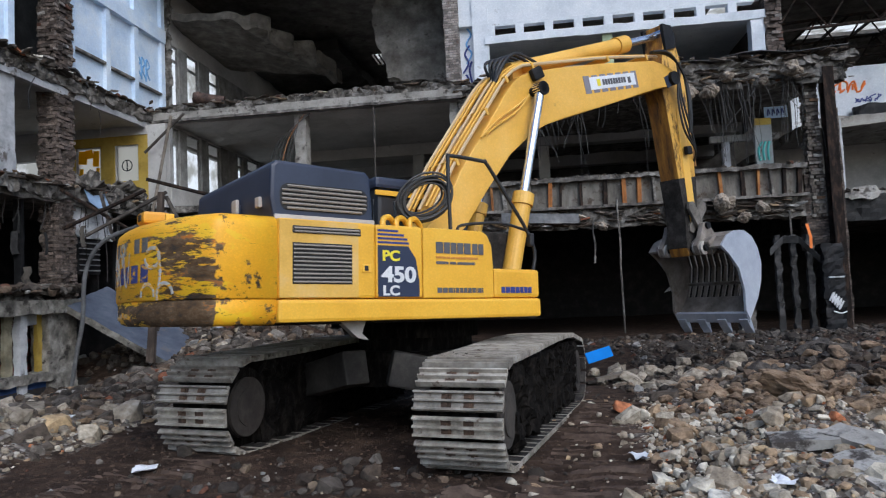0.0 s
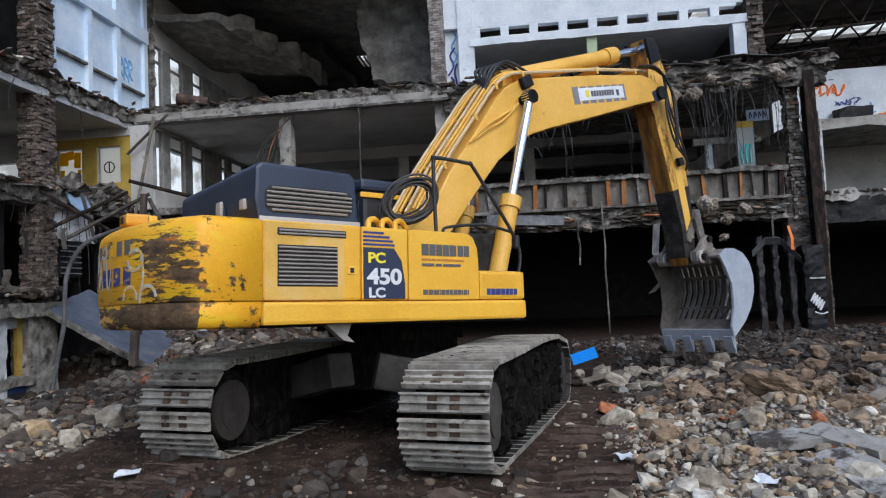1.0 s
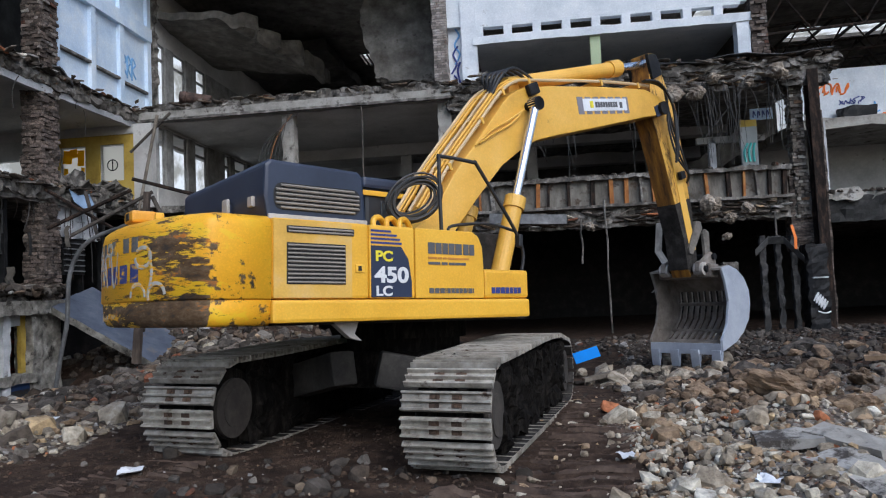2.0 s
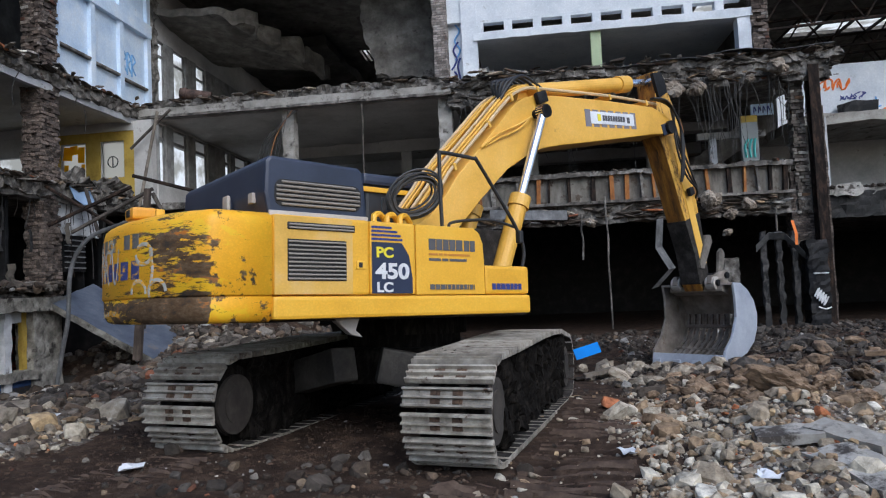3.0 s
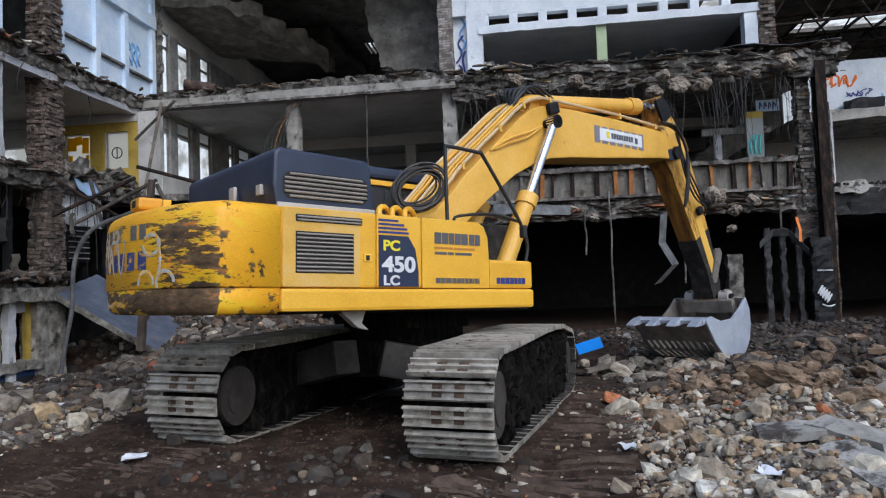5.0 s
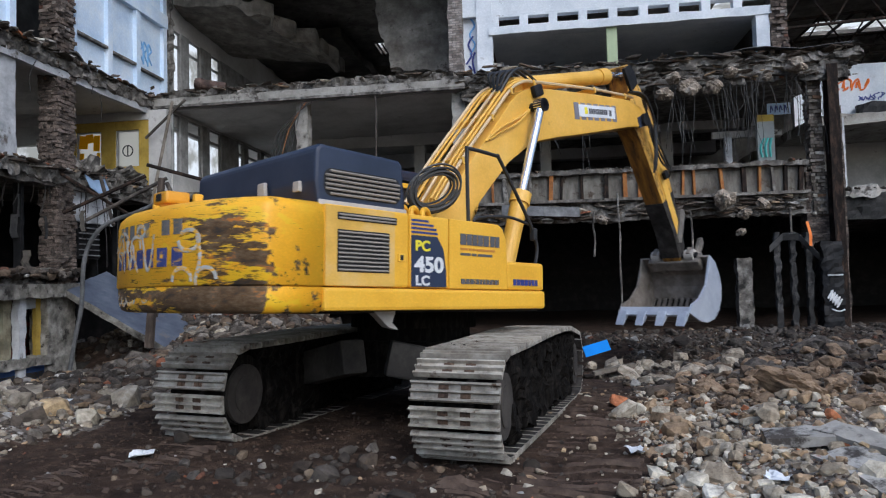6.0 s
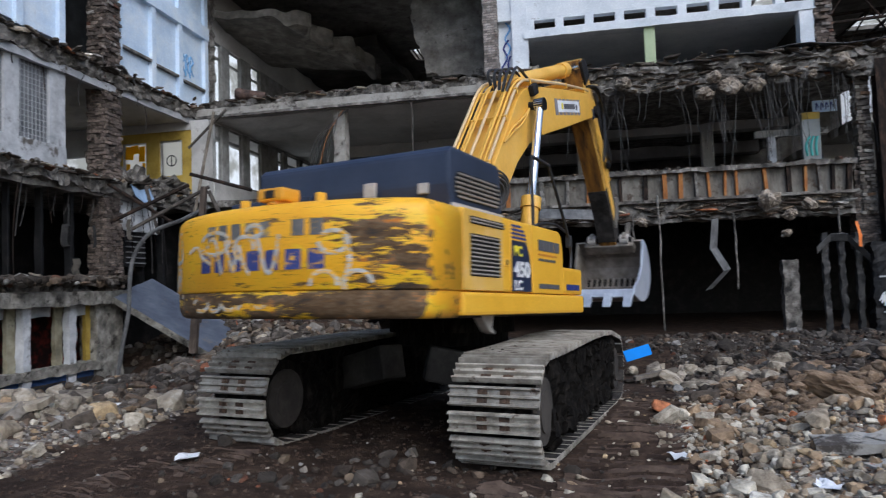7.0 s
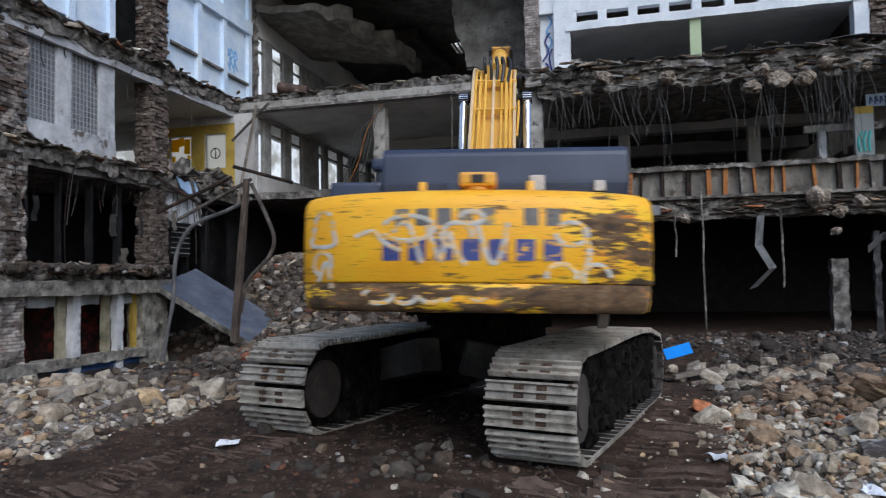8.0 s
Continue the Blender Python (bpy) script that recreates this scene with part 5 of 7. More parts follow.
def build_back_block():
    # interior shells, closed behind and above; unseen sides added to keep them dark
    setting("wall_rear", boxbm(-14, 24, 33.0, 33.3, 4.42, 12.5), M_UNDERSIDE, "grimy grey rear wall inside the gutted block")
    # Black lower walls put the ground floor's darkness into their colour.
    setting("wall_rear_low", boxbm(-14, 24, 33.0, 33.3, -1, 4.418), M_BLACK, "near-black rear wall of the unlit ground floor")
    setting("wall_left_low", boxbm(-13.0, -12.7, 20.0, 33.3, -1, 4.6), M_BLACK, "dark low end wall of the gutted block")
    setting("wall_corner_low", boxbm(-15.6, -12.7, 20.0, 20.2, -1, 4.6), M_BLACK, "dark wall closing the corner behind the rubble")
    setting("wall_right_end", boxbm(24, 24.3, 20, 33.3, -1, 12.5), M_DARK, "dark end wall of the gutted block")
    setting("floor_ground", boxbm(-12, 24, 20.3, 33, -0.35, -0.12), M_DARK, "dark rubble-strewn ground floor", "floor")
    bm = bmesh.new()
    for a, b, v0, v1 in ((-13, ROOF_HOLE[0], 19.2, 33.3), (ROOF_HOLE[0], ROOF_HOLE[1], 19.2, ROOF_HOLE[2]), (ROOF_HOLE[0], ROOF_HOLE[1], ROOF_HOLE[3], 33.3), (ROOF_HOLE[1], 7.4, 19.2, 33.3)):
        box(bm, a, b, v0, v1, 12.5, 12.8)
    setting("roof", bm, M_UNDERSIDE, "dark flat roof over the gutted storeys", "ceiling")
    bm = bmesh.new()
    box(bm, 7.4, 24, 20.5, 26.8, 10.95, 11.1)
    box(bm, 7.4, 24, 28.3, 33.3, 10.95, 11.1)
    box(bm, 7.4, 10.5, 26.8, 28.3, 10.95, 11.1)
    setting("bay_roof", bm, M_UNDERSIDE, "dark roof of the end bay with an open skylight", "ceiling")
    setting("sky_over_skylight", boxbm(-14, 40, 30, 52, 17.0, 17.1), M_HAZE, "plain white overcast sky over the roof openings", "sky")
    for q in range(4):
        thing("skylight_bar", boxbm(ROOF_HOLE[0] + 0.2 * q + 0.15, ROOF_HOLE[0] + 0.2 * q + 0.2, ROOF_HOLE[2] - 0.1, ROOF_HOLE[3] + 0.1, 12.4, 12.48), M_STEEL, "dark glazing bar of the open skylight", "bar", BM, "skylight bars")
    for q in range(5):
        thing("skylight_bar", boxbm(10.5 + 1.1 * q, 10.58 + 1.1 * q, 26.0, 29.2, 10.9, 11.0), M_STEEL, "dark glazing bar of the open skylight", "bar", BM, "skylight bars")
    # first floor slab with its fascia
    setting("slab_first_floor", rough_box(-12.95, 7.5, 20.0, 33.0, 4.42, 4.66, 0.45, 0.05, 1.6), M_CONC, "broken concrete first-floor slab", "floor slab")
    setting("slab_second_floor_west", rough_box(-12.95, -2.0, 20.0, 33.0, 7.28, 7.55, 0.45, 0.05, 1.6), M_CEIL, "grey plastered second-floor slab", "floor slab")
    setting("slab_second_floor_east", rough_box(-2.0, 8.2, 20.05, 33.0, 7.15, 7.5, 0.4, 0.08, 1.6), M_CONC, "broken second-floor slab with torn edge", "floor slab")
    # broken edge beams
    setting("edge_beam_west", rough_box(-11.9, -2.0, 19.75, 20.1, 7.36, 7.62, 0.12, 0.022, 2.6, 3), M_CONC_LT, "pale cracked edge beam with flaking plaster", "beam")
    setting("edge_rubble_west", crumble(-11.9, -2.2, 19.8, 20.6, 7.6, 7.86, 0.08, 0.09, 4.0, 9), M_CONC, "crumbling screed along the slab edge", "rubble")
    setting("edge_beam_east", crumble(-2.1, 8.6, 19.75, 20.15, 6.95, 7.5, 0.08, 0.10, 3.2, 5), M_CONC, "torn concrete edge with hanging reinforcement", "beam")
    setting("edge_rubble_east", crumble(-2.2, 9.0, 19.65, 20.7, 7.46, 7.66, 0.08, 0.09, 3.4, 12), M_CONC, "crumbling screed on the torn slab edge", "rubble")
    setting("edge_ledge_west", rough_box(-11.9, -2.0, 19.68, 19.76, 7.30, 7.38, 0.14, 0.015, 3, 5), M_CONC, "thin dark ledge below the edge beam", "trim")
    # fascia of the first floor: channel with panels and rusty ribs
    setting("fascia_first_floor", boxbm(-6.9, 7.4, 19.98, 20.2, 3.82, 4.62), M_FASCIA, "stained grey concrete fascia under the first floor", "wall")
    setting("fascia_top_flange", crumble(-6.9, 7.5, 19.8, 20.02, 4.6, 4.72, 0.15, 0.04, 3, 2), M_CONC, "chipped top flange of the fascia", "trim")
    setting("fascia_bottom_flange", rough_box(-6.9, 7.5, 19.8, 20.02, 3.8, 3.88, 0.2, 0.02, 3, 4), M_CONC, "chipped bottom flange of the fascia", "trim")
    setting("lower_beam", crumble(-6.8, 8.3, 20.0, 20.4, 3.25, 3.84, 0.16, 0.08, 2.4, 8), M_CONC, "ragged black-stained beam below the fascia", "beam")
    rng = random.Random(11)
    fascia = bpy.data.objects["fascia_first_floor"]
    k = 0
    u = -3.0
    while u < 7.3:
        w = rng.choice((0.07, 0.09, 0.12))
        mt = rng.choice((M_RUST, M_STEEL, M_STEEL, M_RUST, M_CONC, M_CONC))
        bpart("rib", boxbm(u, u + w, 19.86, 19.98, 3.86, 4.61, 0.01, pose(u, 0, 4.2, 0, rng.uniform(-4, 4)) @ pose(-u, 0, -4.2)), mt, fascia)
        u += rng.uniform(0.3, 0.75)
    # columns
    for name, a, b, z0, z1, mt in (("column_1", -7.32, -6.95, 4.6, 7.3, M_CONC_LT), ("column_2", -2.42, -2.02, 4.6, 7.3, M_CONC_LT), ("column_3", 7.64, 7.93, 3.2, 7.1, M_BRICKW)):
        setting(name, rough_box(a, b, 20.0, 20.4, z0, z1, 0.11, 0.035, 3.2, a), mt, "battered concrete column with spalled plaster", "column")
    for a in (-9.2, -4.6, 0.2, 4.6):
        setting("inner_column", boxbm(a, a + 0.4, 25.5, 25.9, 4.6, 7.3), M_CEIL, "plain grey column inside the storey", "column")
        setting("inner_beam", boxbm(-8.9, 7.5, 25.4, 26.0, 6.85, 7.3), M_CEIL, "grey ceiling beam inside the storey", "beam") if a < -9 else None
        setting("inner_beam_rear", boxbm(-10.0, 7.5, 29.4, 30.0, 6.7, 7.3), M_CEIL, "grey ceiling beam deep inside", "beam") if a < -9 else None
    setting("ground_floor_column", crumble(5.5, 5.88, 19.85, 20.15, -0.3, 2.05, 0.11, 0.03, 3, 7), M_CONC, "broken concrete stump of a ground-floor column", "column")
    clad_in_bricks(bpy.data.objects["column_3"], bricks_on(7.6, 7.96, 19.95, 20.4, 3.2, 7.1, "SW", 4), M_PIERCHIPSLT)
    # steel column and the black painted pier
    bm = bmesh.new()
    box(bm, 7.98, 8.26, 19.6, 19.64, 0.0, 7.3)
    box(bm, 7.98, 8.26, 19.9, 19.94, 0.0, 7.3)
    box(bm, 8.1, 8.14, 19.64, 19.9, 0.0, 7.3)
    setting("steel_column", bm, M_STEEL, "rust-black steel column along the torn edge", "column")
    setting("brick_pier", rough_box(7.45, 8.4, 20.02, 20.5, 2.3, 4.4, 0.16, 0.06, 3, 6), M_BRICKW, "broken brick pier", "column")
    setting("black_pier", crumble(7.5, 8.02, 19.3, 19.8, -0.3, 2.4, 0.1, 0.05, 3, 6), M_BLACK, "black painted pier with sprayed white tag", "column")
    tag = bpy.data.objects["black_pier"]
    pts = [(7.62 + 0.028 * q + (0.05 if q % 2 else -0.05), 19.24, 1.0 - 0.03 * q + (0.15 if q % 2 else -0.1)) for q in range(10)]
    bpart("sprayed_tag", tube(bmesh.new(), pts, 0.022, 5), M_WHITEINK, tag)
    bpart("sprayed_tag", tube(bmesh.new(), [(7.66, 19.24, 0.62), (7.82, 19.23, 0.56), (7.98, 19.24, 0.6)], 0.02, 5), M_WHITEINK, tag)
    bpart("white_band", boxbm(7.6, 7.98, 19.23, 19.3, 1.5, 1.54), M_PLASTER2, tag)
    # white top storey
    top = setting("white_attic_wall", boxbm(-1.2, 6.5, 20.1, 20.35, 9.50, 9.58), M_ATTIC, "white plastered attic wall with a row of slots")
    bpart("lintel", rough_box(-1.25, 6.75, 20.0, 20.4, 8.95, 9.2, 0.3, 0.025, 2, 3), M_ATTIC, top, "white lintel beam")
    bpart("upper_wall", boxbm(-2.04, 6.7, 20.102, 20.35, 9.585, 12.5), M_ATTIC, top)
    for q in range(9):
        a = -1.2 + 0.87 * q
        bpart("slot_pier", boxbm(a, a + 0.25, 20.07, 20.35, 9.18, 9.52, 0.01), M_ATTIC, top)
    bpart("jamb_right", rough_box(6.35, 6.72, 20.02, 20.4, 7.7, 9.2, 0.25, 0.03, 2, 5), M_ATTIC, top)
    bpart("end_masonry", rough_box(6.72, 7.15, 20.0, 20.45, 7.7, 12.5, 0.2, 0.06, 3, 5), M_BRICKW, top)
    clad_in_bricks(bpy.data.objects["end_masonry"], bricks_on(6.74, 7.17, 19.95, 20.4, 7.75, 12.4, "SE", 3), M_PIERCHIPS)
    bpart("jamb_left", rough_box(-1.62, -1.15, 20.05, 20.4, 7.6, 12.5, 0.25, 0.02, 2, 5), M_ATTIC, top)
    bpart("end_pier", rough_box(-2.48, -2.05, 19.95, 20.45, 7.6, 12.5, 0.18, 0.05, 3, 8), M_BRICKLT, top, "pale broken masonry edge")
    bpart("return_wall", boxbm(-2.05, -1.6, 20.3, 20.5, 7.6, 12.5), M_ATTIC, top)
    bpart("mullion", boxbm(2.2, 2.5, 20.1, 20.3, 7.7, 8.98, 0.01), M_GREENPOST, top, "pale green post")
    for pts in ([(-1.9, 20.28, 9.7), (-1.7, 20.28, 9.4), (-1.85, 20.28, 9.1), (-1.7, 20.28, 8.8), (-1.85, 20.28, 8.5)],):
        bpart("sprayed_tag", tube(bmesh.new(), pts, 0.03, 5), M_SKYINK, top)
    for pts in ([(-1.98, 20.27, 8.2), (-1.8, 20.27, 8.5), (-1.9, 20.27, 8.8), (-1.75, 20.27, 9.05)], [(-1.72, 20.27, 7.9), (-1.78, 20.27, 8.3), (-1.7, 20.27, 8.55)], [(-1.95, 20.27, 7.85), (-1.82, 20.27, 8.0), (-1.9, 20.27, 8.15)]):
        bpart("sprayed_tag", tube(bmesh.new(), pts, 0.03, 5), M_BLUEINK, top)
    setting("attic_stub", crumble(-1.15, -0.45, 20.0, 20.35, 7.6, 8.05, 0.07, 0.14, 3.2, 5), M_CONC_LT, "broken stub of pale masonry on the slab", "rubble")
    setting("attic_ceiling", boxbm(-1.2, 6.6, 20.45, 32, 9.02, 9.12), M_ATTIC, "pale grey ceiling behind the white lintel", "ceiling")
    setting("attic_rear_wall", boxbm(-1.2, 6.6, 25.0, 25.2, 7.5, 9.02), M_ATTIC, "grey inner wall of the top storey")
    setting("attic_side_wall", boxbm(6.6, 6.8, 20.5, 25.2, 7.5, 9.02), M_DARK, "dark inner side wall")
    # inner partitions of the middle storey
    setting("turquoise_panel", boxbm(6.48, 6.95, 20.8, 20.95, 4.9, 6.25), M_PANEL, "grey door panel with turquoise spray", "door")
    pan = bpy.data.objects["turquoise_panel"]
    for q in range(3):
        bpart("sprayed_tag", tube(bmesh.new(), [(6.58 + 0.12 * q, 20.78, 5.0), (6.55 + 0.13 * q, 20.78, 5.3), (6.66 + 0.1 * q, 20.78, 5.55)], 0.035, 5), M_CYANINK, pan)
    bpart("yellow_head", boxbm(6.48, 6.95, 20.79, 20.81, 6.05, 6.25), M_YELWALL, pan)
    board = setting("white_board", boxbm(6.85, 7.5, 21.0, 21.04, 6.28, 6.62), M_PLASTER, "white board with blue spray inside the torn storey", "board")
    for q in range(4):
        bpart("sprayed_tag", tube(bmesh.new(), [(6.93 + 0.13 * q, 20.98, 6.34), (6.95 + 0.13 * q, 20.98, 6.54), (7.0 + 0.13 * q, 20.98, 6.4)], 0.016, 5), M_BLUEINK, board)
    setting("inner_jamb", boxbm(5.75, 5.95, 21.5, 21.7, 4.6, 5.9), M_PLASTER2, "pale inner door jamb", "trim")
    setting("inner_lintel", boxbm(5.4, 7.4, 21.5, 21.7, 5.75, 5.95), M_CONC_LT, "pale inner lintel", "trim")
    # right-hand bay, set back
    v = 22.5
    setting("bay_floor_upper", rough_box(8.4, 24, 21.6, 33, 6.0, 6.3, 0.35, 0.06, 2, 4), M_CONC_LT, "pale broken floor slab of the end bay", "floor slab")
    setting("bay_floor_lower", crumble(8.4, 24, 20.4, 33, 3.05, 3.75, 0.3, 0.07, 2, 7), M_BLACKCONC, "near-black slab edge of the end bay", "floor slab")
    setting("bay_rubble", crumble(8.5, 14, 20.35, 21.2, 3.7, 3.95, 0.14, 0.13, 3, 15), M_CONC_LT, "rubble lying on the slab edge", "rubble")
    setting("bay_graffiti_wall", boxbm(8.4, 24, 23.2, 23.4, 6.3, 8.25), M_ATTIC, "white inner wall with sprayed graffiti")
    gw = bpy.data.objects["bay_graffiti_wall"]
    rng2 = random.Random(4)

    def squiggle(a, z, w, h, r, material):
        pts = [(a, 23.19, z)]
        for _ in range(5):
            pts.append((a + rng2.uniform(0, w), 23.19, z + rng2.uniform(0, h)))
        bpart("sprayed_tag", tube(bmesh.new(), pts, r, 5), material, gw)
    for q in range(4):
        squiggle(9.65 + 0.25 * q, 7.4, 0.3, 0.4, 0.03, M_ORANGEINK)
    for q in range(5):
        squiggle(10.35 + 0.15 * q, 7.05, 0.2, 0.24, 0.018, M_BLUEINK)
    for q in range(6):
        squiggle(11.3 + 0.35 * q, 6.6, 0.35, 0.5, 0.03, (M_SKYINK, M_ORANGEINK, M_BLUEINK)[q % 3])
    # Black block placed for a dark sofa-like shape.
    thing("burnt_sofa", rough_box(10.2, 11.2, 22.6, 23.1, 6.3, 6.85, 0.15, 0.06, 3, 2), M_BLACK, "black sofa-like shape on the broken floor", "sofa", BM)
    setting("bay_rear_wall", boxbm(8.4, 24, 25.0, 25.2, 3.7, 6.0), M_CEIL, "grey inner wall of the end bay")
    setting("bay_post", boxbm(8.6, 8.78, 20.6, 20.8, 3.8, 6.0, 0.01), M_PLASTER2, "white post with dark writing", "column")
    setting("bay_pier", rough_box(8.35, 8.6, 20.3, 20.7, -0.3, 6.3, 0.2, 0.04), M_BRICKW, "brick pier beside the steel column", "column")
    # roof trusses over the end bay
    for q in range(4):
        bm = bmesh.new()
        vv = 21.5 + 2.6 * q
        rod(bm, (7.5, vv, 9.0), (24, vv, 9.6), 0.05, 6)
        rod(bm, (7.5, vv, 10.1), (24, vv, 10.9), 0.05, 6)
        for s in range(11):
            a = 7.5 + 1.5 * s
            rod(bm, (a, vv, 9.0 + 0.036 * (a - 7.5)), (a + 0.75, vv, 10.1 + 0.048 * (a - 6.75)), 0.03, 5)
            rod(bm, (a + 0.75, vv, 10.1 + 0.048 * (a - 6.75)), (a + 1.5, vv, 9.0 + 0.036 * (a - 6)), 0.03, 5)
        thing("roof_truss", bm, M_STEEL, "dark steel lattice roof truss", "truss", BM, "trusses over the end bay")


LOW_SILL, LOW_HEAD = 5.3, 7.2
LOW_BAYS = ((19.92, 20.35), (20.78, 21.75), (22.27, 23.2), (24.6, 25.1), (25.5, 26.7), (27.05, 27.95), (28.9, 30.0), (30.5, 31.6))
UP_BAYS = ((21.35, 21.85), (22.38, 23.25), (24.04, 24.85))


def build_left_wing():
    U = LEFT_U
    # storeys from the yard's near end to the corner
    setting("wing_slab_upper", rough_box(U - 7, U + 0.1, 3.0, 20.0, 7.22, 7.5, 0.35, 0.05, 1.8, 2), M_CEIL, "broken upper slab of the left wing", "floor slab")
    setting("wing_slab_edge_upper", crumble(U - 0.3, U + 0.22, 3.0, 20.2, 7.35, 7.72, 0.09, 0.09, 3.2, 6), M_CONC, "crumbling edge of the upper slab", "rubble")
    setting("wing_plaster_strip", rough_box(U + 0.02, U + 0.16, 3.0, 20.0, 7.16, 7.36, 0.3, 0.02, 2, 3), M_PLASTER2, "pale plaster strip under the slab edge", "trim")
    setting("wing_slab_lower", rough_box(U - 7, U + 0.15, 3.0, 20.0, 4.3, 4.6, 0.35, 0.06, 1.8, 12), M_CONC, "broken lower slab of the left wing", "floor slab")
    setting("wing_slab_edge_lower", crumble(U - 0.3, U + 0.25, 3.0, 20.2, 4.45, 4.78, 0.09, 0.11, 3.2, 16), M_CONC, "crumbling edge of the lower slab", "rubble")
    setting("wing_slab_plinth", crumble(U - 7, U + 0.3, 3.0, 16.4, 1.5, 1.82, 0.12, 0.03, 3, 22), M_PLINTH, "pale plinth slab with rubble on it", "floor slab")
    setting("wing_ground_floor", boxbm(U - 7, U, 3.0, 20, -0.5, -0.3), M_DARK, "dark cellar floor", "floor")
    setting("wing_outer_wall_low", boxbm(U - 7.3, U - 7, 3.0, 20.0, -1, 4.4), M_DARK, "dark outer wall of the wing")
    # piers on the facade line
    for name, a, b, z0, z1, mt, lab in (
            ("wing_pier_1", 10.2, 11.58, -0.5, 12.5, M_BRICKLT, "pale flaking masonry pier"),
            ("wing_pier_2", 15.62, 16.25, 1.8, 12.5, M_BRICKW, "torn brick pier full of holes"),
            ("wing_pier_3", 20.95, 21.2, 7.5, 12.5, M_CONC, "broken brown corner pier")):
        setting(name, rough_box(U - 0.38, U + 0.12, a, b, z0, z1, 0.09, 0.12, 3.2, a), mt, lab, "column")
    for nm, a, b, z0, z1 in (("wing_pier_1", 10.2, 11.58, 1.6, 12.4),):
        clad_in_bricks(bpy.data.objects[nm], bricks_on(U - 0.36, U + 0.16, a - 0.03, b + 0.03, z0, z1, "ES", 6), M_PIERCHIPS)
    pier = bpy.data.objects["wing_pier_2"]
    shapes = [mesh_of("brick", brick_block(random.Random(k)), M_PIERBRICK) for k in range(5)]
    placed = bricks_on(U - 0.38, U + 0.17, 15.6, 16.28, 1.8, 12.4, "ES", 2)
    for k, m in enumerate(placed[:298]):
        ob = new("brick", shapes[k % 5])
        ob.parent = pier
        ob.matrix_basis = m
    clad_in_bricks(pier, placed[298:], M_PIERCHIPS)
    setting("wing_pier_low", crumble(U - 0.4, U + 0.1, 15.3, 16.3, -0.5, 1.8, 0.1, 0.028, 3, 4), M_PLINTH, "pale pier of the cellar storey", "column")
    for a in (9.3, 12.95, 14.35):
        setting("cellar_post", rough_box(U - 0.08, U + 0.1, a, a + 0.22, -0.6, 1.55, 0.1, 0.03, 3, a), M_PLASTER2, "flaking white post between cellar windows", "column")
    setting("cellar_sill", crumble(U - 0.3, U + 0.15, 3, 15.4, -0.15, 0.08, 0.1, 0.03, 3, 8), M_PLINTH, "pale cellar window sill", "trim")
    # Blue tone stands for the blue-lit slots under the cellar windows.
    setting("cellar_skirt", boxbm(U - 0.2, U, 3, 15.4, -0.9, -0.15), M_BLUECELLAR, "wall below the cellar windows, blue light put into its colour")
    setting("cellar_back_wall", boxbm(U - 1.4, U - 1.2, 3, 16.3, -0.3, 1.5), M_CORAL, "dark red wall inside the cellar")
    for a, b in ((11.58, 11.8), (12.72, 12.95), (14.12, 14.35), (15.15, 15.4)):
        setting("cellar_jamb", rough_box(U - 0.2, U - 0.1, a, b, 0.05, 1.5, 0.12, 0.02, 3, a), M_OCHRE if b < 15 else M_YELWALL, "painted window jamb of the cellar", "trim")
    for a, b in ((11.9, 12.65), (13.25, 14.0), (14.65, 15.15)):
        setting("cellar_window_head", rough_box(U - 0.16, U - 0.1, a, b, 1.25, 1.5, 0.2, 0.03, 3, a), M_PLASTER2, "broken plaster above the cellar window", "trim")
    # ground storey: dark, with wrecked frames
    # Black back wall stands for the dark void behind the frames.
    setting("wing_storey_back", boxbm(U - 3.2, U - 3, 3, 20, -0.4, 4.4), M_BLACK, "near-black inner wall of the unlit middle storey")
    rng = random.Random(3)
    for k in range(9):
        a = 10.9 + 0.95 * k
        setting("wrecked_frame", rough_box(U - 0.3 - 0.1 * rng.random(), U - 0.15, a, a + rng.uniform(0.05, 0.12), 1.8, 4.35, 0.3, 0.02, 3, k), rng.choice((M_BLACK, M_BLACK, M_BLACK)), "black upright of a wrecked window frame", "frame")
    setting("storey_rubble", crumble(U - 1.4, U + 0.1, 9.5, 15.3, 1.75, 1.98, 0.1, 0.16, 3.4, 31), M_CONC, "rubble heaped on the plinth slab", "rubble")
    setting("louvre_panel", boxbm(U - 0.1, U - 0.04, 16.6, 17.5, 2.5, 4.1), M_BLACK, "black ventilation louvre", "vent")
    for k in range(10):
        bpart("slat", boxbm(U - 0.06, U + 0.02, 16.65, 17.45, -0.015, 0.015, 0.0, pose(0, 0, 2.6 + 0.15 * k)), M_TIN, bpy.data.objects["louvre_panel"])
    setting("wing_white_patch", rough_box(U - 0.2, U + 0.02, 16.35, 18.0, 3.5, 4.5, 0.2, 0.05, 3, 2), M_PLASTER2, "torn white plaster patch", "wall")
    # first storey: gridded windows near, open rooms beyond
    for a, b in ((8.8, 9.9), (11.62, 12.5), (12.9, 13.8)):
        w = setting("gridded_window", boxbm(U - 0.06, U - 0.02, a, b, 5.35, 7.2), M_GLASSBLOCK, "grey gridded factory window", "window")
        n = 8
        for q in range(n + 1):
            yy = a + (b - a) * q / n
            bpart("glazing_bar", boxbm(U - 0.025, U - 0.005, yy - 0.008, yy + 0.008, 5.35, 7.2), M_BARS, w)
        for q in range(15):
            zz = 5.35 + 1.85 * q / 14
            bpart("glazing_bar", boxbm(U - 0.025, U - 0.008, a, b, zz - 0.008, zz + 0.008), M_BARS, w)
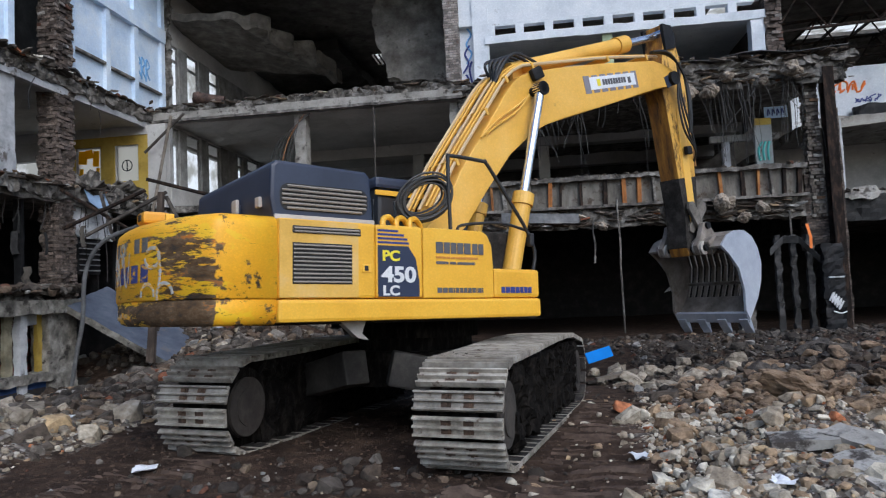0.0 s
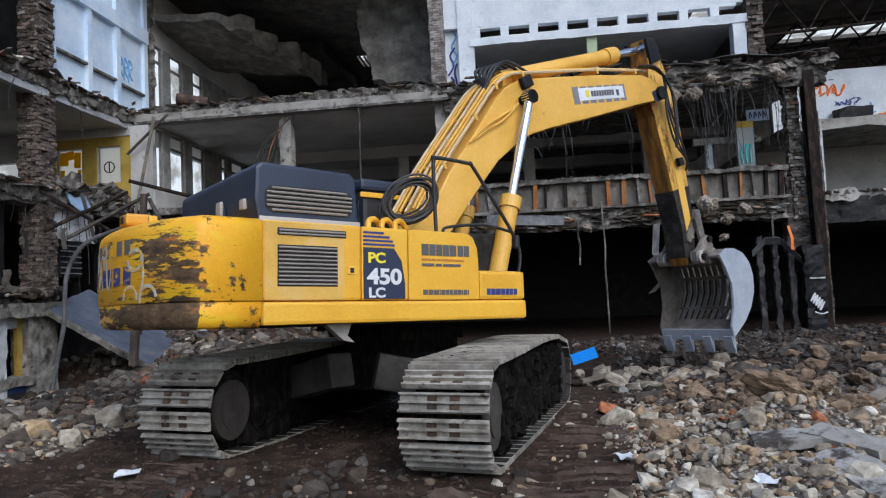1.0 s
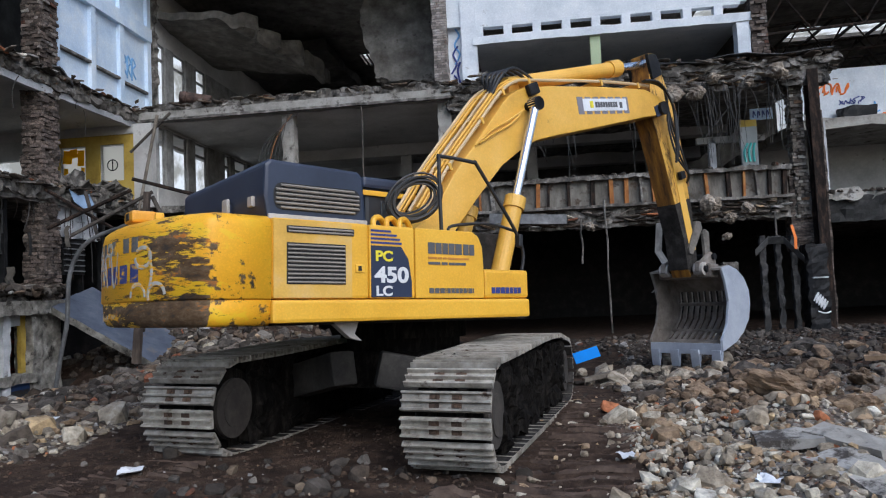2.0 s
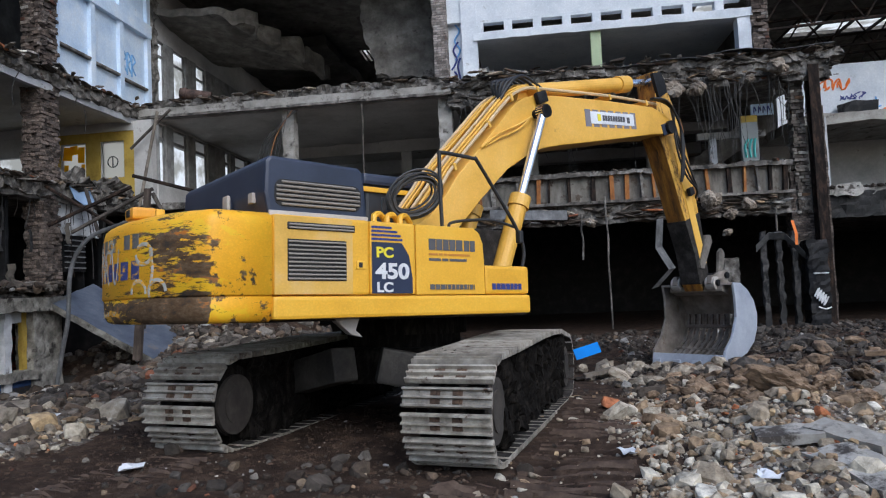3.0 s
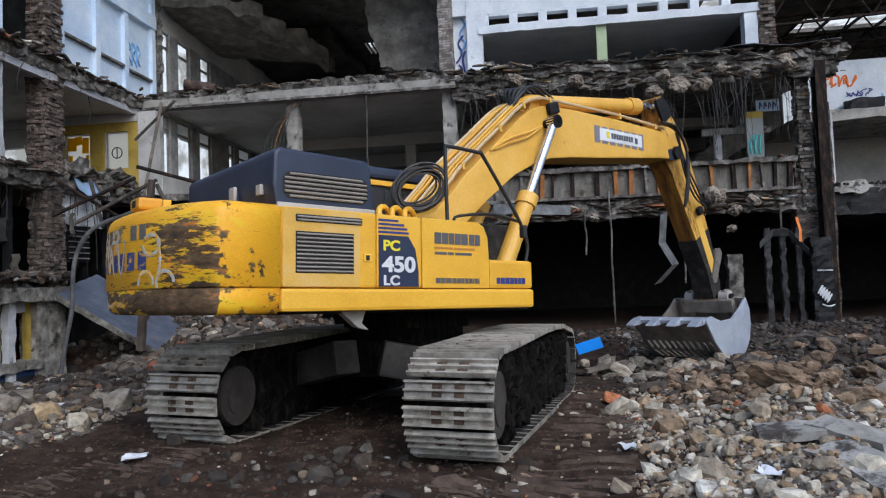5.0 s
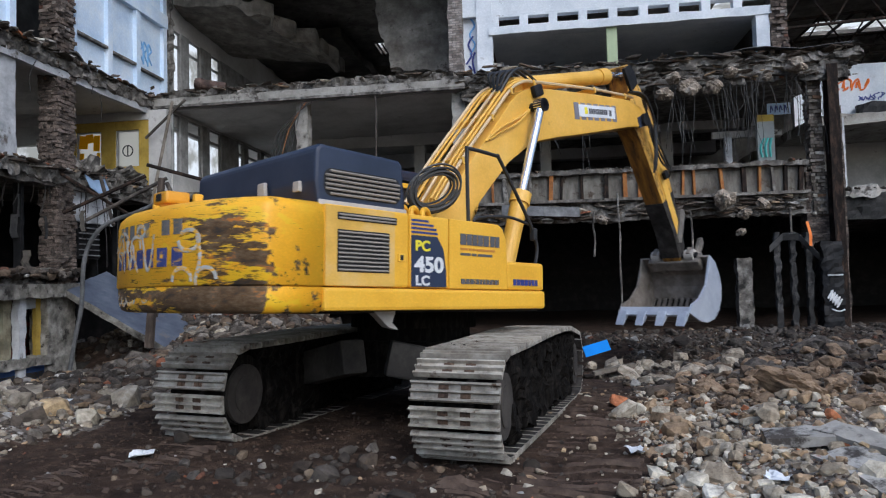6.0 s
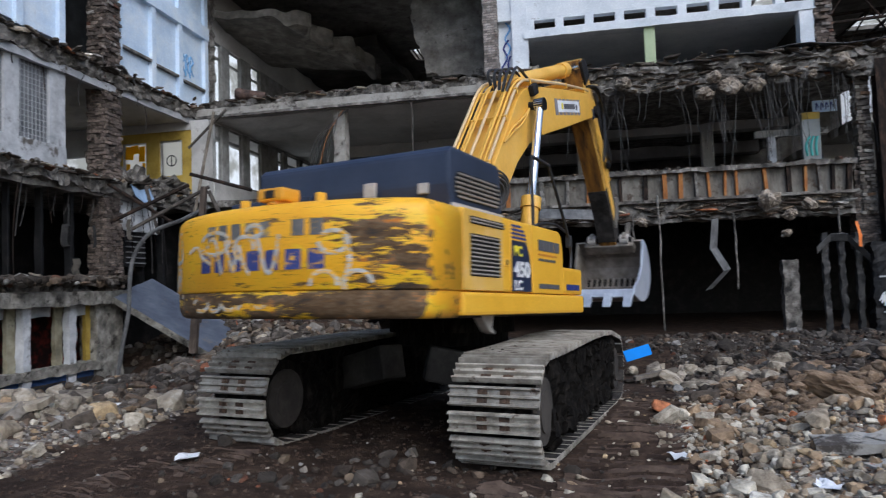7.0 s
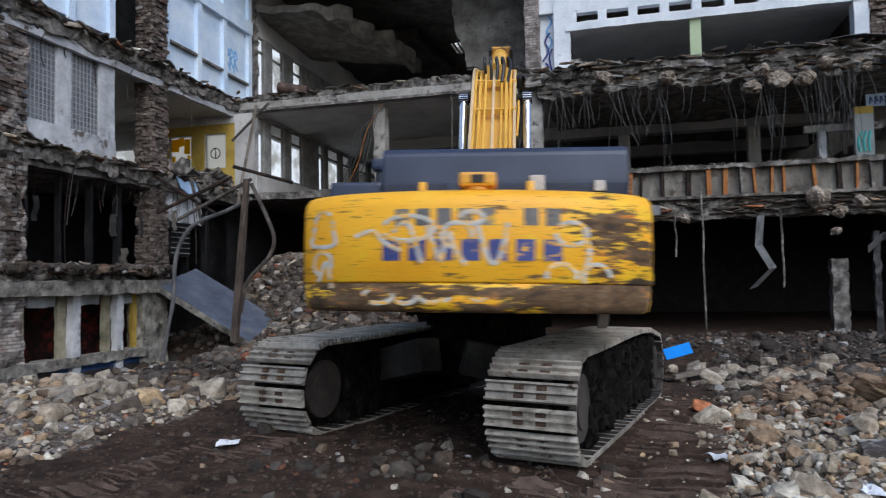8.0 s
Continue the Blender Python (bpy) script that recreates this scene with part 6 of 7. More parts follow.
    for a, b in ((12.5, 12.9), (13.8, 14.3), (9.9, 10.2)):
        setting("window_pier", rough_box(U - 0.25, U + 0.06, a, b, 4.7, 7.3, 0.14, 0.014, 4, a), M_PLASTER2, "white flaking pier between windows", "column")
    setting("window_parapet", rough_box(U - 0.3, U + 0.08, 3, 14.3, 4.65, 5.35, 0.14, 0.018, 3.4, 9), M_PLASTER2, "flaking parapet below the gridded windows")
    # yellow room at the corner
    setting("yellow_room_wall", boxbm(U - 2.5, U - 2.3, 14.5, 22.6, 4.6, 4.7), M_YELWALL, "mustard wall of the corner room")
    yw = bpy.data.objects["yellow_room_wall"]
    # seen across the corner room: two windows in a wall facing the yard
    V = 19.6
    segs = ((-17.9, -16.75, 4.6, 7.25), (-15.3, -14.5, 4.6, 7.25), (-13.62, -13.14, 4.6, 7.25), (-12.33, -12.0, 4.6, 7.25))
    for a, b, z0, z1 in segs:
        bpart("wall_strip", boxbm(a, b, V, V + 0.2, z0, 6.95), M_YELWALL, yw)
    bpart("wall_over", boxbm(-16.75, -15.3, V, V + 0.2, 6.35, 6.95), M_CEIL, yw)
    for a, b in ((-14.5, -13.62), (-13.14, -12.33)):
        bpart("wall_under", boxbm(a, b, V, V + 0.2, 4.6, 5.5), M_YELWALL, yw)
        bpart("wall_over", boxbm(a, b, V, V + 0.2, 6.66, 6.95), M_YELWALL, yw)
        bpart("window_frame", boxbm(a, b, V + 0.05, V + 0.12, 6.62, 6.7), M_PLASTER2, yw)
    setting("corner_debris", crumble(U - 1.2, U + 0.1, 16.3, 19.5, 4.6, 5.15, 0.1, 0.28, 2.6, 44), M_CONC, "dark debris heaped on the broken floor of the corner room", "rubble")
    bpart("grey_lintel", boxbm(-17.9, -12.0, V - 0.03, V + 0.2, 6.952, 7.25), M_CEIL, yw, "grey plastered lintel over the windows")
    # Added translucent scraps stand for the orange-yellow glow in the left pane.
    for a, z, w, h in ((-14.42, 6.15, 0.3, 0.42), (-14.15, 6.3, 0.25, 0.28), (-13.92, 6.05, 0.22, 0.5), (-14.4, 5.7, 0.14, 0.3), (-13.82, 5.75, 0.12, 0.25)):
        bpart("torn_curtain", boxbm(a, a + w, V + 0.03, V + 0.04, z, z + h, 0.0, pose(a, 0, z, 0, 6 * math.sin(a * 9)) @ pose(-a, 0, -z)), M_ORANGEGLOW, yw, "orange translucent scrap for the glow in the pane")
    bm = bmesh.new()
    tube(bm, [(-12.73 + 0.17 * math.cos(q * 0.7), V + 0.03, 6.0 + 0.17 * math.sin(q * 0.7)) for q in range(10)], 0.018, 5)
    tube(bm, [(-12.73, V + 0.03, 6.15), (-12.73, V + 0.03, 5.85)], 0.018, 5, False)
    bpart("sprayed_tag", bm, M_BLACK, yw)
    for a in (-14.5, -13.66, -13.14, -12.37):
        bpart("window_stile", boxbm(a, a + 0.05, V + 0.04, V + 0.12, 5.5, 6.95), M_PLASTER2, yw)
    for a, b in ((-14.45, -13.66), (-13.09, -12.37)):
        bpart("dusty_pane", boxbm(a, b, V + 0.07, V + 0.08, 5.5, 6.62), M_MILK, yw, "dusty translucent pane")
    setting("corner_wall", boxbm(-12.0, -11.4, V, V + 0.25, 4.6, 7.25), M_CEIL, "grey plaster wall in the corner")
    # white panelled storey on top
    wt2 = setting("white_panel_wall", boxbm(U - 0.2, U - 0.02, 16.2, 20.9, 7.7, 12.5), M_PLASTER, "white panelled wall with sprayed tag")
    for a in (16.2, 17.75, 19.15, 20.68):
        bpart("panel_post", boxbm(U - 0.03, U + 0.1, a, a + 0.22, 7.65, 12.5, 0.01), M_PLASTER, wt2)
    bpart("panel_beam", boxbm(U - 0.02, U + 0.14, 16.2, 20.9, 10.3, 10.75, 0.01), M_PLASTER, wt2)
    for a, b, zz in ((16.42, 17.75, 8.6), (17.97, 19.15, 8.55), (19.37, 20.68, 8.5)):
        bpart("panel_sill", boxbm(U - 0.03, U + 0.1, a, b, zz, zz + 0.07), M_CONC, wt2)
    for q in range(3):
        bpart("sprayed_tag", tube(bmesh.new(), [(U - 0.01, 19.42 + 0.25 * q, 8.75), (U - 0.01, 19.44 + 0.25 * q, 9.45), (U - 0.01, 19.62 + 0.25 * q, 9.3), (U - 0.01, 19.46 + 0.25 * q, 9.1), (U - 0.01, 19.64 + 0.25 * q, 8.85)], 0.03, 5), M_SKYINK, wt2)
    wt3 = setting("white_panel_wall_near", boxbm(U - 0.2, U - 0.02, 3, 14.3, 8.0, 12.5), M_PLASTER, "white panelled wall above the gridded windows")
    for a in (11.6, 12.8, 14.1):
        bpart("panel_post", boxbm(U - 0.03, U + 0.08, a, a + 0.2, 7.9, 12.5, 0.01), M_PLASTER, wt3)
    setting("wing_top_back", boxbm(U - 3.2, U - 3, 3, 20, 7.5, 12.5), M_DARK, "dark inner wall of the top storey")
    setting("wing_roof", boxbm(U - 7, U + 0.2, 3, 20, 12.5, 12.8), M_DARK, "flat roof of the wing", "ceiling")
    # window walls that run on inside the back block, one a storey
    for wall_u, start, z0, z1, h0, h1, bays in ((-11.35, 19.86, 4.6, 7.28, LOW_SILL, LOW_HEAD, LOW_BAYS), (-12.15, 21.25, 7.55, 12.5, 8.3, 10.5, UP_BAYS)):
        ww = setting("window_wall", boxbm(wall_u - 0.12, wall_u, start, 33, z0, h0), M_CEIL, "grey wall with tall windows to the daylight")
        bpart("wall_over", boxbm(wall_u - 0.12, wall_u, start, 33, h1, z1), M_CEIL, ww)
        edge = start
        for a, b in bays + ((33.0, 33.0),):
            bpart("window_post", boxbm(wall_u - 0.12, wall_u + 0.03, edge, a, h0 + 0.002, h1 - 0.002, 0.008), M_POSTGREY, ww)
            edge = b
            if a == b:
                continue
            bar = h0 + (h1 - h0) * 0.74
            for p, q in ((h0, h0 + 0.07), (bar, bar + 0.09), (h1 - 0.07, h1)):
                bpart("transom", boxbm(wall_u - 0.1, wall_u - 0.05, a, b, p, q), M_POSTGREY, ww)
            for p in (a, b - 0.06):
                bpart("window_stile", boxbm(wall_u - 0.1, wall_u - 0.05, p, p + 0.045, h0, h1), M_POSTGREY, ww)
    setting("backdrop", boxbm(-17.2, -17.0, 19.85, 42, -1, 14), M_HAZE, "plain white overcast sky beyond the windows", "sky")
    # broken concrete ceiling hanging over the top storey
    for k, (a, b) in enumerate(((-13, -7.7), (-5.7, -2.4))):
        setting("hanging_roof_slab", rough_box(a, b, 26.6, 33.0, 11.7, 12.1, 0.4, 0.15, 0.9, 6 + k), M_DARK, "broken roof slab hanging over the top storey", "ceiling")
    bm = rough_box(0, 1, 0, 1, 0, 1, 0.025, 0.0)
    near_l, near_r, far_r, far_l = Vector((-11.9, 21, 11.14)), Vector((-9.15, 21, 10.93)), Vector((-7.2, 26, 10.39)), Vector((-13.0, 26, 11.1))
    for v in bm.verts:
        s, t, h = v.co
        q = (near_l * (1 - s) + near_r * s) * (1 - t) + (far_l * (1 - s) + far_r * s) * t
        rim = smooth_step(0.75, 1.0, s)
        n = Vector((noise.noise(q * 1.7), noise.noise(q * 1.7 + Vector((9, 0, 0))), noise.noise(q * 1.7 + Vector((0, 9, 0)))))
        v.co = q + Vector((0, 0, 0.25 * h - 0.25 * rim * (1 - h))) + n * (0.07 + 0.4 * rim)
    setting("hanging_concrete_sheet", bm, M_SHEET, "broken ceiling sheet tilted under the roof", "ceiling")
    bm = crumble(0.0, 1.0, 0.0, 0.28, 0.0, 1.0, 0.025, 0.02, 6.0, 9)
    for v in bm.verts:
        s, t = v.co.x, v.co.z
        left = -4.75 - 0.55 * smooth_step(0.0, 0.6, t) + 0.25 * smooth_step(0.7, 1.0, t) + 0.12 * noise.noise(Vector((0, 0, t * 9)))
        v.co.x, v.co.z = left + s * (-2.2 - left), 8.55 + 3.9 * t + 0.3 * (1 - t) * (1 - s) + 0.12 * noise.noise(Vector((s * 7, 3, 0)))
        v.co.y += 22.1 + 0.8 * t
    setting("hanging_concrete_sheet", bm, M_UNDERSIDE, "torn upright slab of grey concrete hanging under the roof", "ceiling")


M_UNDERSIDE = surface("grey_brown_ceiling_underside", (0.075, 0.066, 0.053), (0.16, 0.145, 0.122), (0.28, 0.26, 0.225), 1.6, 20, 0.92, bump=0.7, stain=(0.06, 0.05, 0.04), stain_at=0.57, stain_scale=2.4)
M_PLINTH = surface("grimy_plinth_concrete", (0.09, 0.083, 0.07), (0.22, 0.205, 0.175), (0.42, 0.4, 0.35), 3.4, 25, 0.92, bump=0.9, stain=(0.035, 0.03, 0.024), stain_at=0.55, stain_scale=3.2)
M_HAZE = bpy.data.materials.new("overcast_distance")
M_HAZE.use_nodes = True
hb = M_HAZE.node_tree.nodes["Principled BSDF"]
hb.inputs["Base Color"].default_value = (0, 0, 0, 1)
hb.inputs["Specular IOR Level"].default_value = 0
hazy = ramp_node(M_HAZE.node_tree, [(0.38, (0.42, 0.4, 0.35)), (0.46, (0.72, 0.7, 0.66)), (0.54, (0.98, 0.98, 0.97))])
M_HAZE.node_tree.links.new(noise_node(M_HAZE.node_tree, M_HAZE.node_tree.nodes.new("ShaderNodeTexCoord").outputs["Object"], 0.8, 5, 0.55), hazy.inputs[0])
M_HAZE.node_tree.links.new(hazy.outputs[0], hb.inputs["Emission Color"])
hb.inputs["Emission Strength"].default_value = 0.9
M_POSTGREY = surface("dusty_window_paint", (0.17, 0.165, 0.155), (0.28, 0.275, 0.26), (0.4, 0.395, 0.38), 2.5, 30, 0.9, bump=0.3)
M_ORANGEGLOW = bpy.data.materials.new("orange_glow_sheet")
M_ORANGEGLOW.use_nodes = True
glow_bsdf = M_ORANGEGLOW.node_tree.nodes.new("ShaderNodeBsdfTranslucent")
glow_bsdf.inputs["Color"].default_value = (1.0, 0.68, 0.04, 1)
M_ORANGEGLOW.node_tree.links.new(glow_bsdf.outputs[0], M_ORANGEGLOW.node_tree.nodes["Material Output"].inputs["Surface"])
M_SHEET = surface("grey_torn_slab", (0.05, 0.043, 0.034), (0.1, 0.088, 0.07), (0.18, 0.162, 0.135), 1.8, 25, 0.92, bump=0.8, stain=(0.035, 0.03, 0.025), stain_at=0.56, stain_scale=2.5)
M_MILK = bpy.data.materials.new("dusty_glass")
M_MILK.use_nodes = True
mb = M_MILK.node_tree.nodes["Principled BSDF"]
mb.inputs["Base Color"].default_value = (0.62, 0.58, 0.5, 1)
mb.inputs["Roughness"].default_value = 0.5
mb.inputs["Transmission Weight"].default_value = 1.0
M_FASCIA = surface("stained_fascia", (0.075, 0.066, 0.054), (0.165, 0.15, 0.125), (0.27, 0.25, 0.215), 2.2, 20, 0.9, 0, 0.5, stain=(0.06, 0.04, 0.025), stain_at=0.57, stain_scale=2.8, stretch=(1.5, 1, 0.5))
M_BRICKLT = surface("pale_flaking_masonry", (0.16, 0.14, 0.125), (0.31, 0.285, 0.26), (0.5, 0.48, 0.455), 3.5, 30, 0.95, 0, 0.9, bricks=True, stain=(0.14, 0.085, 0.06), stain_at=0.58, stain_scale=3.0)
M_BLACKCONC = surface("near_black_concrete", (0.012, 0.012, 0.011), (0.024, 0.023, 0.022), (0.08, 0.076, 0.072), 1.8, 25, 0.9, 0, 0.4)
M_GREENPOST = paint("pale_green_paint", (0.42, 0.5, 0.3), 0.7)
M_PANEL = paint("grey_door_paint", (0.3, 0.32, 0.31), 0.7)
M_BLUECELLAR = surface("blue_lit_cellar_wall", (0.015, 0.04, 0.12), (0.025, 0.065, 0.19), (0.05, 0.1, 0.25), 2, 30, 0.8, 0, 0.2, stain=(0.05, 0.045, 0.04), stain_at=0.5)
M_GLASSBLOCK = surface("grey_glazing", (0.1, 0.105, 0.115), (0.17, 0.175, 0.19), (0.25, 0.26, 0.275), 2, 20, 0.3, 0, 0.05)
M_OCHRE = surface("dirty_ochre_plaster", (0.16, 0.14, 0.09), (0.3, 0.27, 0.18), (0.42, 0.39, 0.29), 2.5, 30, 0.9, 0, 0.4, stain=(0.06, 0.05, 0.04), stain_at=0.57, stain_scale=3)
M_BARS = paint("grey_glazing_bars", (0.36, 0.37, 0.38), 0.6)
M_PIERBRICK = surface("sooty_brick", (0.065, 0.048, 0.038), (0.14, 0.106, 0.086), (0.26, 0.22, 0.19), 6.0, 40, 0.95, bump=0.6, vary=0.5)
M_PIERCHIPS = chips_material("sooty_brickwork", ((0.07, 0.052, 0.042), (0.14, 0.108, 0.088), (0.1, 0.082, 0.07), (0.2, 0.165, 0.14), (0.27, 0.235, 0.21), (0.13, 0.06, 0.038), (0.28, 0.26, 0.235), (0.4, 0.385, 0.36)))
M_PIERCHIPSLT = chips_material("pale_brickwork", ((0.1, 0.085, 0.07), (0.17, 0.15, 0.125), (0.12, 0.1, 0.085), (0.24, 0.215, 0.185), (0.3, 0.275, 0.24), (0.2, 0.12, 0.07), (0.36, 0.34, 0.3), (0.42, 0.4, 0.37)))
build_back_block()
build_left_wing()
M_DRAIN = surface("rust_brown_iron", (0.03, 0.018, 0.013), (0.075, 0.045, 0.034), (0.14, 0.09, 0.07), 5, 40, 0.8, 0.1, 0.5)
M_BARGREY = surface("dusty_grey_bar_steel", (0.035, 0.033, 0.03), (0.07, 0.066, 0.062), (0.13, 0.125, 0.12), 4, 40, 0.8, 0.2, 0.1)
M_WIRE = surface("dark_bar_steel", (0.02, 0.019, 0.018), (0.04, 0.037, 0.034), (0.08, 0.073, 0.067), 4, 40, 0.8, 0.2, 0.1)
M_TORN = surface("dark_torn_concrete", (0.03, 0.024, 0.02), (0.065, 0.054, 0.044), (0.14, 0.12, 0.10), 3, 30, 0.9, 0, 0.5)
M_TINDARK = surface("dull_bent_tin", (0.07, 0.07, 0.07), (0.13, 0.13, 0.13), (0.22, 0.22, 0.22), 3, 40, 0.6, 0.3, 0.3)
M_LUMP = surface("brown_broken_concrete", (0.13, 0.1, 0.075), (0.27, 0.222, 0.17), (0.46, 0.4, 0.325), 2.2, 20, 0.92, bump=0.8, stain=(0.08, 0.06, 0.045), stain_at=0.54)
M_POST = surface("brown_rusted_post", (0.03, 0.021, 0.015), (0.07, 0.051, 0.038), (0.14, 0.108, 0.084), 3, 30, 0.85, 0, 0.4, stretch=(2, 2, 0.5))
M_SKYSHEET = paint("pale_blue_sheet", (0.3, 0.42, 0.6), 0.6)

# ---- rubble ----


def rough_lump(rng):
    bm = bmesh.new()
    bmesh.ops.create_icosphere(bm, subdivisions=4, radius=0.5)
    seed = rng.uniform(0, 50)
    for v in bm.verts:
        v.co *= 1 + 0.5 * noise.noise(v.co * 2.6 + Vector((seed, 0, 0))) + 0.22 * noise.noise(v.co * 7 + Vector((0, seed, 0))) + 0.1 * noise.noise(v.co * 19 + Vector((seed, seed, 0)))
        v.co.z *= 0.75
    return bm


def build_rubble():
    rng = random.Random(21)
    kinds = [rock_mesh("stone", M_CHUNK, rng, rng.uniform(0.6, 0.95), rng.random() < 0.35) for _ in range(10)]
    browns = [rock_mesh("stone", M_CLAYCHUNK, rng, rng.uniform(0.6, 0.95)) for _ in range(6)]
    dirt_shade_stones = [rock_mesh("stone", M_DIRTSHADECHUNK, rng, rng.uniform(0.6, 0.95)) for _ in range(5)]
    boulders = [mesh_of("stone", rough_lump(rng), M_CLAYCHUNK) for _ in range(4)]
    heaps = {}
    for key, lab in (("right", "heap of broken concrete, stones and brick in front of the excavator"), ("left", "heap of broken concrete slabs beside the wing"), ("far", "heap of grey rubble in the corner")):
        e = new("rubble_heap")
        tagged(e, lab, "rubble heap")
        heaps[key] = e

    def drop(parent, x, y, s, pool, sink=0.25):
        o = new("stone", rng.choice(pool))
        o.parent = parent
        z = ground_z(x, y)
        o.matrix_basis = pose(x, y, z + s * (0.3 - sink), rng.uniform(-25, 25), rng.uniform(-25, 25), rng.uniform(0, 360)) @ Matrix.Diagonal((s * rng.uniform(0.8, 1.5), s * rng.uniform(0.7, 1.1), s * rng.uniform(0.6, 1), 1))
    for _ in range(190):
        y = rng.uniform(5.0, 17.5)
        x = 2.2 + 0.30 * (y - 6) + abs(rng.gauss(0, 1)) * (1.2 + 0.22 * y)
        s = min(0.42, max(0.08, rng.lognormvariate(-2.0, 0.5))) * (0.7 if y < 8 else 1)
        drop(heaps["right"], x, y, s, dirt_shade_stones if y + 0.5 * max(0.0, x - 4.8) > 11.2 else browns if rng.random() < (0.6 if y > 8.5 else 0.25) else kinds)
    for _ in range(60):
        drop(heaps["right"], rng.gauss(6.9, 1.4), rng.gauss(11.6, 1.1), rng.uniform(0.12, 0.38), browns if rng.random() < 0.4 else dirt_shade_stones, 0.15)
    for x, y, s in ((3.4, 6.75, 0.55), (3.45, 7.5, 0.3), (4.26, 8.2, 0.42), (4.05, 7.3, 0.42), (4.35, 6.95, 0.5), (3.75, 6.25, 0.36), (3.8, 8.6, 0.38), (3.7, 9.8, 0.42), (4.2, 10.2, 0.45), (3.4, 9.9, 0.35), (4.4, 9.0, 0.36), (4.9, 8.6, 0.45),
                    (4.8, 7.8, 0.4), (3.1, 7.7, 0.28), (5.2, 9.6, 0.5), (5.6, 8.9, 0.45), (2.9, 8.5, 0.26), (5.0, 10.6, 0.45)):
        drop(heaps["right"], x, y, 0.74 * s, boulders, 0.12)
    for _ in range(130):
        drop(heaps["right"], rng.gauss(4.4, 0.75), rng.gauss(8.7, 1.1), rng.uniform(0.1, 0.32), browns, 0.1)
    for _ in range(16):
        drop(heaps["right"], rng.uniform(3.4, 4.9), rng.gauss(11.5, 0.25), rng.uniform(0.22, 0.42), browns if rng.random() < 0.4 else kinds, 0.05)
    for _ in range(26):
        drop(heaps["right"], rng.gauss(3.7, 0.7), rng.gauss(13.0, 0.5), rng.uniform(0.18, 0.4), kinds, 0.1)
    for _ in range(110):
        y = rng.uniform(6.2, 11.5)
        x = -4.3 + 0.10 * (y - 8) - abs(rng.gauss(0, 1)) * 2.2
        drop(heaps["left"], x, y, min(0.5, max(0.1, rng.lognormvariate(-1.7, 0.5))), dirt_shade_stones if y > 9.3 and rng.random() < 0.75 else kinds, 0.15)
    for _ in range(45):
        drop(heaps["far"], rng.gauss(-7.2, 1.0), rng.gauss(19.8, 0.6), rng.uniform(0.15, 0.45), kinds if rng.random() < 0.35 else dirt_shade_stones, 0.15)
    for _ in range(90):
        drop(heaps["far"], rng.gauss(-5.8, 1.9), rng.gauss(17.0, 1.6), rng.uniform(0.15, 0.5), kinds if rng.random() < 0.35 else dirt_shade_stones, 0.15)
    # countless small chips, one joined sheet of pieces
    shapes = [[(tuple(v.co), None) for v in me.vertices] for me in kinds[:6]]
    polys = [[tuple(p.vertices) for p in me.polygons] for me in kinds[:6]]
    vs, fs, far_vs, far_fs, dirt_shade_vs, dirt_shade_fs = [], [], [], [], [], []

    def chip(x, y, s, lift=0.0, soiled=False):
        k = rng.randrange(6)
        m = Matrix.Translation((x, y, ground_z(x, y) + 0.12 * s + lift)) @ Euler((rng.uniform(-0.6, 0.6), rng.uniform(-0.6, 0.6), rng.uniform(0, 6.3))).to_matrix().to_4x4()
        # Distance picks darker chips, painting in the shade near the ruin.
        browned = rng.random() < max(0.9 * smooth_step(7.6, 9.6, y + 0.4 * max(0.0, x - 4.0)) if x > 3 else 0.0, 0.85 if soiled else 0.35 if x < -3.4 else 0.0, smooth_step(8.5, 12.0, y) * 0.95, smooth_step(7.0, 9.5, y) * 0.9 if x < -4 else 0.0)
        dirt_shade = (soiled and rng.random() < 0.75) or rng.random() < smooth_step(9.6, 11.4, y + 0.7 * max(0.0, x - 4.4)) * 0.9
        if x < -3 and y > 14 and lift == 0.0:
            dirt_shade, browned = rng.random() < 0.3, rng.random() < 0.93
        tv, tf = (dirt_shade_vs, dirt_shade_fs) if dirt_shade else (far_vs, far_fs) if browned else (vs, fs)
        base = len(tv)
        a, b, c = s * rng.uniform(0.8, 1.5), s, s * rng.uniform(0.6, 1.1)
        for co, _ in shapes[k]:
            tv.append(m @ Vector((co[0] * a, co[1] * b, co[2] * c)))
        tf.extend([tuple(base + i for i in p) for p in polys[k]])
    def slab_chip(p, a, b, c, turn):
        k = rng.randrange(6)
        m = Matrix.Translation(p) @ pose(0, 0, 0, rng.gauss(0, 12), rng.gauss(0, 10), turn)
        tv, tf = (vs, fs) if rng.random() < 0.07 else (far_vs, far_fs) if rng.random() < 0.5 else (dirt_shade_vs, dirt_shade_fs)
        base = len(tv)
        for co, _ in shapes[k]:
            tv.append(m @ Vector((co[0] * a, co[1] * b, co[2] * c)))
        tf.extend([tuple(base + i for i in q) for q in polys[k]])
    for _ in range(23000):
        y = rng.uniform(3.6, 18.5)
        x = 1.7 + 0.26 * (y - 6) + rng.random() ** 1.25 * (3.0 + 0.6 * y)
        if rng.random() < 0.12:
            x -= rng.random() ** 2 * 1.8
        x += 0.5 * noise.noise(Vector((0.0, y * 1.1, 3.0)))
        chip(x, y, min(0.4, max(0.03, rng.lognormvariate(-3.12, 0.6))))
    for _ in range(6500):
        y = rng.uniform(5.0, 14.0)
        x = -3.9 + 0.10 * (y - 8) - rng.random() ** 1.1 * (2.5 + 0.75 * y)
        chip(x, y, min(0.4, max(0.03, rng.lognormvariate(-2.8, 0.6))))
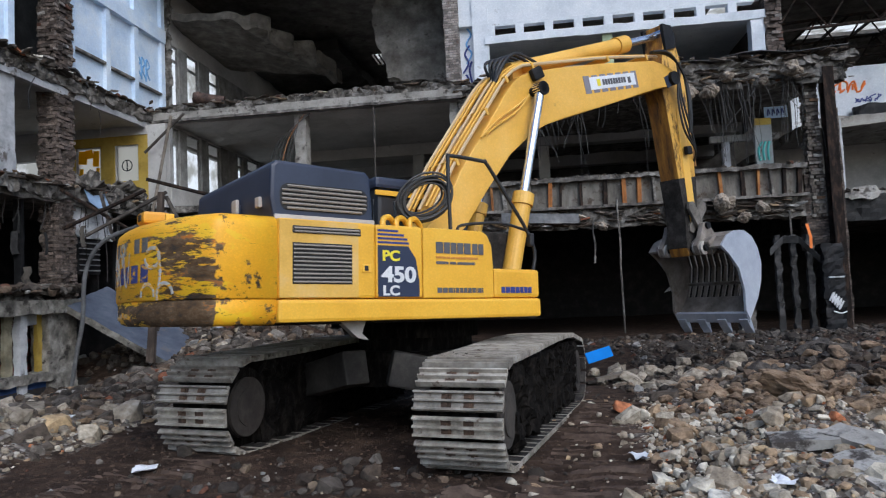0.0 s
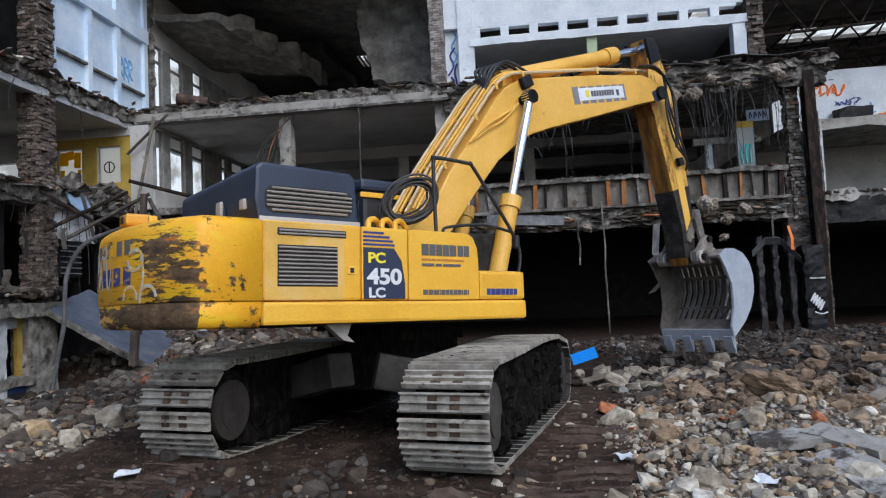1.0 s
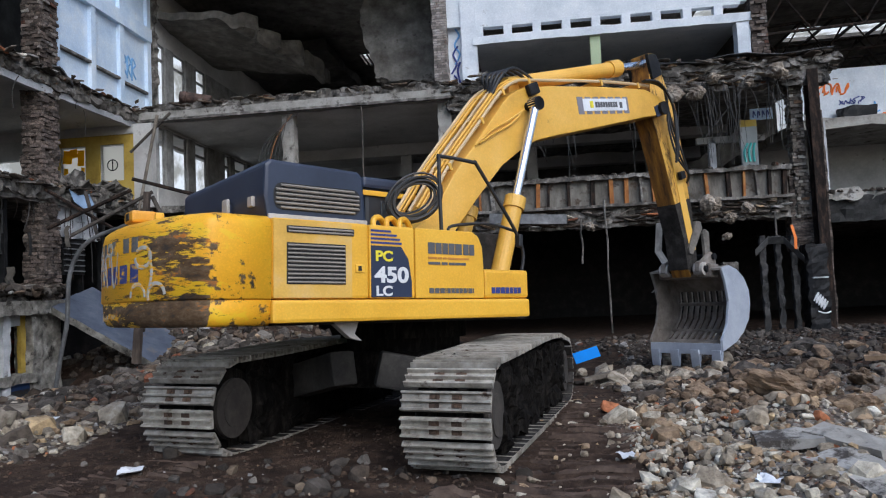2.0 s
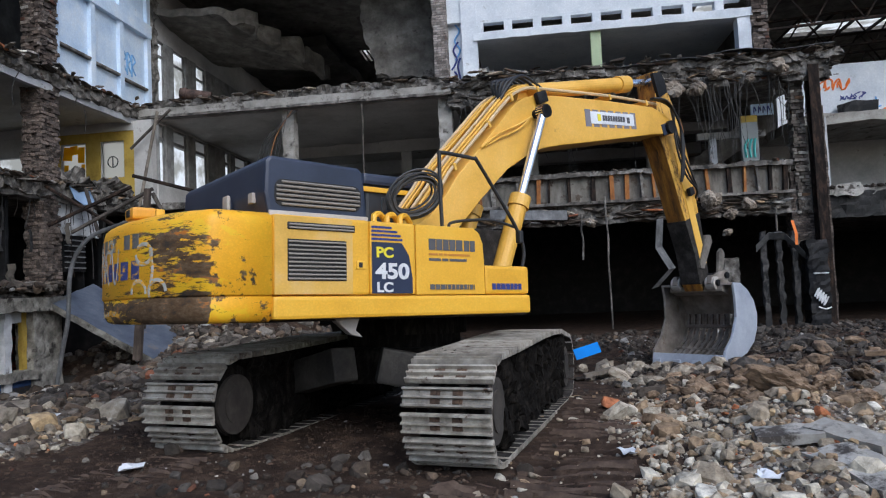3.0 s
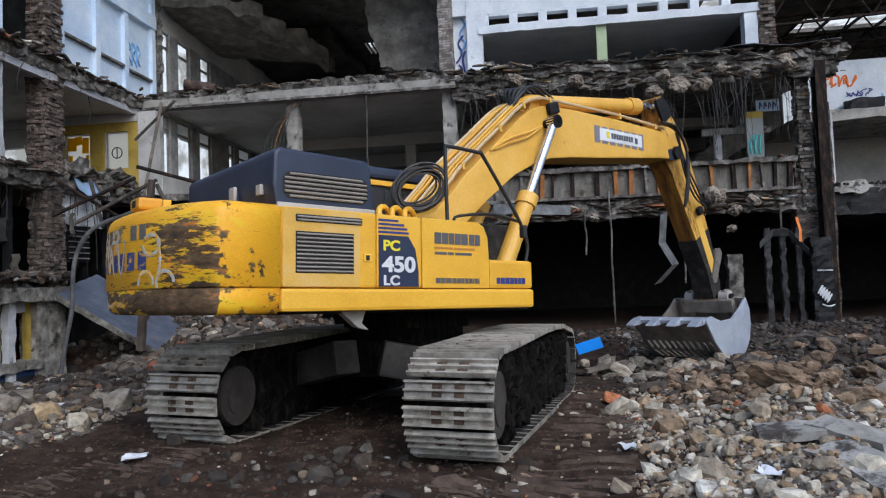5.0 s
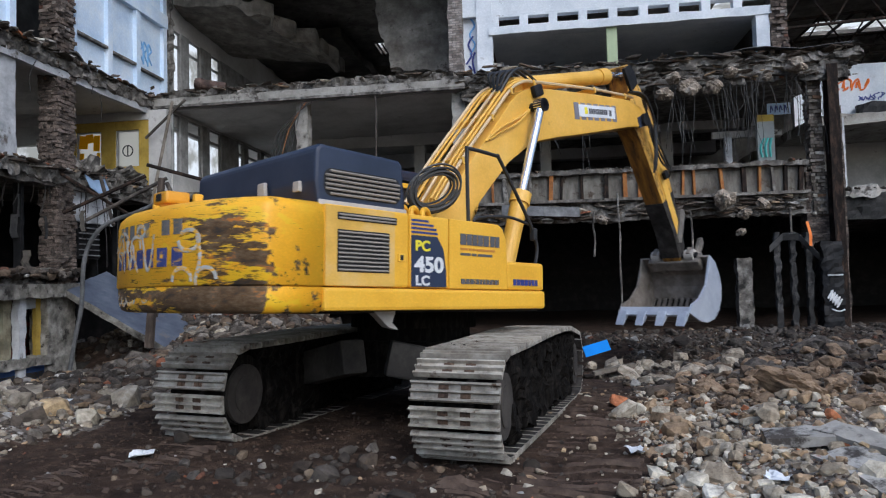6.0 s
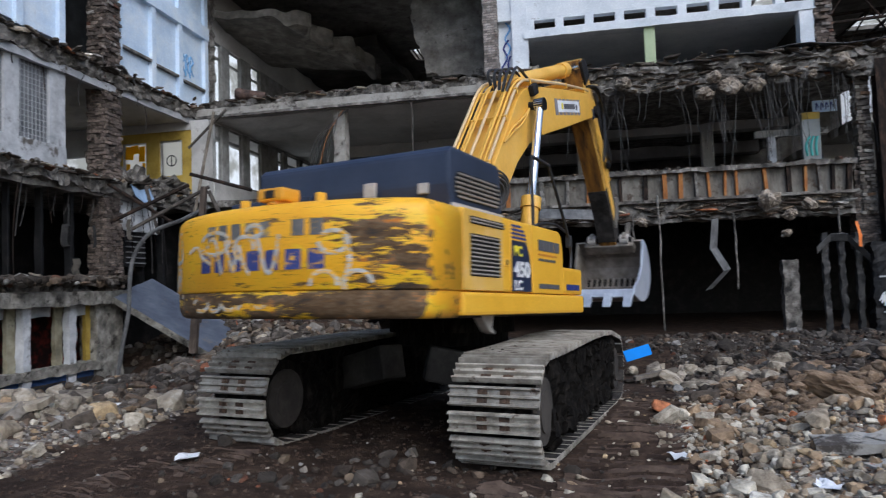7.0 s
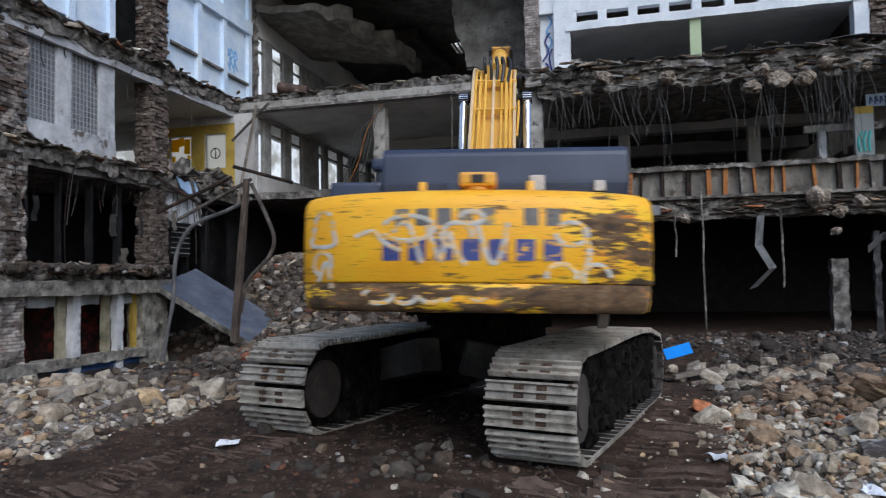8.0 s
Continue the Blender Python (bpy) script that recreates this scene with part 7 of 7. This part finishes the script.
    for _ in range(950):
        chip(rng.uniform(-5, 3.2), rng.uniform(3.2, 8.5) ** 1.0, min(0.13, max(0.015, rng.lognormvariate(-3.75, 0.5))), 0.0, True)
    for _ in range(130):
        x, y = rng.gauss(-0.9, 0.7), rng.gauss(5.9, 0.45)
        chip(x, y, min(0.2, max(0.02, rng.lognormvariate(-2.9, 0.6))), 0.0, True)
    for _ in range(1800):
        chip(rng.gauss(-5.8, 2.2), rng.gauss(17.2, 1.7), rng.uniform(0.06, 0.35))
    for _ in range(1300):
        chip(rng.gauss(-7.1, 1.1), rng.gauss(19.9, 0.7), rng.uniform(0.05, 0.32))
    for _ in range(700):
        chip(rng.uniform(0, 14), rng.uniform(16, 20), rng.uniform(0.04, 0.2))
    # flat broken pieces along the torn edges
    for _ in range(950):
        u, v, z = rng.choice(((rng.uniform(-2.2, 9.0), 19.75 + rng.gauss(0.1, 0.22), 7.62 + rng.uniform(0, 0.2)), (rng.uniform(-2.2, 8.8), 19.72 + rng.uniform(0, 0.1), rng.uniform(7.0, 7.6)), (rng.uniform(-11.8, -2), 19.95 + rng.gauss(0.1, 0.2), 7.75 + rng.uniform(0, 0.12)),
                              (-12.05 + rng.gauss(0, 0.15), rng.uniform(9, 20), 7.65 + rng.uniform(0, 0.12)), (-12.05 + rng.gauss(0, 0.15), rng.uniform(9, 20), 4.7 + rng.uniform(0, 0.12)), (rng.uniform(-3, 7.4), 19.95, rng.uniform(3.3, 3.8))))
        p = BM @ Vector((u, v, z))
        slab_chip(p, rng.uniform(0.15, 0.7), rng.uniform(0.1, 0.3), rng.uniform(0.03, 0.12), -8 + (90 if u < -11.8 and v < 19.5 else 0) + rng.gauss(0, 18))
    # rows of crushed stuff along the slab edges of the ruin
    for _ in range(2200):
        u, v, z = rng.choice(((rng.uniform(-2, 8.8), 19.95 + rng.gauss(0.1, 0.2), 7.8), (rng.uniform(-11.8, -2), 20.1 + rng.gauss(0.1, 0.2), 7.82), (rng.uniform(-3, 7.4), 20.0 + rng.gauss(0.1, 0.15), 4.72),
                              (-12.1 + rng.gauss(0, 0.2), rng.uniform(9, 20), 7.72), (-12.1 + rng.gauss(0, 0.2), rng.uniform(9, 20), 4.78), (-12.3 + rng.gauss(0, 0.35), rng.uniform(9, 16), 2.0), (-12.3 + rng.gauss(0, 0.35), rng.uniform(9, 16), 2.05), (-12.2 + rng.gauss(0, 0.3), rng.uniform(9, 16), 2.1), (rng.uniform(8.6, 14), 20.6 + rng.gauss(0, 0.2), 3.9)))
        p = BM @ Vector((u, v, z))
        chip(p.x, p.y, rng.uniform(0.03, 0.28 if z < 2.2 else 0.15), z - ground_z(p.x, p.y))
    for name, v, f, mt, lab in (("rubble_chips", vs, fs, M_CHIPS, "countless pale chips of concrete, plaster and brick"), ("earthy_rubble", far_vs, far_fs, M_CHIPSDARK, "countless earth-brown chips of stone and brick"), ("sooty_rubble", dirt_shade_vs, dirt_shade_fs, M_CHIPSDIRTSHADE, "countless dark chips of stone and concrete, dirt and shade in their colour")):
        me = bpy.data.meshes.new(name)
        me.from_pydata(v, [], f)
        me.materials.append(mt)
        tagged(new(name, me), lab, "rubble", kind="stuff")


build_rubble()


def build_clods():
    """Small dark clods on the trodden lane."""
    rng = random.Random(77)
    vs, fs = [], []
    for _ in range(11000):
        x, y = rng.uniform(-6.0, 4.2), 3.2 + 7.5 * rng.random() ** 1.4
        s = min(0.05, max(0.008, rng.lognormvariate(-4.3, 0.5)))
        z = ground_z(x, y)
        base = len(vs)
        for q in range(6):
            a = q * 1.05 + rng.uniform(-0.3, 0.3)
            vs.append((x + s * math.cos(a) * rng.uniform(0.6, 1.1), y + s * math.sin(a) * rng.uniform(0.6, 1.1), z - 0.006))
        h = s * rng.uniform(0.25, 0.6)
        for q in range(6):
            a = q * 1.05 + rng.uniform(-0.4, 0.4)
            vs.append((x + s * math.cos(a) * rng.uniform(0.35, 0.75), y + s * math.sin(a) * rng.uniform(0.35, 0.75), z + h * rng.uniform(0.6, 1.2)))
        fs.extend([(base + q, base + (q + 1) % 6, base + 6 + (q + 1) % 6, base + 6 + q) for q in range(6)])
        fs.append(tuple(base + 6 + q for q in range(6)))
    me = bpy.data.meshes.new("dirt_clods")
    me.from_pydata(vs, [], fs)
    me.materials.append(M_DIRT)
    tagged(new("dirt_clods", me), "countless dark clods of trodden dirt", "dirt", kind="stuff")


build_clods()


def build_track_marks():
    """Cross ridges that the track shoes pressed into the mud on earlier passes."""
    rng = random.Random(15)
    ahead = Vector((math.cos(radians(TRACK_HEADING)), math.sin(radians(TRACK_HEADING))))
    across = Vector((ahead.y, -ahead.x))
    vs, fs = [], []
    for side, wide, s0, s1 in ((2.4, 0.5, -4.6, 2.0), (1.4, 0.42, -5.2, -2.75), (-1.31, 0.42, -5.2, -2.75)):
        s = s0
        while s < s1:
            s += rng.uniform(0.085, 0.125)
            last = None
            for q in range(15):
                d = side - wide + 2 * wide * q / 14 + rng.uniform(-0.02, 0.02)
                p = Vector((CX, CY)) + ahead * (s + 0.03 * noise.noise(Vector((d * 3, s * 2, 0)))) + across * d
                h = 0.014 + 0.05 * noise.noise(Vector((p.x * 2.3, p.y * 2.3, 4))) + rng.uniform(-0.008, 0.012)
                if h < 0.004:
                    last = None
                    continue
                z = ground_z(p.x, p.y) - 0.004
                a, b = p - ahead * 0.03, p + ahead * 0.028
                base = len(vs)
                vs.extend(((a.x, a.y, z - 0.012), (p.x, p.y, z + h), (b.x, b.y, z - 0.012)))
                if last is not None:
                    fs.extend(((last, base, base + 1, last + 1), (last + 1, base + 1, base + 2, last + 2)))
                last = base
    me = bpy.data.meshes.new("track_marks")
    me.from_pydata(vs, [], fs)
    me.materials.append(M_LANE)
    tagged(new("track_marks", me), "countless cross ridges pressed into brown mud", "mud", kind="stuff")


build_track_marks()

# ---- loose things in the yard and on the ruin ----


def build_wires():
    rng = random.Random(8)
    for k in range(45):
        u = rng.choice((rng.uniform(-1.9, 2), rng.uniform(2, 8), rng.uniform(4.5, 7.4)))
        ln = rng.uniform(0.5, 2.5) if u > 3 else rng.uniform(0.2, 1.6)
        p = Vector((u, 19.6 + rng.uniform(-0.1, 0.2), 7.0 + rng.uniform(-0.1, 0.2)))
        pts = [p]
        dx = rng.uniform(-0.06, 0.06)
        for q in range(1, 5):
            pts.append(p + Vector((dx * q + rng.uniform(-0.04, 0.04), rng.uniform(-0.1, 0.05), -ln * q / 4)))
        thing("hanging_rebar", tube(bmesh.new(), pts, rng.uniform(0.006, 0.011), 4), M_WIRE, "thin bent reinforcement bar hanging from the torn slab", "rebar", BM, "reinforcement bars hanging from the slab")
    for u, reach, count in ((-1.55, 2.1, 7), (-0.75, 1.6, 5), (0.15, 2.3, 8), (0.85, 1.4, 4), (1.3, 2.3, 5), (3.9, 2.0, 5), (4.35, 2.3, 5), (5.3, 2.3, 6), (5.9, 2.2, 5), (6.25, 1.7, 3), (7.15, 1.9, 4)):
        for _ in range(count):
            top = Vector((u + rng.gauss(0, 0.16), 19.62 + rng.uniform(-0.1, 0.15), 7.05 + rng.uniform(-0.1, 0.2)))
            foot = Vector((u + rng.gauss(0.1, 0.3), 19.6 + rng.uniform(-0.15, 0.1), top.z - reach * rng.uniform(0.55, 1.05)))
            bow = Vector((rng.gauss(0, 0.06), rng.uniform(-0.1, 0.0), 0))
            pts = [top.lerp(foot, q / 4) + bow * math.sin(math.pi * q / 4) for q in range(5)]
            thing("hanging_rebar", tube(bmesh.new(), pts, rng.uniform(0.005, 0.009), 4), M_BARGREY, "long grey reinforcement bar hanging in a bundle from the torn slab", "rebar", BM, "reinforcement bars hanging from the slab")
    for u, z0, z1 in ((2.3, 4.0, 0.2), (-4.7, 7.3, 4.6), (6.9, 3.4, 0.4), (1.6, 3.5, 2.2), (4.3, 3.4, 1.3)):
        pts = [(u + rng.uniform(-0.03, 0.03), 19.75, z0 + (z1 - z0) * q / 6) for q in range(7)]
        thing("hanging_pipe", tube(bmesh.new(), pts, 0.028, 6), M_TORN if u < 0 else M_CONC, "rusty pipe hanging from the slab edge", "pipe", BM, "hanging pipes")
    # strands at the west column
    for k in range(6):
        pts = [(-7.0 + 0.06 * k, 19.7, 7.2), (-7.2 - 0.1 * k, 19.65, 6.4), (-7.5 - 0.12 * k, 19.7, 5.4), (-7.9 - 0.1 * k, 19.7, 4.75)]
        thing("cable_strand", tube(bmesh.new(), pts, 0.014, 4), M_RUST if k == 2 else M_WIRE, "loose cable strand beside the column", "cable", BM, "cable strands at the column")
    # concrete lumps that hang in the bars
    for u, v, z, s in ((3.64, 19.5, 6.7, 0.62), (4.34, 19.5, 6.84, 0.8), (4.95, 19.5, 6.83, 0.6), (5.43, 19.5, 7.2, 0.5), (6.39, 19.5, 7.0, 0.35), (5.15, 19.5, 3.68, 0.8), (5.65, 19.5, 3.26, 0.45), (5.5, 19.4, 2.75, 0.35), (1.82, 19.5, 3.23, 0.4),
                       (7.1, 19.4, 7.25, 0.7), (3.9, 19.4, 7.1, 0.5), (1.5, 19.4, 7.15, 0.6), (-0.2, 19.4, 7.3, 0.6), (6.1, 19.4, 3.5, 0.5)):
        o = thing("concrete_lump", rough_lump(rng), M_LUMP, "broken concrete lump hanging on bent bars", "concrete lump", BM @ pose(u, v, z, rng.uniform(-30, 30), rng.uniform(-30, 30), rng.uniform(0, 360)) @ Matrix.Scale(0.72 * s, 4), "lumps hanging in the bars")


def sheet(bm, pts, width, thick=0.012):
    """A bent strip: a line of points with a width vector."""
    w = Vector(width)
    pts = [Vector(p) for p in pts]
    n = w.cross(pts[-1] - pts[0]).normalized() * thick
    rows = [[bm.verts.new(p), bm.verts.new(p + w), bm.verts.new(p + w + n), bm.verts.new(p + n)] for p in pts]
    for a, b in zip(rows, rows[1:]):
        for k in range(4):
            bm.faces.new((a[k], a[(k + 1) % 4], b[(k + 1) % 4], b[k]))
    bm.faces.new(rows[0])
    bm.faces.new(list(reversed(rows[-1])))
    bmesh.ops.recalc_face_normals(bm, faces=bm.faces)
    return bm


def build_yard_things():
    # blue plastic board on the rubble
    bm = boxbm(-0.27, 0.27, -0.015, 0.015, 0.0, 0.22, 0.006)
    thing("plastic_board", bm, M_BLUETARP, "bright blue plastic board lying on rubble", "board", pose(3.05, 13.6, 0.12, -18, -14, 8))
    # sloping blue-grey slab against the plinth
    bm = rough_box(0, 3.1, 0, 2.0, -0.18, 0.0, 0.12, 0.014, 3, 3)
    bm.normal_update()
    for f in bm.faces:
        if abs(f.normal.z) < 0.6:
            f.material_index = 1
    a, b = Vector((-11.95, 15.7, 1.7)), Vector((-9.5, 16.3, 0.1))
    ex = (b - a).normalized()
    ey = (Vector((0.23, 1, 0.02)) - Vector((0.23, 1, 0.02)).dot(ex) * ex).normalized()
    thing("fallen_slab", bm, [M_BLUESHEET, M_PLINTH], "sloping fallen slab painted blue-grey against the wing", "slab", BM @ Matrix.Translation(a) @ Matrix((ex, ey, ex.cross(ey))).transposed().to_4x4())
    # bent pipe beside the wing pier
    thing("bent_pipe", tube(bmesh.new(), [(-10.9, 14.5, -0.2), (-10.75, 14.5, 0.6), (-10.6, 14.5, 1.3), (-10.5, 14.5, 2.45), (-10.05, 14.5, 3.13), (-9.13, 14.5, 3.45), (-8.44, 14.5, 3.72)], 0.05, 8), M_TINDARK, "bent grey conduit pipe sticking out of rubble", "pipe", BM)
    thing("bent_pipe", tube(bmesh.new(), [(-8.5, 14.6, 4.1), (-8.1, 14.6, 3.3), (-7.9, 14.6, 2.75), (-8.05, 14.6, 2.3), (-8.6, 14.6, 1.75), (-8.8, 14.6, 1.0)], 0.05, 8), M_TORN, "bent rusty brown conduit pipe sticking out of rubble", "pipe", BM)
    bm = prism(bmesh.new(), [(-0.09, 0), (0.09, 0), (0.07, 3.9), (-0.05, 3.9)], -0.06, 0.06, 0.01)
    thing("leaning_post", bm, M_POST, "brown rusted steel post leaning in the corner rubble", "post", BM @ pose(-8.85, 14.4, 0.3, 0, 5, 0))
    for k, (a, b) in enumerate((((-9.6, 17.0, 4.6), (-7.4, 16.0, 3.4)), ((-8.7, 17.2, 4.5), (-7.9, 16.2, 3.2)), ((-7.2, 16.4, 4.4), (-9.0, 16.0, 3.5)), ((-6.6, 16.2, 4.3), (-8.4, 15.9, 3.3)), ((-7.0, 16.0, 4.6), (-5.6, 16.4, 4.2)))):
        thing("fallen_beam", rod(bmesh.new(), a, b, 0.045, 6), M_TORN if k % 2 else M_STEEL, "fallen beam leaning from the broken slab", "beam", None, "fallen beams in the corner")
    thing("white_sheet", sheet(bmesh.new(), [(-11.9, 16.4, 4.75), (-11.85, 16.7, 4.6), (-11.8, 17.1, 4.7)], (0.12, 0.05, -0.35)), M_SKYSHEET, "pale blue torn sheet on the slab edge", "sheet", BM)
    # tin strips hanging from the back block
    thing("tin_strip", sheet(bmesh.new(), [(3.6, 19.2, 3.2), (3.5, 19.1, 2.4), (3.8, 19.0, 1.8), (3.3, 18.9, 1.3)], (0.22, 0.2, 0.05)), M_TINDARK, "bent tin strip hanging from the beam", "metal strip", BM)
    thing("tin_strip", sheet(bmesh.new(), [(6.15, 19.2, 2.35), (6.5, 19.2, 2.68), (6.9, 19.2, 2.66), (7.4, 19.2, 2.1)], (0.05, 0.15, -0.18)), M_TINDARK, "bent tin strip hanging from the beam", "metal strip", BM)
    thing("tin_strip", sheet(bmesh.new(), [(-1.0, 19.5, 3.5), (0.2, 19.4, 3.4), (1.2, 19.5, 3.35)], (0.0, 0.05, 0.28)), M_TINDARK, "crumpled tin strip under the fascia", "metal strip", BM)
    thing("orange_strap", sheet(bmesh.new(), [(7.0, 18.95, 2.95), (7.06, 18.9, 2.6), (7.05, 18.9, 2.3)], (0.07, 0.0, 0.0)), M_ORANGEINK, "orange strap caught on the tin strip", "strap", BM)
    for u in (6.35, 6.75, 7.15):
        thing("torn_upright", rough_box(u, u + 0.14, 19.4, 19.52, -0.2, 2.7, 0.09, 0.045, 4, u), M_BLACKCONC, "torn upright strip below the beam", "upright", BM, "torn uprights")
    # roofing felt and tin on the torn edge
    for u0, u1, z, w in ((2.9, 5.6, 7.72, 0.5), (5.0, 8.7, 7.82, 0.55), (-1.6, 1.2, 7.68, 0.4)):
        n = 8
        pts = [(u0 + (u1 - u0) * q / n, 19.5 + 0.05 * math.sin(q * 1.7), z + 0.05 * math.sin(q * 1.1 + u0) - (0.1 if q == 0 else 0)) for q in range(n + 1)]
        thing("roofing_sheet", sheet(bmesh.new(), pts, (0.0, w, 0.06)), M_TINDARK, "bent dark roofing sheet lying on the torn slab edge", "roofing sheet", BM, "roofing sheets on the slab edge")
    # lying timber and slabs in the foreground
    for x, y, ln, r, mt, lab in ((5.3, 7.9, 1.5, 28, M_TIMBER, "splintered timber lying on the rubble"), (4.7, 6.6, 1.2, -40, M_TIMBER, "splintered timber lying on the rubble"), (6.9, 9.4, 1.6, -30, M_CLAYCHUNK, "brown broken beam lying on the rubble"), (3.1, 12.6, 0.9, 20, M_TIMBER, "splintered timber lying on the rubble")):
        bm = rough_box(-ln / 2, ln / 2, -0.05, 0.05, -0.035, 0.035, 0.1, 0.012, 4, x)
        thing("timber_piece", bm, mt, lab, "timber", pose(x, y, ground_z(x, y) + 0.18, 4, -6, r))
    for x, y, sx, sy, r in ((4.1, 5.5, 0.8, 0.45, -30), (5.0, 6.6, 1.1, 0.35, -35), (-5.3, 7.4, 0.7, 0.35, 5), (2.95, 4.75, 0.42, 0.75, 8), (2.8, 5.5, 0.5, 0.28, -20), (3.2, 5.3, 0.3, 0.6, 30), (-6.1, 9.4, 0.9, 0.5, 30)):
        bm = rough_box(-sx / 2, sx / 2, -sy / 2, sy / 2, -0.035, 0.035, 0.09, 0.022, 4, x)
        thing("concrete_slab", bm, M_CONC_LT if x > 2 else M_CHUNK, "flat broken concrete slab lying on rubble", "slab", pose(x, y, ground_z(x, y) + 0.05, 6, -5, r), "flat slabs on the rubble")
    for x, y, s in ((-2.75, 6.15, 0.1), (1.75, 6.35, 0.09), (2.35, 4.9, 0.08), (-4.7, 8.2, 0.13), (4.6, 13.1, 0.16)):
        bm = bmesh.new()
        bmesh.ops.create_grid(bm, x_segments=4, y_segments=4, size=s)
        for v in bm.verts:
            v.co.z = 0.05 * noise.noise(v.co * 25 + Vector((x, y, 0))) + 0.02
        bmesh.ops.solidify(bm, geom=bm.faces[:], thickness=0.004)
        thing("plastic_scrap", bm, M_BANNER, "crumpled white plastic scrap on the dirt", "litter", pose(x, y, ground_z(x, y) + 0.02, 0, 0, x * 60))


def build_corner_poles():
    thing("leaning_pole", rod(bmesh.new(), (-11.05, 19.35, 7.4), (-11.7, 19.2, 4.1), 0.05, 8), M_TIMBER, "pale grey pole leaning in the corner", "pole", BM)
    thing("leaning_pole", rod(bmesh.new(), (-10.65, 19.4, 7.45), (-11.95, 19.35, 6.3), 0.045, 8), M_TORN, "brown pole leaning across the corner", "pole", BM)
    pipe = rod(bmesh.new(), (-10.5, 19.75, 8.04), (-9.6, 20.0, 7.9), 0.17, 18)
    rod(pipe, (-10.42, 19.77, 8.03), (-10.3, 19.8, 8.01), 0.19, 18)
    thing("drain_pipe", pipe, M_DRAIN, "rust-brown broken drain pipe lying on the slab edge", "pipe", BM)


def build_wing_clutter():
    """Torn strips, bars and scraps that hang in the openings of the wing."""
    rng = random.Random(52)
    for k in range(46):
        v = rng.uniform(10.8, 18.5)
        top = rng.choice((4.4, 4.4, 4.4, 7.3))
        ln = rng.uniform(0.4, 2.2) if top < 5 else rng.uniform(0.2, 0.9)
        u0 = LEFT_U + rng.uniform(-0.2, 0.2)
        lean, bow = rng.uniform(-0.05, 0.05), rng.uniform(-0.12, 0.12)
        pts = [Vector((u0, v + lean * q + bow * math.sin(q * 0.63), top - ln * q / 5)) for q in range(6)]
        thing("hanging_rebar", tube(bmesh.new(), pts, rng.uniform(0.006, 0.014), 5), rng.choice((M_WIRE, M_STEEL)), "thin bent bar hanging from the broken slab of the wing", "rebar", BM, "bars hanging in the wing")
    for k in range(9):
        v = rng.uniform(11, 16.5)
        z = rng.choice((rng.uniform(3.3, 4.3), rng.uniform(2.0, 2.7)))
        u0 = LEFT_U + rng.uniform(-0.3, 0.2)
        pts = [Vector((u0 + rng.uniform(-0.02, 0.02), v + rng.uniform(-0.05, 0.05), z - 0.14 * q)) for q in range(5)]
        thing("torn_strip", sheet(bmesh.new(), pts, (rng.uniform(-0.06, 0.06), rng.uniform(0.06, 0.2), 0.02)), rng.choice((M_BLACKCONC, M_BLACKCONC, M_SHEET)), "torn strip of lining hanging in the dark opening", "torn strip", BM, "torn strips in the wing")
    for k in range(26):
        v, z = rng.choice(((rng.uniform(9.5, 15.5), 2.15), (rng.uniform(9.5, 19.5), 4.85), (rng.uniform(9.5, 19.5), 7.8)))
        ln = rng.uniform(0.4, 1.1)
        bm = rough_box(-ln / 2, ln / 2, -0.12, 0.12, -0.02, 0.02, 0.1, 0.03, 4, k)
        thing("broken_board", bm, rng.choice((M_TIMBER, M_CONC, M_TINDARK, M_SHEET)), "splintered board lying on the slab edge of the wing", "board", BM @ pose(LEFT_U + rng.uniform(-0.1, 0.2), v, z, rng.uniform(-20, 20), rng.uniform(-15, 25), rng.uniform(50, 130)), "boards on the slab edges")


build_wires()
build_corner_poles()
build_wing_clutter()
build_yard_things()

motions()
